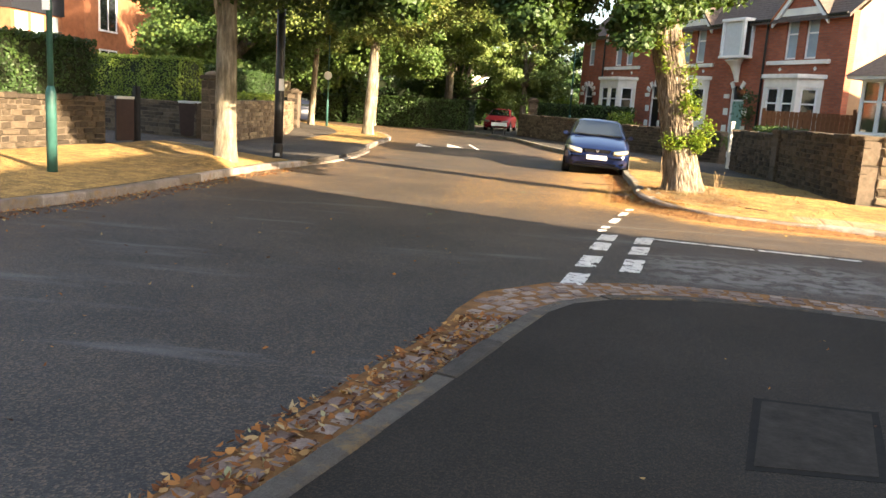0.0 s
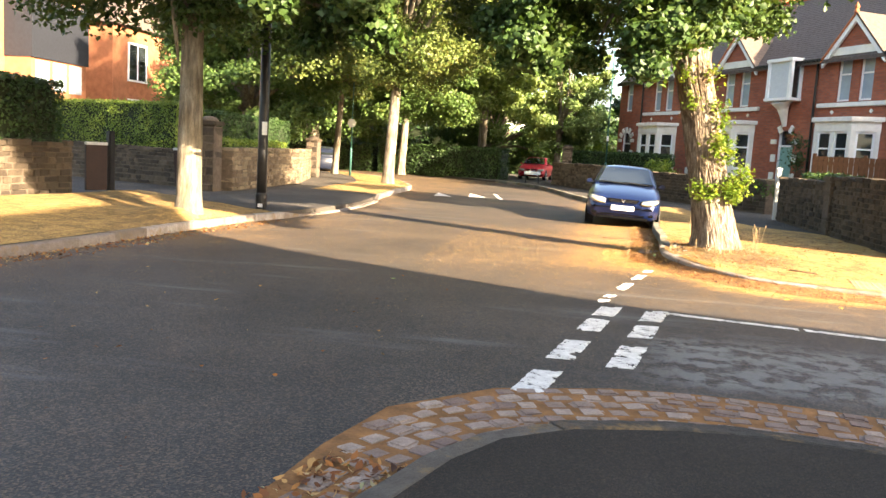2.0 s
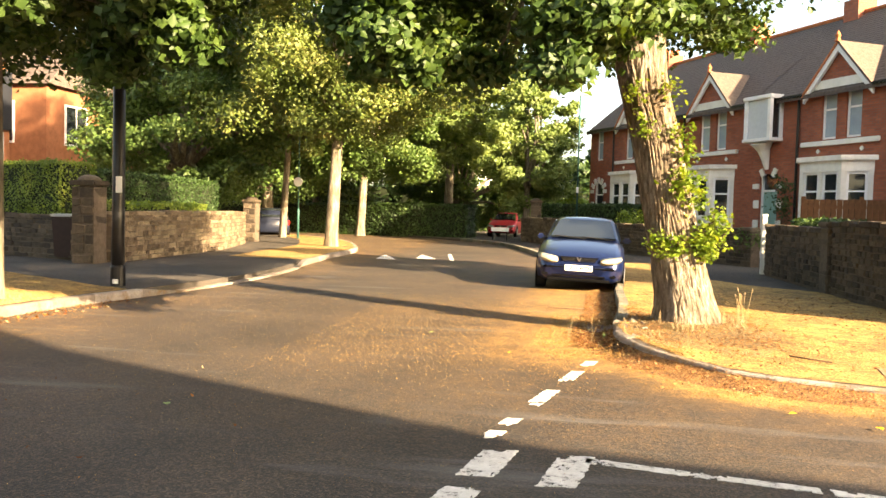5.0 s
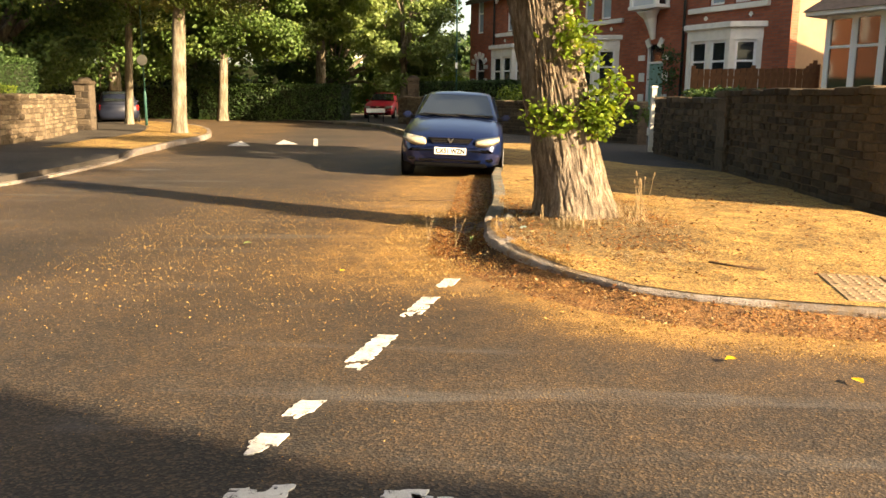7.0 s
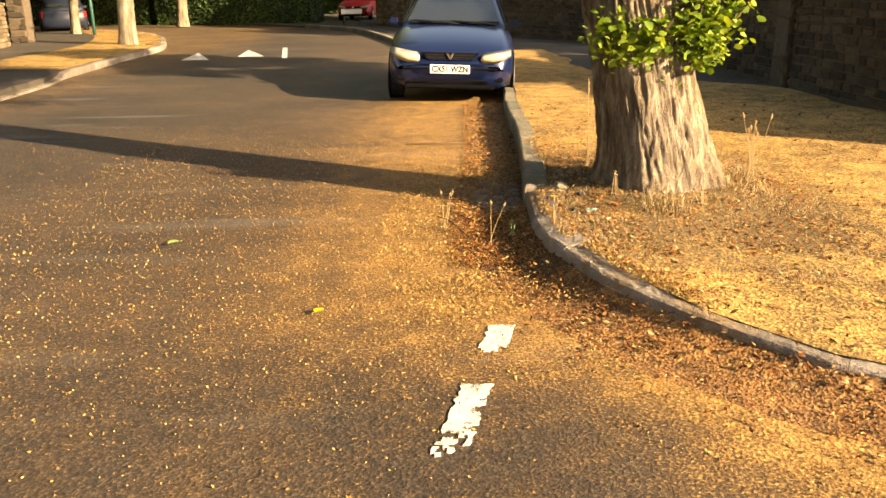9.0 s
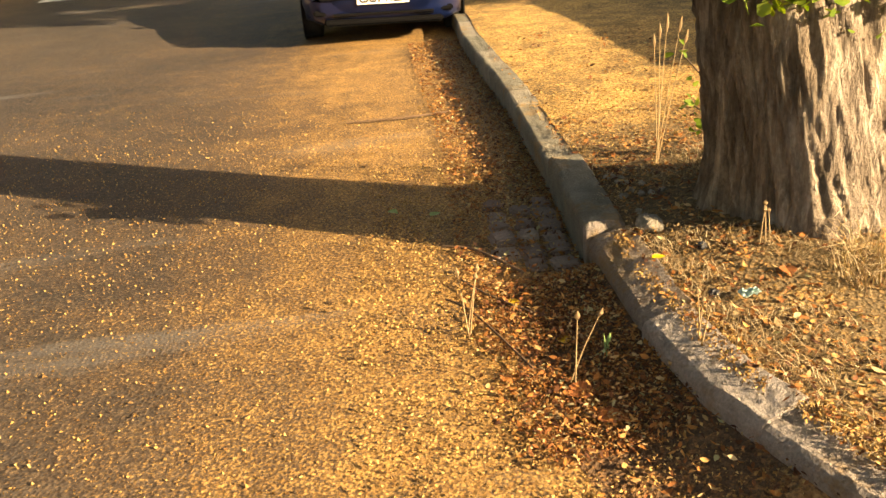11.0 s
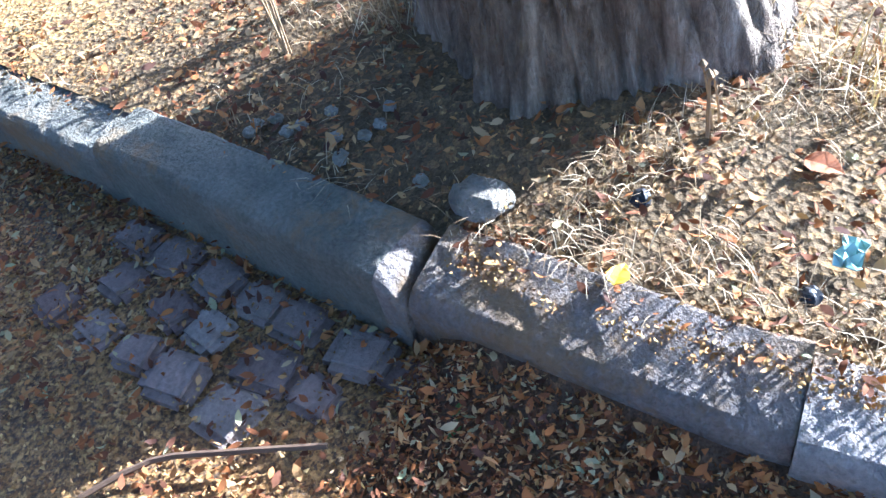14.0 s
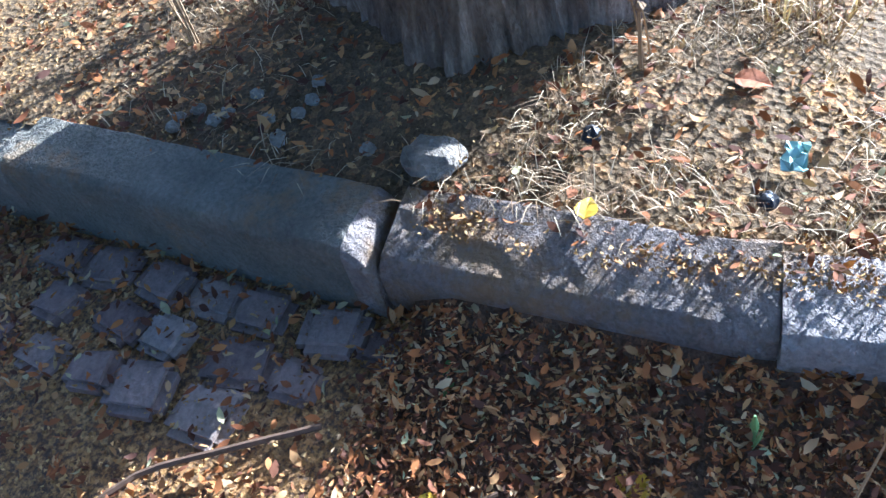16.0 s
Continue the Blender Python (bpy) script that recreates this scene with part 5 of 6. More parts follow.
gt = empty("gate_board", pose(-7.75, 17.95, 0.12, 0, 0, 70))
tagged(gt, "dark timber gate standing open by the wall's end", "gate")
part("gate_frame", box((0, -0.03, 0.18), (0.5, 0.03, 1.1), 0.01), BIN_BROWN, gt)
part("gate_post", box((0.52, -0.07, 0.0), (0.66, 0.07, 1.4), 0.02), BLACK, gt)
part("gate_rail", box((0.0, -0.045, 1.1), (0.5, 0.045, 1.16), 0.01), LID_GREY, gt)
sp = empty("street_sign")
tagged(sp, "low white street name plate on two posts", "sign")
part("name_board", box((-1.1, 47.6, 0.55), (-0.2, 47.64, 0.75), 0.005), SIGN_WHITE, sp)
for x in (-1.0, -0.3):
    part("sign_post", box((x - 0.03, 47.645, 0.1), (x + 0.03, 47.7, 0.75)), BLACK, sp)

# ---- trees and hedges ----
def crown_leaves(centre, radii, n, size, rng, clumps=90, shell=0.5, spread=0.40, low_cut=None, droop=0.0):
    """Leaf places in clumps, denser towards the crown's skin, with gaps between the clumps."""
    c = np.array(centre)
    r = np.array(radii)
    d = rng.normal(size=(clumps, 3))
    d /= np.linalg.norm(d, axis=1)[:, None]
    k = shell + (1 - shell) * rng.random((clumps, 1)) ** 0.7
    k *= rng.uniform(0.82, 1.12, (clumps, 1))
    cc = c + d * r * k
    pick = rng.integers(0, clumps, n)
    scale = rng.uniform(0.5, 1.4, clumps)[pick][:, None] * spread * (r.mean() / 4)
    way = rng.normal(size=(n, 3))
    way /= np.linalg.norm(way, axis=1)[:, None]
    off = way * 2.0 * scale * rng.random((n, 1)) ** 0.45 * np.array([1, 1, 0.62])
    p = cc[pick] + off + rng.normal(size=(n, 3)) * 0.06
    p[:, 2] -= droop * np.abs(off[:, 0] * off[:, 1])
    out = (p - c) / r
    out /= np.linalg.norm(out, axis=1)[:, None] + 1e-9
    way = way * 0.9 + out * 0.35 + np.array([0, 0, 0.35])
    if low_cut is not None:
        kept = p[:, 2] > low_cut + rng.normal(size=n) * 0.15
        p, way = p[kept], way[kept]
    return p, cc, way


def limbs(parent, start, ends, r0, mat, rng):
    """The limbs from the head of a trunk, each a part of its own."""
    for e in ends:
        a, b = Vector(start), Vector(e)
        m = a.lerp(b, 0.5) + Vector((rng.uniform(-0.4, 0.4), rng.uniform(-0.4, 0.4), rng.uniform(0.2, 0.7)))
        line = spline([a, m, b], 0.5)
        part("limb", tube(line, [r0 * (1 - 0.85 * i / (len(line) - 1)) for i in range(len(line))], 7), mat, parent, "", True)


def trunk_mesh(path, radii, sides, step, rough, seed, flare=0.0, lobes=0.0, furrow=6.5):
    """A tapered trunk with a flared foot, lobes and bark furrows."""
    line = spline(path, step)
    zs = [p[2] for p in path]
    bm = bmesh.new()
    rings = []
    for p in line:
        r = float(np.interp(p.z, zs, radii))
        ring = []
        for k in range(sides):
            a = k * math.tau / sides
            d = Vector((math.cos(a), math.sin(a), 0))
            f = 1 + lobes * (noise.noise(Vector((d.x * 1.3 + seed, d.y * 1.3, p.z * 0.35))) + 0.4 * math.cos(5 * a + seed + p.z * 0.25) * math.exp(-p.z / 1.0))
            f += flare * math.exp(-max(0, p.z - 0.1) / 0.22) * (1 + 0.5 * math.cos(5 * a + seed))
            warp = 0.10 * noise.noise(Vector((d.x * 2 + seed, d.y * 2, p.z * 1.8))) * math.tau / 4
            d2 = Vector((math.cos(a + warp), math.sin(a + warp), 0))
            q = Vector((d2.x * furrow, d2.y * furrow, p.z * 1.6))
            fur = 1 - abs(noise.noise(q * 1.7 + Vector((seed, 0, 0)))) * 2
            fur2 = 1 - abs(noise.noise(q * 4.1 + Vector((0, seed, 3)))) * 2
            ring.append(bm.verts.new(p + d * (r * f + rough * (fur + 0.5 * fur2 - 0.7))))
        rings.append(ring)
    for a, b in zip(rings, rings[1:]):
        for k in range(sides):
            bm.faces.new((a[k], a[(k + 1) % sides], b[(k + 1) % sides], b[k]))
    bm.faces.new(rings[-1])
    return bm


def tree(name, label, base, top, r, centre, radii, n, size, leaf, bark=BARK_SMOOTH, seed=1, clumps=90, low=None, sides=24, rough=0.008, toward=None, flare=0.25):
    rg = np.random.default_rng(seed)
    t = empty(name)
    tagged(t, label, "tree")
    b, tp = Vector(base), Vector(top)
    path = [(b.x, b.y, b.z - 0.1), tuple(b.lerp(tp, 0.35)), tuple(b.lerp(tp, 0.7)), tuple(tp)]
    part("trunk", trunk_mesh(path, [r, r * 0.93, r * 0.85, r * 0.7], sides, 0.25, rough, seed, flare, 0.06), bark, t, "", True)
    p, cc, way = crown_leaves(centre, radii, n, size, rg, clumps, low_cut=low)
    limbs(t, tp - Vector((0, 0, 0.2)), [tuple(c) for c in cc[:: max(1, clumps // 16)]], r * 0.5, bark, random.Random(seed))
    cards("crown", p, size * rg.uniform(0.65, 1.3, len(p)), leaf, rg, 0.25, 0.8, t, 0.2, way)
    return t


def bough(t, centre, radii, n, size, leaf, seed, low, start):
    """A low leafy bough of a tree."""
    rg = np.random.default_rng(seed)
    p, cc, way = crown_leaves(centre, radii, n, size, rg, 60, low_cut=low)
    limbs(t, start, [tuple(c) for c in cc[::15]], 0.06, BARK_SMOOTH, random.Random(seed))
    cards("bough", p, size * rg.uniform(0.65, 1.3, len(p)), leaf, rg, 0.25, 0.8, t, 0.2, way)


rg = np.random.default_rng(21)
# the big lime by the corner
big = empty("lime_tree")
tagged(big, "old lime tree with furrowed bark and leafy shoots", "tree")
trunk_path = [(4.39, 16.56, 0.0), (4.33, 16.58, 0.4), (4.20, 16.61, 1.0), (4.03, 16.66, 1.8), (3.90, 16.70, 2.4), (3.75, 16.75, 3.0), (3.64, 16.8, 3.7), (3.42, 17.0, 5.6)]
part("trunk", trunk_mesh(trunk_path, [0.40, 0.335, 0.295, 0.28, 0.275, 0.285, 0.32, 0.18], 230, 0.026, 0.026, 3.3, 0.22, 0.10, 7.5), BARK, big, "", True)
limb_ends = [(1.6, 16.6, 5.8), (2.2, 19.2, 6.0), (5.6, 18.4, 6.0), (5.0, 15.6, 5.8), (3.3, 14.6, 5.9), (0.6, 18.0, 6.4), (4.6, 20.2, 6.2), (3.6, 17.4, 7.2)]
limbs(big, (3.62, 17.0, 3.7), limb_ends, 0.2, BARK, random.Random(4))
p, cc, way = crown_leaves((2.9, 17.3, 5.8), (4.4, 4.6, 2.7), 100000, 0.11, rg, 260, 0.40, 0.36, 2.75)
kept = (p[:, 2] > 3.9) | (p[:, 0] < 1.6) | (p[:, 1] < 14.9)  # the crown is thin above the road behind the trunk
p, way = p[kept], way[kept]
cards("crown", p, 0.10 * rg.uniform(0.65, 1.3, len(p)), LEAF, rg, 0.3, 0.85, big, 0.18, way)
bough(big, (2.3, 13.9, 3.3), (1.9, 1.0, 0.9), 26000, 0.09, LEAF, 44, 2.45, (3.6, 15.6, 4.6))
# leafy shoots that spring from the trunk
spots = [((3.96, 16.32, 1.12), 0.10, 60), ((4.14, 16.28, 1.13), 0.09, 55), ((4.42, 16.31, 1.17), 0.11, 130), ((4.54, 16.33, 1.22), 0.11, 120), ((4.58, 16.33, 1.42), 0.10, 70), ((4.48, 16.36, 1.06), 0.07, 40), ((4.2, 16.31, 1.85), 0.12, 110), ((4.38, 16.36, 1.7), 0.09, 50), ((3.75, 16.36, 2.5), 0.09, 35), ((4.15, 16.41, 2.45), 0.10, 40), ((3.62, 16.36, 2.9), 0.09, 30), ((4.0, 16.41, 2.95), 0.10, 40), ((4.25, 16.36, 2.2), 0.08, 30)]
sh = np.concatenate([np.array(c) + rg.normal(size=(int(n * 2.5), 3)) * s * np.array([0.75, 0.55, 0.85]) for c, s, n in spots])
curled("shoot_leaves", sh, 0.044 * rg.uniform(0.6, 1.4, len(sh)), LEAF_FRESH, rg, 1.0, 0.8, big)
for (x, y, z), s, n in spots:
    for k in range(3):
        bm = bmesh.new()
        ax, az = rg.normal() * s * 0.8, abs(rg.normal()) * s
        tube([(x * 0.5 + (4.3 - 0.2 * z) * 0.5, 16.46, z - 0.14), (x + ax * 0.5, y - 0.02, z), (x + ax, y - 0.05, z + az)], [0.008, 0.006, 0.003], 5, bm)
        part("shoot", bm, TWIG, big)

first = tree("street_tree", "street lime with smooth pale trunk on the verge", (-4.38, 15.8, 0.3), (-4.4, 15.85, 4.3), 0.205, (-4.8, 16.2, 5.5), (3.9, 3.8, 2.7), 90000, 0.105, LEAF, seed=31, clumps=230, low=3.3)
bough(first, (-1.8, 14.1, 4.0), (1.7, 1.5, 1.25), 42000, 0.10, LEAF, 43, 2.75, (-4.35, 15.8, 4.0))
# Two limes out of view, added only for the shade their crowns throw left.
tree("street_tree", "unseen tall lime added to shade the street tree's trunk", (12.2, 4.0, 0.12), (12.4, 4.5, 9.0), 0.3, (12.8, 4.9, 12.7), (3.3, 3.1, 2.7), 46000, 0.24, LEAF, seed=41, clumps=260, low=10.1)
tree("street_tree", "unseen broad lime added to shade the left verge and hedge", (9.4, -0.6, 0.12), (9.4, -0.4, 7.0), 0.3, (9.2, -0.5, 10.2), (3.3, 3.3, 2.7), 42000, 0.24, LEAF, seed=42, clumps=240, low=6.9)
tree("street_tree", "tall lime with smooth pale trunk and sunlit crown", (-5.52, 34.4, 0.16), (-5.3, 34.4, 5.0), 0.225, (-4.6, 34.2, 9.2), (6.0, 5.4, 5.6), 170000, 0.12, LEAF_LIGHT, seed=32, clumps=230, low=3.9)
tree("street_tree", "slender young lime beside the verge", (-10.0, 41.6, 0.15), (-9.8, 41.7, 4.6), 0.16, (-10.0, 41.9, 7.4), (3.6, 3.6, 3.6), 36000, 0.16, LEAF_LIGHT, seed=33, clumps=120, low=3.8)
tree("street_tree", "lime with pale trunk before the far hedge", (-8.4, 49.2, 0.15), (-8.2, 49.2, 4.0), 0.24, (-7.6, 49.2, 7.0), (4.6, 4.2, 4.6), 40000, 0.19, LEAF_MID, seed=34, clumps=130, low=2.3)
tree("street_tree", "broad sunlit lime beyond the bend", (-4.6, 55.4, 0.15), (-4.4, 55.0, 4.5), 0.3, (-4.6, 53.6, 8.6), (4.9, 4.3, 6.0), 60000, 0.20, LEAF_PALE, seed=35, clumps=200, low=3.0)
tree("garden_tree", "garden tree beside the brick houses, sunlight in its pale leaf colour", (0.6, 48.8, 0.15), (0.6, 48.8, 3.0), 0.2, (0.9, 48.8, 5.0), (2.3, 2.2, 3.9), 34000, 0.17, LEAF_PALE, seed=36, clumps=120, low=1.5)
tree("garden_tree", "dark spreading garden tree behind the hedge", (-4.6, 59.5, 0.1), (-4.6, 59.5, 2.0), 0.3, (-3.4, 59.5, 4.2), (6.0, 3.0, 4.0), 44000, 0.20, LEAF_MID, seed=37, clumps=160, low=0.3)
tree("garden_tree", "large dark green garden tree behind the hedge", (-12.6, 37.0, 0.1), (-12.6, 37, 3.0), 0.35, (-12.6, 37.0, 5.2), (4.0, 4.0, 4.2), 50000, 0.16, LEAF_MID, seed=38, clumps=160, low=0.8)
tree("garden_tree", "large green garden tree behind the driveway", (-15.8, 42.0, 0.1), (-15.8, 42, 3.0), 0.35, (-15.6, 42.0, 5.0), (3.6, 3.6, 4.2), 32000, 0.17, LEAF_MID, seed=39, clumps=130, low=0.6)
tree("garden_tree", "dark tall tree beyond the walled garden", (-14.0, 50.0, 0.1), (-14, 50, 3.0), 0.35, (-14.5, 50.0, 7.6), (5.5, 4.5, 6.4), 40000, 0.20, LEAF_MID, seed=40, clumps=150, low=1.8)
# Out of view; added to cast the band of shade across the road.
tree("garden_tree", "dense dark garden tree behind the corner wall", (11.7, 20.6, 0.1), (11.7, 20.6, 3.0), 0.25, (11.7, 20.6, 4.6), (2.0, 2.0, 3.4), 30000, 0.16, LEAF_DARK, seed=45, clumps=130, low=0.6)
for k, (x, y, h, rad, leaf) in enumerate(((-34, 68, 8, 8, LEAF_MID), (-22, 70, 9, 8, LEAF_DARK), (-9, 78, 9, 6, LEAF_MID), (7, 74, 4, 6, LEAF_DARK), (20, 78, 4.5, 7, LEAF_MID), (-46, 50, 8, 8, LEAF_DARK), (-40, 30, 7, 7, LEAF_MID), (-15, 62, 7, 6, LEAF_LIGHT))):
    tree("distant_tree", "broad leafy tree in the distance", (x, y, 0), (x, y, h * 0.5), 0.4, (x, y, h), (rad, rad * 0.8, h * 0.85), 16000, 0.34, leaf, seed=50 + k, clumps=140, low=0.4)


def hedge(name, a, b, thick, z0, z1, leaf, label, seed, size=0.062, per=620):
    """A clipped hedge: a dark solid core for the shade inside, and a skin of leaves."""
    rg = np.random.default_rng(seed)
    A, B = Vector((*a, 0)), Vector((*b, 0))
    w = (B - A).normalized()
    L = (B - A).length
    h = empty(name, pose(A.x, A.y, 0, 0, 0, math.degrees(math.atan2(w.y, w.x))))
    tagged(h, label, "hedge")
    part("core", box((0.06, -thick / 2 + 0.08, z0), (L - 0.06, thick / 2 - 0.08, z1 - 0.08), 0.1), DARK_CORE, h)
    H = z1 - z0
    faces = [("y", -1, L * H), ("y", 1, L * H), ("z", 1, L * thick), ("x", -1, thick * H), ("x", 1, thick * H)]
    out, ways = [], []
    for f, s, area in faces:
        n = int(area * per)
        u, v = rg.random(n), rg.random(n)
        if f == "y":
            q = np.stack([u * L, np.full(n, s * thick / 2), z0 + v * H], 1)
        elif f == "z":
            q = np.stack([u * L, (v - 0.5) * thick, np.full(n, z1)], 1)
        else:
            q = np.stack([np.full(n, L if s > 0 else 0.0), (u - 0.5) * thick, z0 + v * H], 1)
        wob = np.array([0.06 * noise.noise(Vector(p) * 1.6) + 0.03 * noise.noise(Vector(p) * 5) for p in q[::1]])
        ax = {"x": 0, "y": 1, "z": 2}[f]
        face = np.zeros((n, 3))
        face[:, ax] = s
        ways.append(face + np.array([0, 0, 0.35]))
        q[:, ax] += s * (wob - 0.05 + rg.normal(size=n) * 0.03)
        out.append(q)
    p = np.concatenate(out)
    cards("foliage", p, size * rg.uniform(0.6, 1.4, len(p)), leaf, rg, 0.0, 0.8, h, 0.2, np.concatenate(ways))
    return h


hedge("hedge_tall", (-9.6, 7.5), (-8.4, 17.5), 1.1, 1.12, 2.42, LEAF_DARK, "tall dark clipped hedge above a stone wall", 61, 0.07, 520)
hedge("hedge_drive", (-8.9, 24.6), (-19.5, 28.6), 1.0, 0.95, 2.45, HEDGE_LEAF, "bright clipped privet hedge along the driveway", 62, 0.05, 900)
# A tree's shade over this hedge is put into its darker leaves.
hedge("hedge_shaded", (-8.75, 25.2), (-9.6, 33.0), 0.9, 0.8, 2.3, LEAF_DARK, "dark clipped hedge behind the stone wall", 63)
hedge("hedge_low", (-7.62, 23.7), (-8.15, 29.4), 0.6, 0.8, 1.50, HEDGE_LEAF, "low bright shrubs spilling over the stone wall", 64, 0.06, 560)
hedge("hedge_bend", (-10.5, 53.3), (-2.5, 50.75), 1.4, 0.0, 1.9, LEAF_DARK, "long dark hedge round the bend", 65, 0.12, 260)
hedge("hedge_bend_right", (1.8, 47.6), (5.8, 42.0), 1.2, 0.9, 2.0, LEAF_DARK, "dark hedge above a low wall", 66, 0.10, 260)
hedge("hedge_far_left", (-24, 56.5), (-11.0, 53.6), 1.4, 0.0, 1.8, LEAF_DARK, "dark hedge beyond the parked car", 67, 0.14, 160)
hedge("hedge_right_garden", (8.45, 23.6), (8.5, 27.4), 0.6, 0.9, 1.5, LEAF_DARK, "dark low shrubs behind the garden wall", 68, 0.07, 420)
hedge("hedge_horizon", (-70, 72), (50, 66), 3.0, -0.2, 3.4, LEAF_DARK, "dark band of shrubs beyond the bend", 69, 0.5, 14)


def shrub(name, label, c, r, n, size, leaf, seed):
    rg = np.random.default_rng(seed)
    s = empty(name)
    tagged(s, label, "shrub")
    p, _, way = crown_leaves(c, r, n, size, rg, 26, 0.3, 0.9)
    p, way = p[p[:, 2] > 0.14], way[p[:, 2] > 0.14]
    cards("foliage", p, size * rg.uniform(0.6, 1.3, len(p)), leaf, rg, 0.1, 0.8, s, 0.2, way)
    for k in range(7):
        a = rg.normal(size=2) * 0.5
        part("stem", tube([(c[0] + a[0] * 0.1, c[1] + a[1] * 0.1, 0.1), (c[0] + a[0] * r[0] * 0.7, c[1] + a[1] * r[1] * 0.7, c[2])], [0.02, 0.008], 5), TWIG, s)


shrub("shrub", "green garden shrub beside the front path", (8.2, 31.4, 0.8), (0.5, 0.5, 0.5), 700, 0.09, LEAF_MID, 71)
shrub("shrub", "yellow flowered shrub before the bay window", (5.3, 38.4, 1.3), (0.7, 0.7, 0.6), 900, 0.09, LEAF_FRESH, 72)
shrub("climbing_rose", "dark climbing plant beside the front door", (10.0, 35.6, 2.2), (0.35, 0.35, 1.0), 700, 0.08, LEAF_DARK, 73)
shrub("shrub", "tall light shrub beyond the far hedge", (2.6, 50.5, 1.7), (1.4, 1.0, 1.4), 1800, 0.16, LEAF_FRESH, 74)

# ---- houses beyond the left gardens ----
def plain_house(name, x0, x1, y0, y1, h, ridge, wall, label, wins):
    o = empty(name)
    tagged(o, label, "house")
    part("wall", box((x0, y0, 0), (x1, y1, h)), wall, o)
    ym = (y0 + y1) / 2
    bm = bmesh.new()
    v = [bm.verts.new(c) for c in ((x0 - .3, y0 - .3, h - .05), (x1 + .3, y0 - .3, h - .05), (x1 + .3, y1 + .3, h - .05), (x0 - .3, y1 + .3, h - .05), (x0 + 1, ym, ridge), (x1 - 1, ym, ridge))]
    for q in ((0, 1, 5, 4), (1, 2, 5), (2, 3, 4, 5), (3, 0, 4), (3, 2, 1, 0)):
        bm.faces.new([v[i] for i in q])
    part("roof", bm, SLATE if wall != WHITE else TERRACOTTA, o)
    for s0, s1, z0, z1, face in wins:
        w = empty("window")
        w.parent = o
        if face == "front":
            m = pose(s0, y0 - 0.03, 0, 0, 0, 180) @ Matrix.Translation((-(s1 - s0), 0, 0))
        else:
            m = pose(x1 + 0.03, s0, 0, 0, 0, 90) @ Matrix.Rotation(math.pi, 4, "Z") @ Matrix.Translation((-(s1 - s0), 0, 0))
        L = s1 - s0
        bm = box((0, -0.02, z0), (0.1, 0.05, z1))
        box((L - 0.1, -0.02, z0), (L, 0.05, z1), 0, bm)
        box((0, -0.02, z0 - 0.1), (L, 0.09, z0), 0, bm)
        box((0, -0.02, z1), (L, 0.05, z1 + 0.1), 0, bm)
        box((L / 2 - 0.04, -0.02, z0), (L / 2 + 0.04, 0.045, z1), 0, bm)
        f = part("window_frame", bm, WHITE, w)
        g = part("pane", box((0.1, 0.0, z0), (L - 0.1, 0.02, z1)), GLASS, w)
        w.matrix_basis = m
    return o


plain_house("orange_house", -34, -23.5, 32, 41, 8.0, 11.5, ORANGE_BRICK, "sunlit orange brick house behind hedges", [(33.2, 35.0, 5.0, 6.8, "side"), (37, 38.6, 5.0, 6.8, "side"), (33.2, 35.0, 1.6, 3.4, "side"), (-27, -25, 5, 6.8, "front")])
plain_house("orange_house", -36, -24.2, 45, 55, 7.6, 11.0, ORANGE_BRICK, "second sunlit orange brick house behind trees", [(46.5, 48.5, 4.6, 6.6, "side"), (46.5, 48.5, 1.4, 3.4, "side"), (-28, -26, 4.6, 6.6, "front")])
bx = empty("slate_bay")
tagged(bx, "slate hung bay on the orange house", "bay window")
part("bay_wall", box((-23.5, 35.6, 0.0), (-22.2, 39.6, 4.6)), ORANGE_BRICK, bx)
part("slate_skirt", box((-23.5, 35.55, 4.6), (-22.1, 39.65, 7.2)), simple("blue_slate", (0.018, 0.020, 0.026), 0.6, var=0.2), bx)
for k in range(3):
    part("pane", box((-22.2, 35.9 + k * 1.2, 3.2), (-22.17, 36.8 + k * 1.2, 4.5)), SKY_TINT_GLASS, bx)
plain_house("white_house", -14, -4, 82, 90, 6.5, 9.5, WHITE, "white rendered house far behind the trees", [(-12, -10.5, 4, 5.5, "front"), (-8, -6.5, 4, 5.5, "front")])

# ---- litter, stems and small plants ----
def road_side(line, n, rng, lo, hi, spread=1.0, sgn=-1):
    """Random places beside a line, from lo to hi metres off it, thicker near it."""
    pts = along(line, 0.05)
    i = rng.integers(0, len(pts), n)
    off = lo + (hi - lo) * rng.random(n) ** spread
    j = rng.uniform(-0.026, 0.026, n)
    return np.array([(pts[k][0].x + pts[k][1].y * o * sgn + pts[k][1].x * u, pts[k][0].y - pts[k][1].x * o * sgn + pts[k][1].y * u, 0.0) for k, o, u in zip(i, off, j)])


def verge_z(p):
    d = math.hypot(p[0] - 4.34, p[1] - 16.6)
    q = Vector((p[0], p[1], 0))
    return KF + 0.02 * (noise.noise(q * 0.9) + 0.5 * noise.noise(q * 3.1)) + 0.115 * math.exp(-(d / 0.68) ** 2) - sunk(p)


def scatter(name, pts, lo, hi, mat, rng, label, cat, flat=0.75, aspect=0.5, lift=0.012, fold=0.35):
    pts = pts.copy()
    pts[:, 2] += lift * (0.4 + rng.random(len(pts)))
    if mat is LITTER:
        o = curled(name, pts, rng.uniform(lo, hi, len(pts)), mat, rng, aspect * 0.8)
    else:
        o = cards(name, pts, rng.uniform(lo, hi, len(pts)), mat, rng, flat, aspect, None, fold)
    return tagged(o, label, cat, kind="stuff")


rg = np.random.default_rng(88)
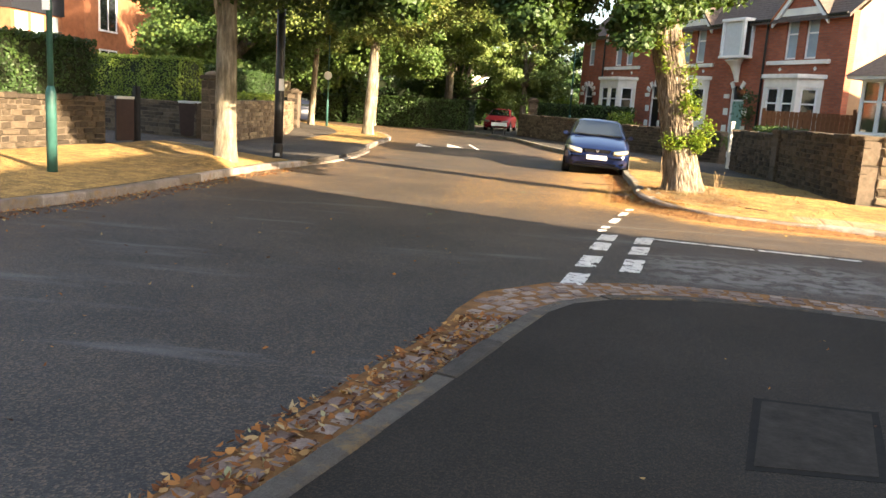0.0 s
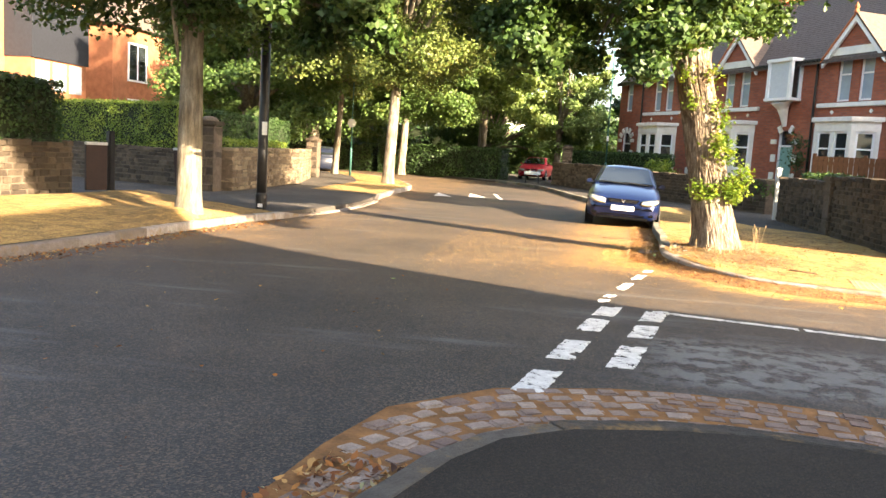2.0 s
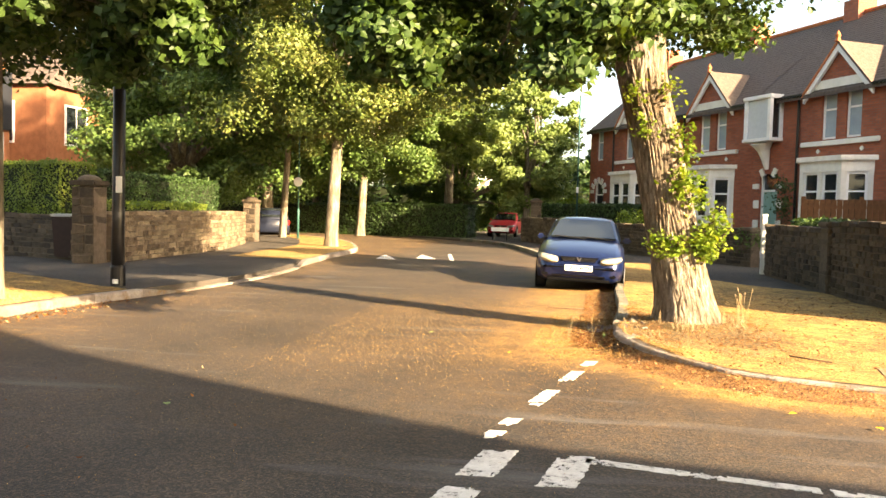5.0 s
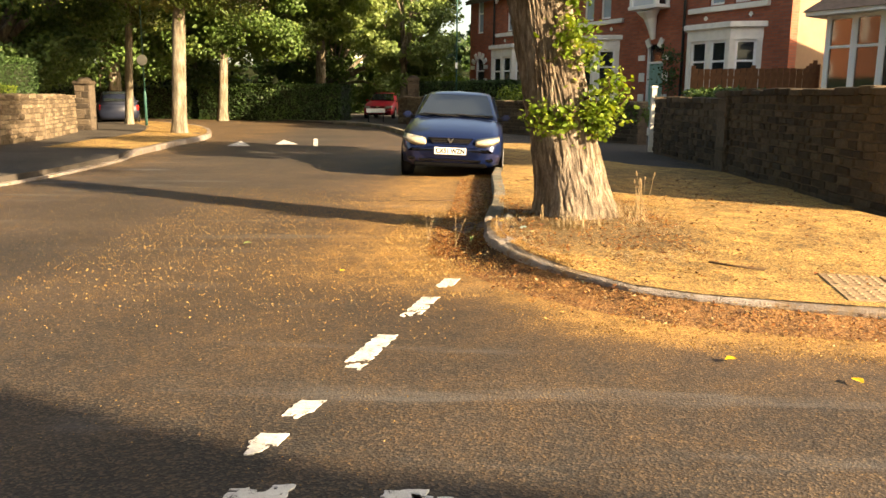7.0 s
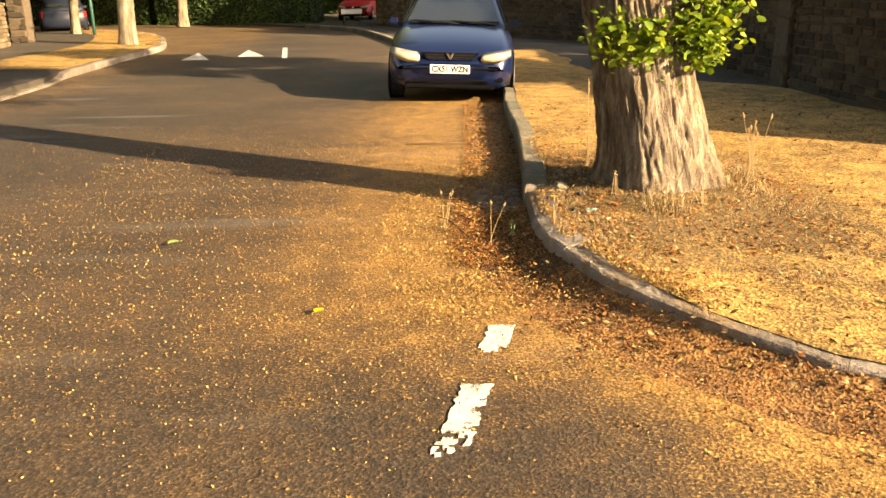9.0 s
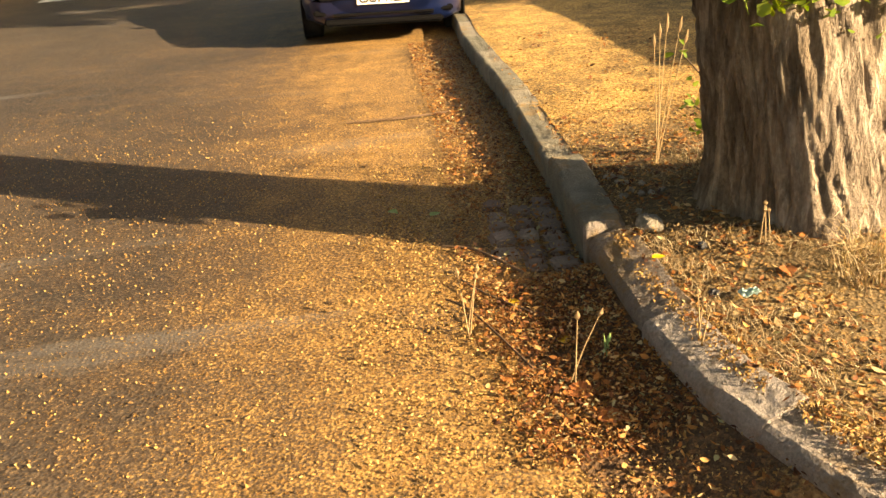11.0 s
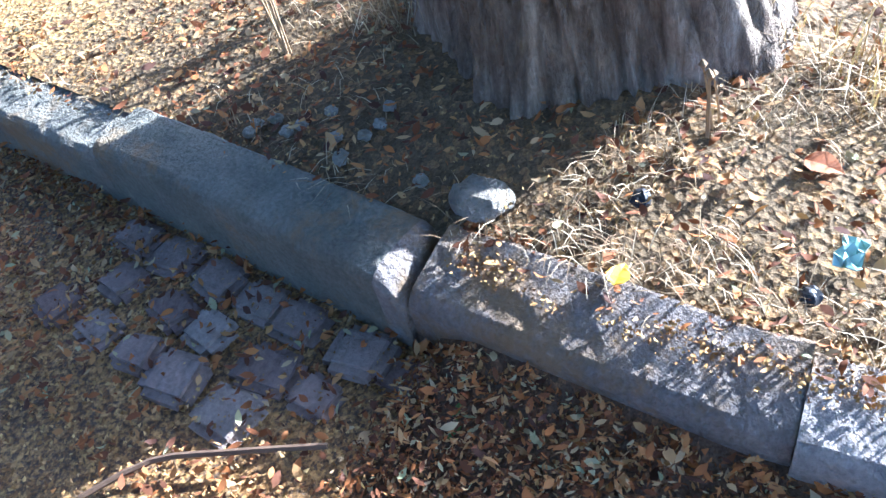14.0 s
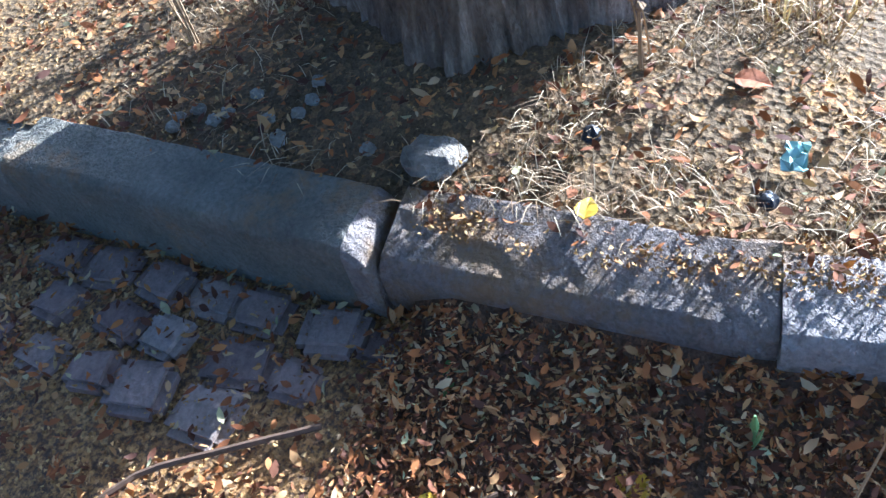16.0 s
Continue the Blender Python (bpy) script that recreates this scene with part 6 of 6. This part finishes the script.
bank_line = along([p for p in line_far if 13.2 < p.y < 16.75 and p.x < 7.0], 0.04)


def bank_height(off, p):
    """Soil and rotted leaves heaped against the kerb."""
    ends = min(1, max(0, (7.0 - p[0]) / 2.0)) * min(1, max(0, (16.66 - p[1]) / 0.2))
    return (0.095 - 0.5 * sunk(p)) * max(0, 1 - off / 0.36) ** 2.6 * ends


def bank(q):
    off = min(math.hypot(q[0] - p.x, q[1] - p.y) for p, _ in bank_line[::3])
    return bank_height(off, q) if off < 0.36 else 0.0


SOIL = littered("gutter_soil", (0.050, 0.032, 0.020), (0.13, 0.080, 0.046), (0.18, 0.08, 0.03), (0.40, 0.22, 0.09), verge_cover, 120.0, 0.9)
bm = bmesh.new()
rows = []
for p, w in bank_line:
    side = Vector((-w.y, w.x, 0))
    rows.append([bm.verts.new(p + side * o + Vector((0, 0, 0.001 + bank_height(o, p) + (0.006 * noise.noise((p + side * o) * 14) if 0 < k < 8 else 0) * min(1, bank_height(o, p) / 0.01)))) for k, o in enumerate(0.38 * j / 8 - 0.01 for j in range(9))])
for a, b in zip(rows, rows[1:]):
    for k in range(8):
        bm.faces.new((a[k], b[k], b[k + 1], a[k + 1]))
tagged(part("gutter_soil", bm, SOIL, None, "", True), "dark soil and rotted leaves banked against the kerb", "soil", kind="stuff")
corner_line = [p for p in line_far if 13.2 < p.y < 16.2 and p.x < 7]
gutter_line = [p for p in line_far if 15.4 < p.y < 22 and p.x < 4.2]
pts = np.concatenate([road_side(corner_line, 2600, rg, 0.0, 0.55, 1.6), road_side(gutter_line, 11000, rg, 0.0, 0.50, 1.2)])
pts = np.array([q for q in pts if not (16.58 < q[1] < 17.3 and 3.12 < q[0] < 3.52 and rg.random() < 0.55)])
pts[:, 2] += 0.03 * rg.random(len(pts)) ** 2 + np.array([bank(q) for q in pts])
scatter("gutter_litter", pts, 0.008, 0.034, LITTER, rg, "dry brown curled leaves heaped in the gutter", "leaf litter", 0.55)
pts = road_side([p for p in line_far if 15.2 < p.y < 16.7 and p.x < 3.9], 9000, rg, 0.0, 0.45, 1.0)
pts[:, 2] += 0.02 * rg.random(len(pts)) + np.array([bank(q) for q in pts])
scatter("gutter_litter", pts, 0.005, 0.019, LITTER, rg, "crumbled dry leaves and stems in the gutter", "leaf litter", 0.5, 0.45)
band = road_side([p for p in line_far if 12.2 < p.y < 15.9 and 3.4 < p.x < 13], 15000, rg, 0.06, 0.8, 0.8)
band = np.array([q for q in band if noise.noise(Vector(q) * 1.6) + 0.5 * noise.noise(Vector(q) * 5) > -0.15])
band[:, 2] += np.array([bank(q) for q in band])
scatter("fine_debris", band, 0.005, 0.013, CRUMB, rg, "golden lime debris drifted along the gutter", "debris", 0.3, 0.7, 0.006)
band = road_side([p for p in line_far if 12.2 < p.y < 15.9 and 3.4 < p.x < 13], 1700, rg, 0.0, 0.4, 1.5)
band[:, 2] += np.array([bank(q) for q in band])
scatter("gutter_litter", band, 0.012, 0.034, LITTER, rg, "dry orange leaves along the corner kerb", "leaf litter", 0.55)
near_corner = [p for p in line_near if -6 < p.y < 6.9 and p.x < 1.9]
pts = road_side(near_corner, 4200, rg, 0.0, 0.5, 1.1)
pts[:, 2] += 0.015
scatter("gutter_litter", pts, 0.03, 0.075, LITTER, rg, "dry brown leaves lying on the setts by the kerb", "leaf litter", 0.6)
left_line = [p for p in line_left if 5 < p.y < 18]
pts = road_side(left_line, 1500, rg, 0.0, 0.5, 1.5, 1)
scatter("gutter_litter", pts, 0.03, 0.07, LITTER, rg, "dry orange leaves along the kerb", "leaf litter", 0.6)


def verge_pts(n, x0, x1, y0, y1):
    p = np.stack([rg.uniform(x0, x1, n), rg.uniform(y0, y1, n), np.zeros(n)], 1)
    out = []
    for q in p:
        kx = 3.63 + max(0, (15.6 - q[1])) ** 2 * 0.35 + max(0, q[1] - 17) * 0.05
        d = math.hypot(q[0] - 4.3, q[1] - 16.61)
        if q[0] > kx and q[1] > 13.95 and d > 0.37:
            out.append((q[0], q[1], verge_z(q)))
    return np.array(out)


v = verge_pts(9500, 3.6, 5.2, 14.9, 18.2)
v = np.array([q for q in v if noise.noise(Vector(q) * 2.2 + Vector((4, 1, 0))) + 0.6 * noise.noise(Vector(q) * 6) > -0.22])
scatter("verge_litter", v, 0.008, 0.034, LITTER, rg, "dry brown leaves strewn over the verge", "leaf litter", 0.55)
v = verge_pts(2200, 3.6, 7.5, 14.2, 21)
scatter("verge_litter", v, 0.02, 0.05, LITTER, rg, "scattered dry leaves on the verge", "leaf litter", 0.6)
v = verge_pts(26000, 3.6, 5.2, 14.9, 17.4)
v = np.array([q for q in v if noise.noise(Vector(q) * 2.6) + 0.5 * noise.noise(Vector(q) * 8) > 0.02 and not (q[1] > 16.4 and q[0] < 4.1 and rg.random() < 0.85)])
tagged(blades("dry_grass", v, rg.uniform(0.010, 0.040, len(v)), STRAW, rg, 1.6, 0.0011), "pale dry grass and stems by the tree's foot", "grass", kind="stuff")
v = verge_pts(12000, 3.9, 5.6, 15.6, 17.4)
v = np.array([q for q in v if math.hypot(q[0] - 4.35, q[1] - 16.55) < 0.62 + 0.3 * noise.noise(Vector(q) * 3) and noise.noise(Vector(q) * 4.3) > -0.1 and q[0] > 4.1])
tagged(blades("dry_grass", v, rg.uniform(0.04, 0.16, len(v)), STRAW, rg, 0.9, 0.0016), "tufts of bleached grass round the trunk", "grass", kind="stuff")
v = road_side([p for p in line_far if 14.2 < p.y < 18.5 and p.x < 5], 600, rg, 0.13, 0.22, 1.0, 1)
v[:, 2] = [verge_z(q) - 0.004 for q in v]
v = np.array([q for q in v if noise.noise(Vector(q) * 5) > -0.05])
tagged(blades("dry_grass", v, rg.uniform(0.010, 0.035, len(v)), STRAW, rg, 2.2, 0.0010), "dry stems lying over the kerb's edge", "grass", kind="stuff")
# fine crumbs of lime debris near the corner
p1 = np.stack([3.6 - 3.6 * rg.random(17000) ** 1.7, 14.0 + rg.normal(size=17000) * 0.5 + 5.5 * rg.random(17000), np.zeros(17000)], 1)
p1 = np.array([q for q in p1 if 3.6 - q[0] > max(0, 15.4 - q[1]) * 0.1 and q[1] > 13.2 and not (q[0] > 3.2 and q[1] < 15.8)])
p2 = verge_pts(15000, 3.55, 5.6, 14.6, 18.8)
p2 = np.array([q for q in p2 if noise.noise(Vector(q) * 3.1) > 0.12 or math.hypot(q[0] - 4.1, q[1] - 16.3) > 1.2])
p3 = road_side([p for p in line_far if 15.0 < p.y < 18.2 and p.x < 4.2], 9000, rg, 0.0, 0.9, 1.0)
p3 = np.array([q for q in p3 if not (16.58 < q[1] < 17.3 and 3.12 < q[0] < 3.52 and rg.random() < 0.6)])
p3[:, 2] += 0.012 + np.array([bank(q) for q in p3])
scatter("fine_debris", np.concatenate([p1, p2, p3]), 0.004, 0.014, CRUMB, rg, "fine golden lime blossom debris on the ground", "debris", 0.3, 0.7, 0.006)
p4 = np.stack([rg.uniform(-3.9, 3.0, 16000), 8.5 + 12 * np.sqrt(rg.random(16000)), np.zeros(16000)], 1)
scatter("fine_debris", p4, 0.004, 0.009, CRUMB, rg, "sparse golden lime debris over the road", "debris", 0.3, 0.7, 0.005)


sp_ = np.stack([rg.uniform(-4.5, 1.0, 170), rg.uniform(3.5, 14.0, 170), np.full(170, 0.004)], 1)
scatter("fallen_leaves", sp_, 0.02, 0.05, LITTER, rg, "few pale dry leaves scattered over the road", "leaf litter", 0.7)
sp_ = np.stack([rg.uniform(1.9, 7.0, 90), rg.uniform(1.2, 6.6, 90), np.full(90, KH - 0.006)], 1)
scatter("fallen_leaves", sp_, 0.012, 0.035, LITTER, rg, "few small leaves scattered over the pavement", "leaf litter", 0.7)


top_line = [p for p in line_far if 14.2 < p.y < 16.55 and p.x < 4.4]
on_kerb = road_side(top_line, 5200, rg, 0.06, 0.19, 0.6, 1)
on_kerb[:, 2] = [KF + 0.022 - sunk(q) for q in on_kerb]
on_kerb = np.array([q for q in on_kerb if noise.noise(Vector(q) * 4) + 0.6 * noise.noise(Vector(q) * 11) > -0.1])
scatter("fine_debris", on_kerb, 0.004, 0.012, CRUMB, rg, "golden debris lying on the back of the kerb", "debris", 0.3, 0.7, 0.010)
on_kerb = road_side(top_line, 380, rg, 0.09, 0.19, 0.6, 1)
on_kerb[:, 2] = [KF + 0.025 - sunk(q) for q in on_kerb]
scatter("gutter_litter", on_kerb, 0.008, 0.03, LITTER, rg, "dry leaves lying on the back of the kerb", "leaf litter", 0.55)


def loose_leaf(x, y, z, size, mat, label, seed, turn=0):
    """One fallen leaf: a cupped, pointed blade with a stalk."""
    o = empty("fallen_leaf", pose(x, y, z, 0, 0, turn))
    tagged(o, label, "leaf")
    bm = bmesh.new()
    prof = [(0, 0.02), (0.12, 0.36), (0.35, 0.5), (0.6, 0.40), (0.85, 0.16), (1.0, 0.0)]
    mid = [bm.verts.new((size * (a - 0.5), 0, size * 0.06 * math.sin(a * 3))) for a, _ in prof]
    for s in (-1, 1):
        ed = [bm.verts.new((size * (a - 0.5), s * size * w * 0.8, size * (0.06 + 0.12 * w))) for a, w in prof[:-1]] + [mid[-1]]
        for k in range(len(prof) - 1):
            q = [mid[k], mid[k + 1], ed[k + 1], ed[k]]
            bm.faces.new([x_ for i, x_ in enumerate(q) if x_ not in q[:i]])
    part("blade", bm, mat, o)
    part("stalk", tube([(-size * 0.5, 0, 0.0), (-size * 0.85, size * 0.05, 0.004)], 0.0015, 5), TWIG, o)


YELLOW = simple("yellow_leaf", (0.62, 0.40, 0.02), 0.6, var=0.15, scale=30)
GREENLEAF = simple("green_fallen_leaf", (0.20, 0.30, 0.10), 0.6, var=0.2, scale=30)
BROWNLEAF = simple("brown_fallen_leaf", (0.34, 0.12, 0.04), 0.7, var=0.25, scale=30)
for i, (x, y, s, m, lab) in enumerate(((3.62, 16.25, 0.05, YELLOW, "bright yellow fallen leaf on the verge"), (3.245, 16.11, 0.06, YELLOW, "bright yellow fallen leaf in the gutter"), (3.13, 16.40, 0.06, YELLOW, "yellow fallen leaf on the road"),
                                       (1.34, 16.0, 0.08, GREENLEAF, "fresh green fallen leaf on the road"), (2.78, 17.44, 0.06, GREENLEAF, "pale green fallen leaf on the road"), (2.97, 17.35, 0.06, GREENLEAF, "pale green fallen leaf on the road"),
                                       (3.40, 16.52, 0.05, BROWNLEAF, "orange dry leaf among the setts"), (3.20, 15.80, 0.11, BROWNLEAF, "large brown dry leaf in the gutter"), (3.96, 16.02, 0.07, BROWNLEAF, "brown curled leaf on the verge"), (3.26, 15.66, 0.10, BROWNLEAF, "large curled dry leaf in the gutter"),
                                       (2.35, 14.9, 0.06, YELLOW, "yellow fallen leaf on the road"), (0.1, 12.0, 0.07, GREENLEAF, "pale fallen leaf on the road"), (4.6, 12.9, 0.07, YELLOW, "yellow fallen leaf on the road"), (5.1, 12.6, 0.07, YELLOW, "yellow fallen leaf on the road"),
                                       (2.55, 2.9, 0.06, YELLOW, "small pale leaf on the pavement"), (0.7, 3.3, 0.05, GREENLEAF, "small green leaf beside the kerb"))):
    z = 0.02 if x < 3.45 and y > 8 else (verge_z((x, y)) + 0.015 if y > 14 else (KH + 0.002 if y < 6 and x > 1 else 0.02))
    loose_leaf(x, y, z, s, m, lab, i, i * 77)


def stalk(x, y, z, h, heads, seed, label):
    """Dry grass stalks with seed heads."""
    r = random.Random(seed)
    o = empty("grass_stalk")
    tagged(o, label, "grass")
    for k in range(heads):
        a = r.uniform(0, math.tau)
        le = r.uniform(0.05, 0.22) * h
        t = Vector((x + math.cos(a) * le, y + math.sin(a) * le, z + h * r.uniform(0.75, 1.0)))
        b = Vector((x + r.uniform(-0.02, 0.02), y + r.uniform(-0.02, 0.02), z))
        m = b.lerp(t, 0.55) + Vector((0, 0, 0.04 * h))
        part("stem", tube([b, m, t], [0.0028, 0.0022, 0.0016], 5), STRAW, o)
        part("seed_head", tube([t, t.lerp(m, -0.12), t.lerp(m, -0.28)], [0.004, 0.0085, 0.001], 6), STRAW, o)


stalk(2.96, 16.25, 0.0, 0.24, 3, 1, "short dry grass stalks growing in the gutter")
stalk(3.20, 15.84, 0.0, 0.34, 2, 2, "bleached grass stalk growing in the gutter")
stalk(4.00, 17.25, verge_z((4.00, 17.25)) - 0.005, 0.62, 6, 3, "tall bleached grass stalks behind the tree")
stalk(5.02, 16.75, verge_z((5.02, 16.75)) - 0.005, 0.42, 4, 4, "tall bleached grass beside the trunk")
stalk(4.9, 16.5, verge_z((4.9, 16.5)) - 0.005, 0.35, 6, 5, "dry grass tuft beside the trunk")
stalk(3.55, 15.75, verge_z((3.55, 15.75)) - 0.005, 0.16, 3, 6, "small dead weed beside the kerb")
stalk(3.98, 16.22, verge_z((3.98, 16.22)) - 0.005, 0.14, 4, 7, "thin dry weed on the verge")
gs_ = empty("gutter_grass")
tagged(gs_, "green budding grass stem growing in the gutter", "grass")
part("stem", tube([(3.337, 15.95, 0.02), (3.342, 15.95, 0.06), (3.337, 15.952, 0.095)], [0.003, 0.0028, 0.002], 6), GREENLEAF, gs_)
part("bud", tube([(3.339, 15.951, 0.08), (3.345, 15.954, 0.095), (3.349, 15.956, 0.115)], [0.003, 0.007, 0.002], 7), GREENLEAF, gs_)
part("blade", tube([(3.337, 15.95, 0.04), (3.329, 15.946, 0.09), (3.325, 15.944, 0.125)], [0.0028, 0.0035, 0.0008], 5), GREENLEAF, gs_)
# sapling shoots beside the trunk
sa = empty("sapling")
tagged(sa, "green leafy sapling beside the trunk", "sapling")
bm = bmesh.new()
tips = []
for a in ((4.12, 17.30, 0.66), (4.16, 17.34, 0.44), (4.30, 17.28, 0.58)):
    part("stem", tube([(4.36, 17.18, 0.22), (4.26, 17.26, a[2] * 0.6 + 0.1), a], [0.006, 0.005, 0.003], 5), TWIG, sa)
    tips += [Vector((4.32, 17.22, 0.22)).lerp(Vector(a), k / 4) for k in range(1, 5)]
tp = np.concatenate([np.array(t) + rg.normal(size=(4, 3)) * 0.035 for t in tips])
curled("leaves", tp, 0.042 * rg.uniform(0.7, 1.4, len(tp)), LEAF_FRESH, rg, 1.0, 0.8, sa)
wd = empty("weed")
tagged(wd, "small green weed at the foot of the kerb", "weed")
tp = np.array((3.38, 16.42, 0.03)) + rg.normal(size=(14, 3)) * np.array((0.025, 0.025, 0.012))
cards("leaves", tp, 0.04 * rg.uniform(0.7, 1.3, len(tp)), LEAF_MID, rg, 0.6, 0.5, wd, 0.1)


def rock(name, c, r, mat, label, cat, seed):
    bm = bmesh.new()
    bmesh.ops.create_icosphere(bm, subdivisions=3, radius=1)
    for q in bm.verts:
        q.co *= 1 + 0.35 * noise.noise(q.co * 1.7 + Vector((seed, 0, 0))) + 0.12 * noise.noise(q.co * 5) + 0.10 * noise.noise(q.co * 11)
        q.co = Vector((q.co.x * r[0], q.co.y * r[1], q.co.z * r[2])) + Vector(c)
    tagged(part(name, bm, mat), label, cat)


CONCRETE = stony("crumbly_concrete", [(0, (0.22, 0.195, 0.155)), (1, (0.32, 0.29, 0.235))], True, 60, 1.2)
FLINT = simple("dark_flint", (0.02, 0.02, 0.022), 0.4, var=0.3)
rock("concrete_lump", (3.70, 16.55, verge_z((3.70, 16.55)) + 0.002), (0.05, 0.06, 0.03), CONCRETE, "crumbling pale concrete lump behind the kerb", "rubble", 5)
rock("pebble", (3.78, 16.275, verge_z((3.78, 16.275)) + 0.012), (0.022, 0.017, 0.014), FLINT, "dark glossy pebble on the verge", "pebble", 3)
rock("pebble", (3.69, 15.975, verge_z((3.69, 15.975)) + 0.01), (0.017, 0.017, 0.012), FLINT, "dark pebble among dry stems", "pebble", 4)
for k in range(14):
    x, y = 3.70 + 0.2 * rg.random(), 16.66 + rg.random() * 0.5
    rock("gravel_stone", (x, y, verge_z((x, y)) + 0.005), (0.014, 0.016, 0.011), CONCRETE, "small grey stone on bare soil behind the kerb", "pebble", 10 + k)
TEALP = simple("teal_plastic", (0.33, 0.47, 0.42), 0.35, var=0.15, scale=40)
bm = bmesh.new()
bmesh.ops.create_grid(bm, x_segments=5, y_segments=4, size=1)
for q in bm.verts:
    q.co = Vector((3.79 + q.co.x * 0.026 + 0.012 * noise.noise(q.co * 2.3), 15.94 + q.co.y * 0.02 + 0.012 * noise.noise(q.co * 2.9 + Vector((5, 0, 0))), verge_z((3.8, 15.94)) + 0.02 + 0.02 * noise.noise(q.co * 3) + 0.006 * q.co.x))
bmesh.ops.solidify(bm, geom=list(bm.faces), thickness=0.002)
tagged(part("wrapper", bm, TEALP), "crumpled pale teal wrapper on the verge", "litter")


def twig(pts, r, label):
    tagged(part("twig", tube(spline(pts, 0.04), r, 6), TWIG), label, "twig")


twig([(3.22, 16.62, 0.03), (3.13, 16.78, 0.035), (3.06, 16.90, 0.03), (2.95, 16.98, 0.02)], 0.006, "dark bent twig lying in the gutter")
twig([(3.18, 16.30, 0.03), (3.05, 16.48, 0.03), (2.98, 16.62, 0.03)], 0.004, "thin dark twig among the litter")
twig([(3.10, 15.95, 0.03), (2.98, 16.35, 0.03), (2.9, 16.5, 0.02)], 0.004, "thin twig among the litter")
twig([(2.6, 19.2, 0.012), (3.0, 19.15, 0.02), (3.3, 19.2, 0.015)], 0.008, "dark twig lying on the road")
twig([(5.0, 14.6, 0.18), (5.12, 14.42, 0.19), (5.3, 14.35, 0.18)], 0.008, "bent dark twig lying on the verge")
twig([(3.05, 3.6, KH + 0.004), (3.2, 3.62, KH + 0.008), (3.33, 3.58, KH + 0.004)], 0.004, "thin twig on the pavement")

# ---- setts, the smallest pieces last ----
def setts(name, line, rows, first, width, length, keep, label, sgn=-1, seed=5, proud=0.012, strip=True, limit=None, gaps=0.0, loose=0.13):
    """Rows of setts beside a kerb line; those that keep() picks are pieces of their own."""
    r = random.Random(seed)
    top = empty(name)
    tagged(top, label, "setts", kind="structure")
    meshes = []
    for k in range(10):
        bm = box((-0.5, -0.5, -0.5), (0.5, 0.5, 0.5))
        for q in bm.verts:
            q.co += Vector((r.uniform(-0.06, 0.06), r.uniform(-0.06, 0.06), r.uniform(-0.04, 0.06)))
        bmesh.ops.bevel(bm, geom=[e for e in bm.edges if max(v.co.z for v in e.verts) > 0], offset=0.16, segments=2, affect="EDGES")
        meshes.append(mesh_of(bm, "sett", SETT))
    rest = bmesh.new()
    count = 0
    for row in range(rows):
        o = first + width * (row + 0.5)
        off = [p + Vector((w.y, -w.x, 0)) * o * sgn for p, w in along(line, 0.1)]
        for p, w in along(off, length * (1 + 0.06 * (row % 2)))[row % 2:]:
            q = p + w * r.uniform(-0.022, 0.022)
            m = Matrix.LocRotScale(q + Vector((0, 0, proud - 0.03 + r.uniform(-0.006, 0.006))), Euler((r.uniform(-0.05, 0.05), r.uniform(-0.05, 0.05), math.atan2(w.y, w.x) + r.uniform(-loose, loose))), (length * r.uniform(0.99 - loose, 1.02), width * r.uniform(0.99 - loose, 1.0), 0.06))
            if r.random() < gaps:
                continue
            if limit and o > limit(q) + 0.05:
                continue
            if keep(q) and count < 300:
                ob = new("sett", meshes[count % 10])
                ob.parent, ob.matrix_basis = top, m
                count += 1
            else:
                rest.from_mesh(meshes[row % 10])
                rest.verts.ensure_lookup_table()
                for v in rest.verts[-len(meshes[row % 10].vertices):]:
                    v.co = m @ v.co
    if len(rest.verts):
        tagged(part("far_setts", rest, SETT_ALL, top), kind="stuff")
    if strip:
        a, b = inset(line, sgn * first), inset(line, sgn * (first + width * rows + 0.03))
        if limit:
            b = [p.lerp(q, min(1, (limit(q) + 0.07 + 0.05 * noise.noise(q * 2.5)) / (first + width * rows))) for p, q in zip(a, b)]
        bm = bmesh.new()
        va, vb = [bm.verts.new((p.x, p.y, 0.005)) for p in a], [bm.verts.new((p.x, p.y, 0.004)) for p in b]
        for k in range(len(va) - 1):
            bm.faces.new((va[k], va[k + 1], vb[k + 1], vb[k]))
        part("joint_dirt", bm, MOSS_JOINT, top)
    return top


setts("setts_near", [p for p in line_near if -7 < p.y and p.x < 12], 7, 0.01, 0.138, 0.17, lambda q: 4.6 < q.y < 8.9 and q.x < 4.6, "worn brown stone setts with golden dirt in the joints", limit=lambda q: 0.36 + 0.05 * min(1, max(0, (q.y - 4.4) / 2)) + 0.5 * min(1, max(0, (q.y - 6.6) / 1.6)))
setts("setts_far", [p for p in line_far if 16.52 < p.y < 17.6 and p.x < 4], 3, 0.012, 0.112, 0.135, lambda q: True, "rounded grey setts half buried in leaf litter", seed=9, proud=0.022, strip=False, gaps=0.1, limit=lambda q: 0.09 + 0.85 * (q.y - 16.62) - 1.6 * max(0, q.y - 17.12), loose=0.24)
wall_stones()
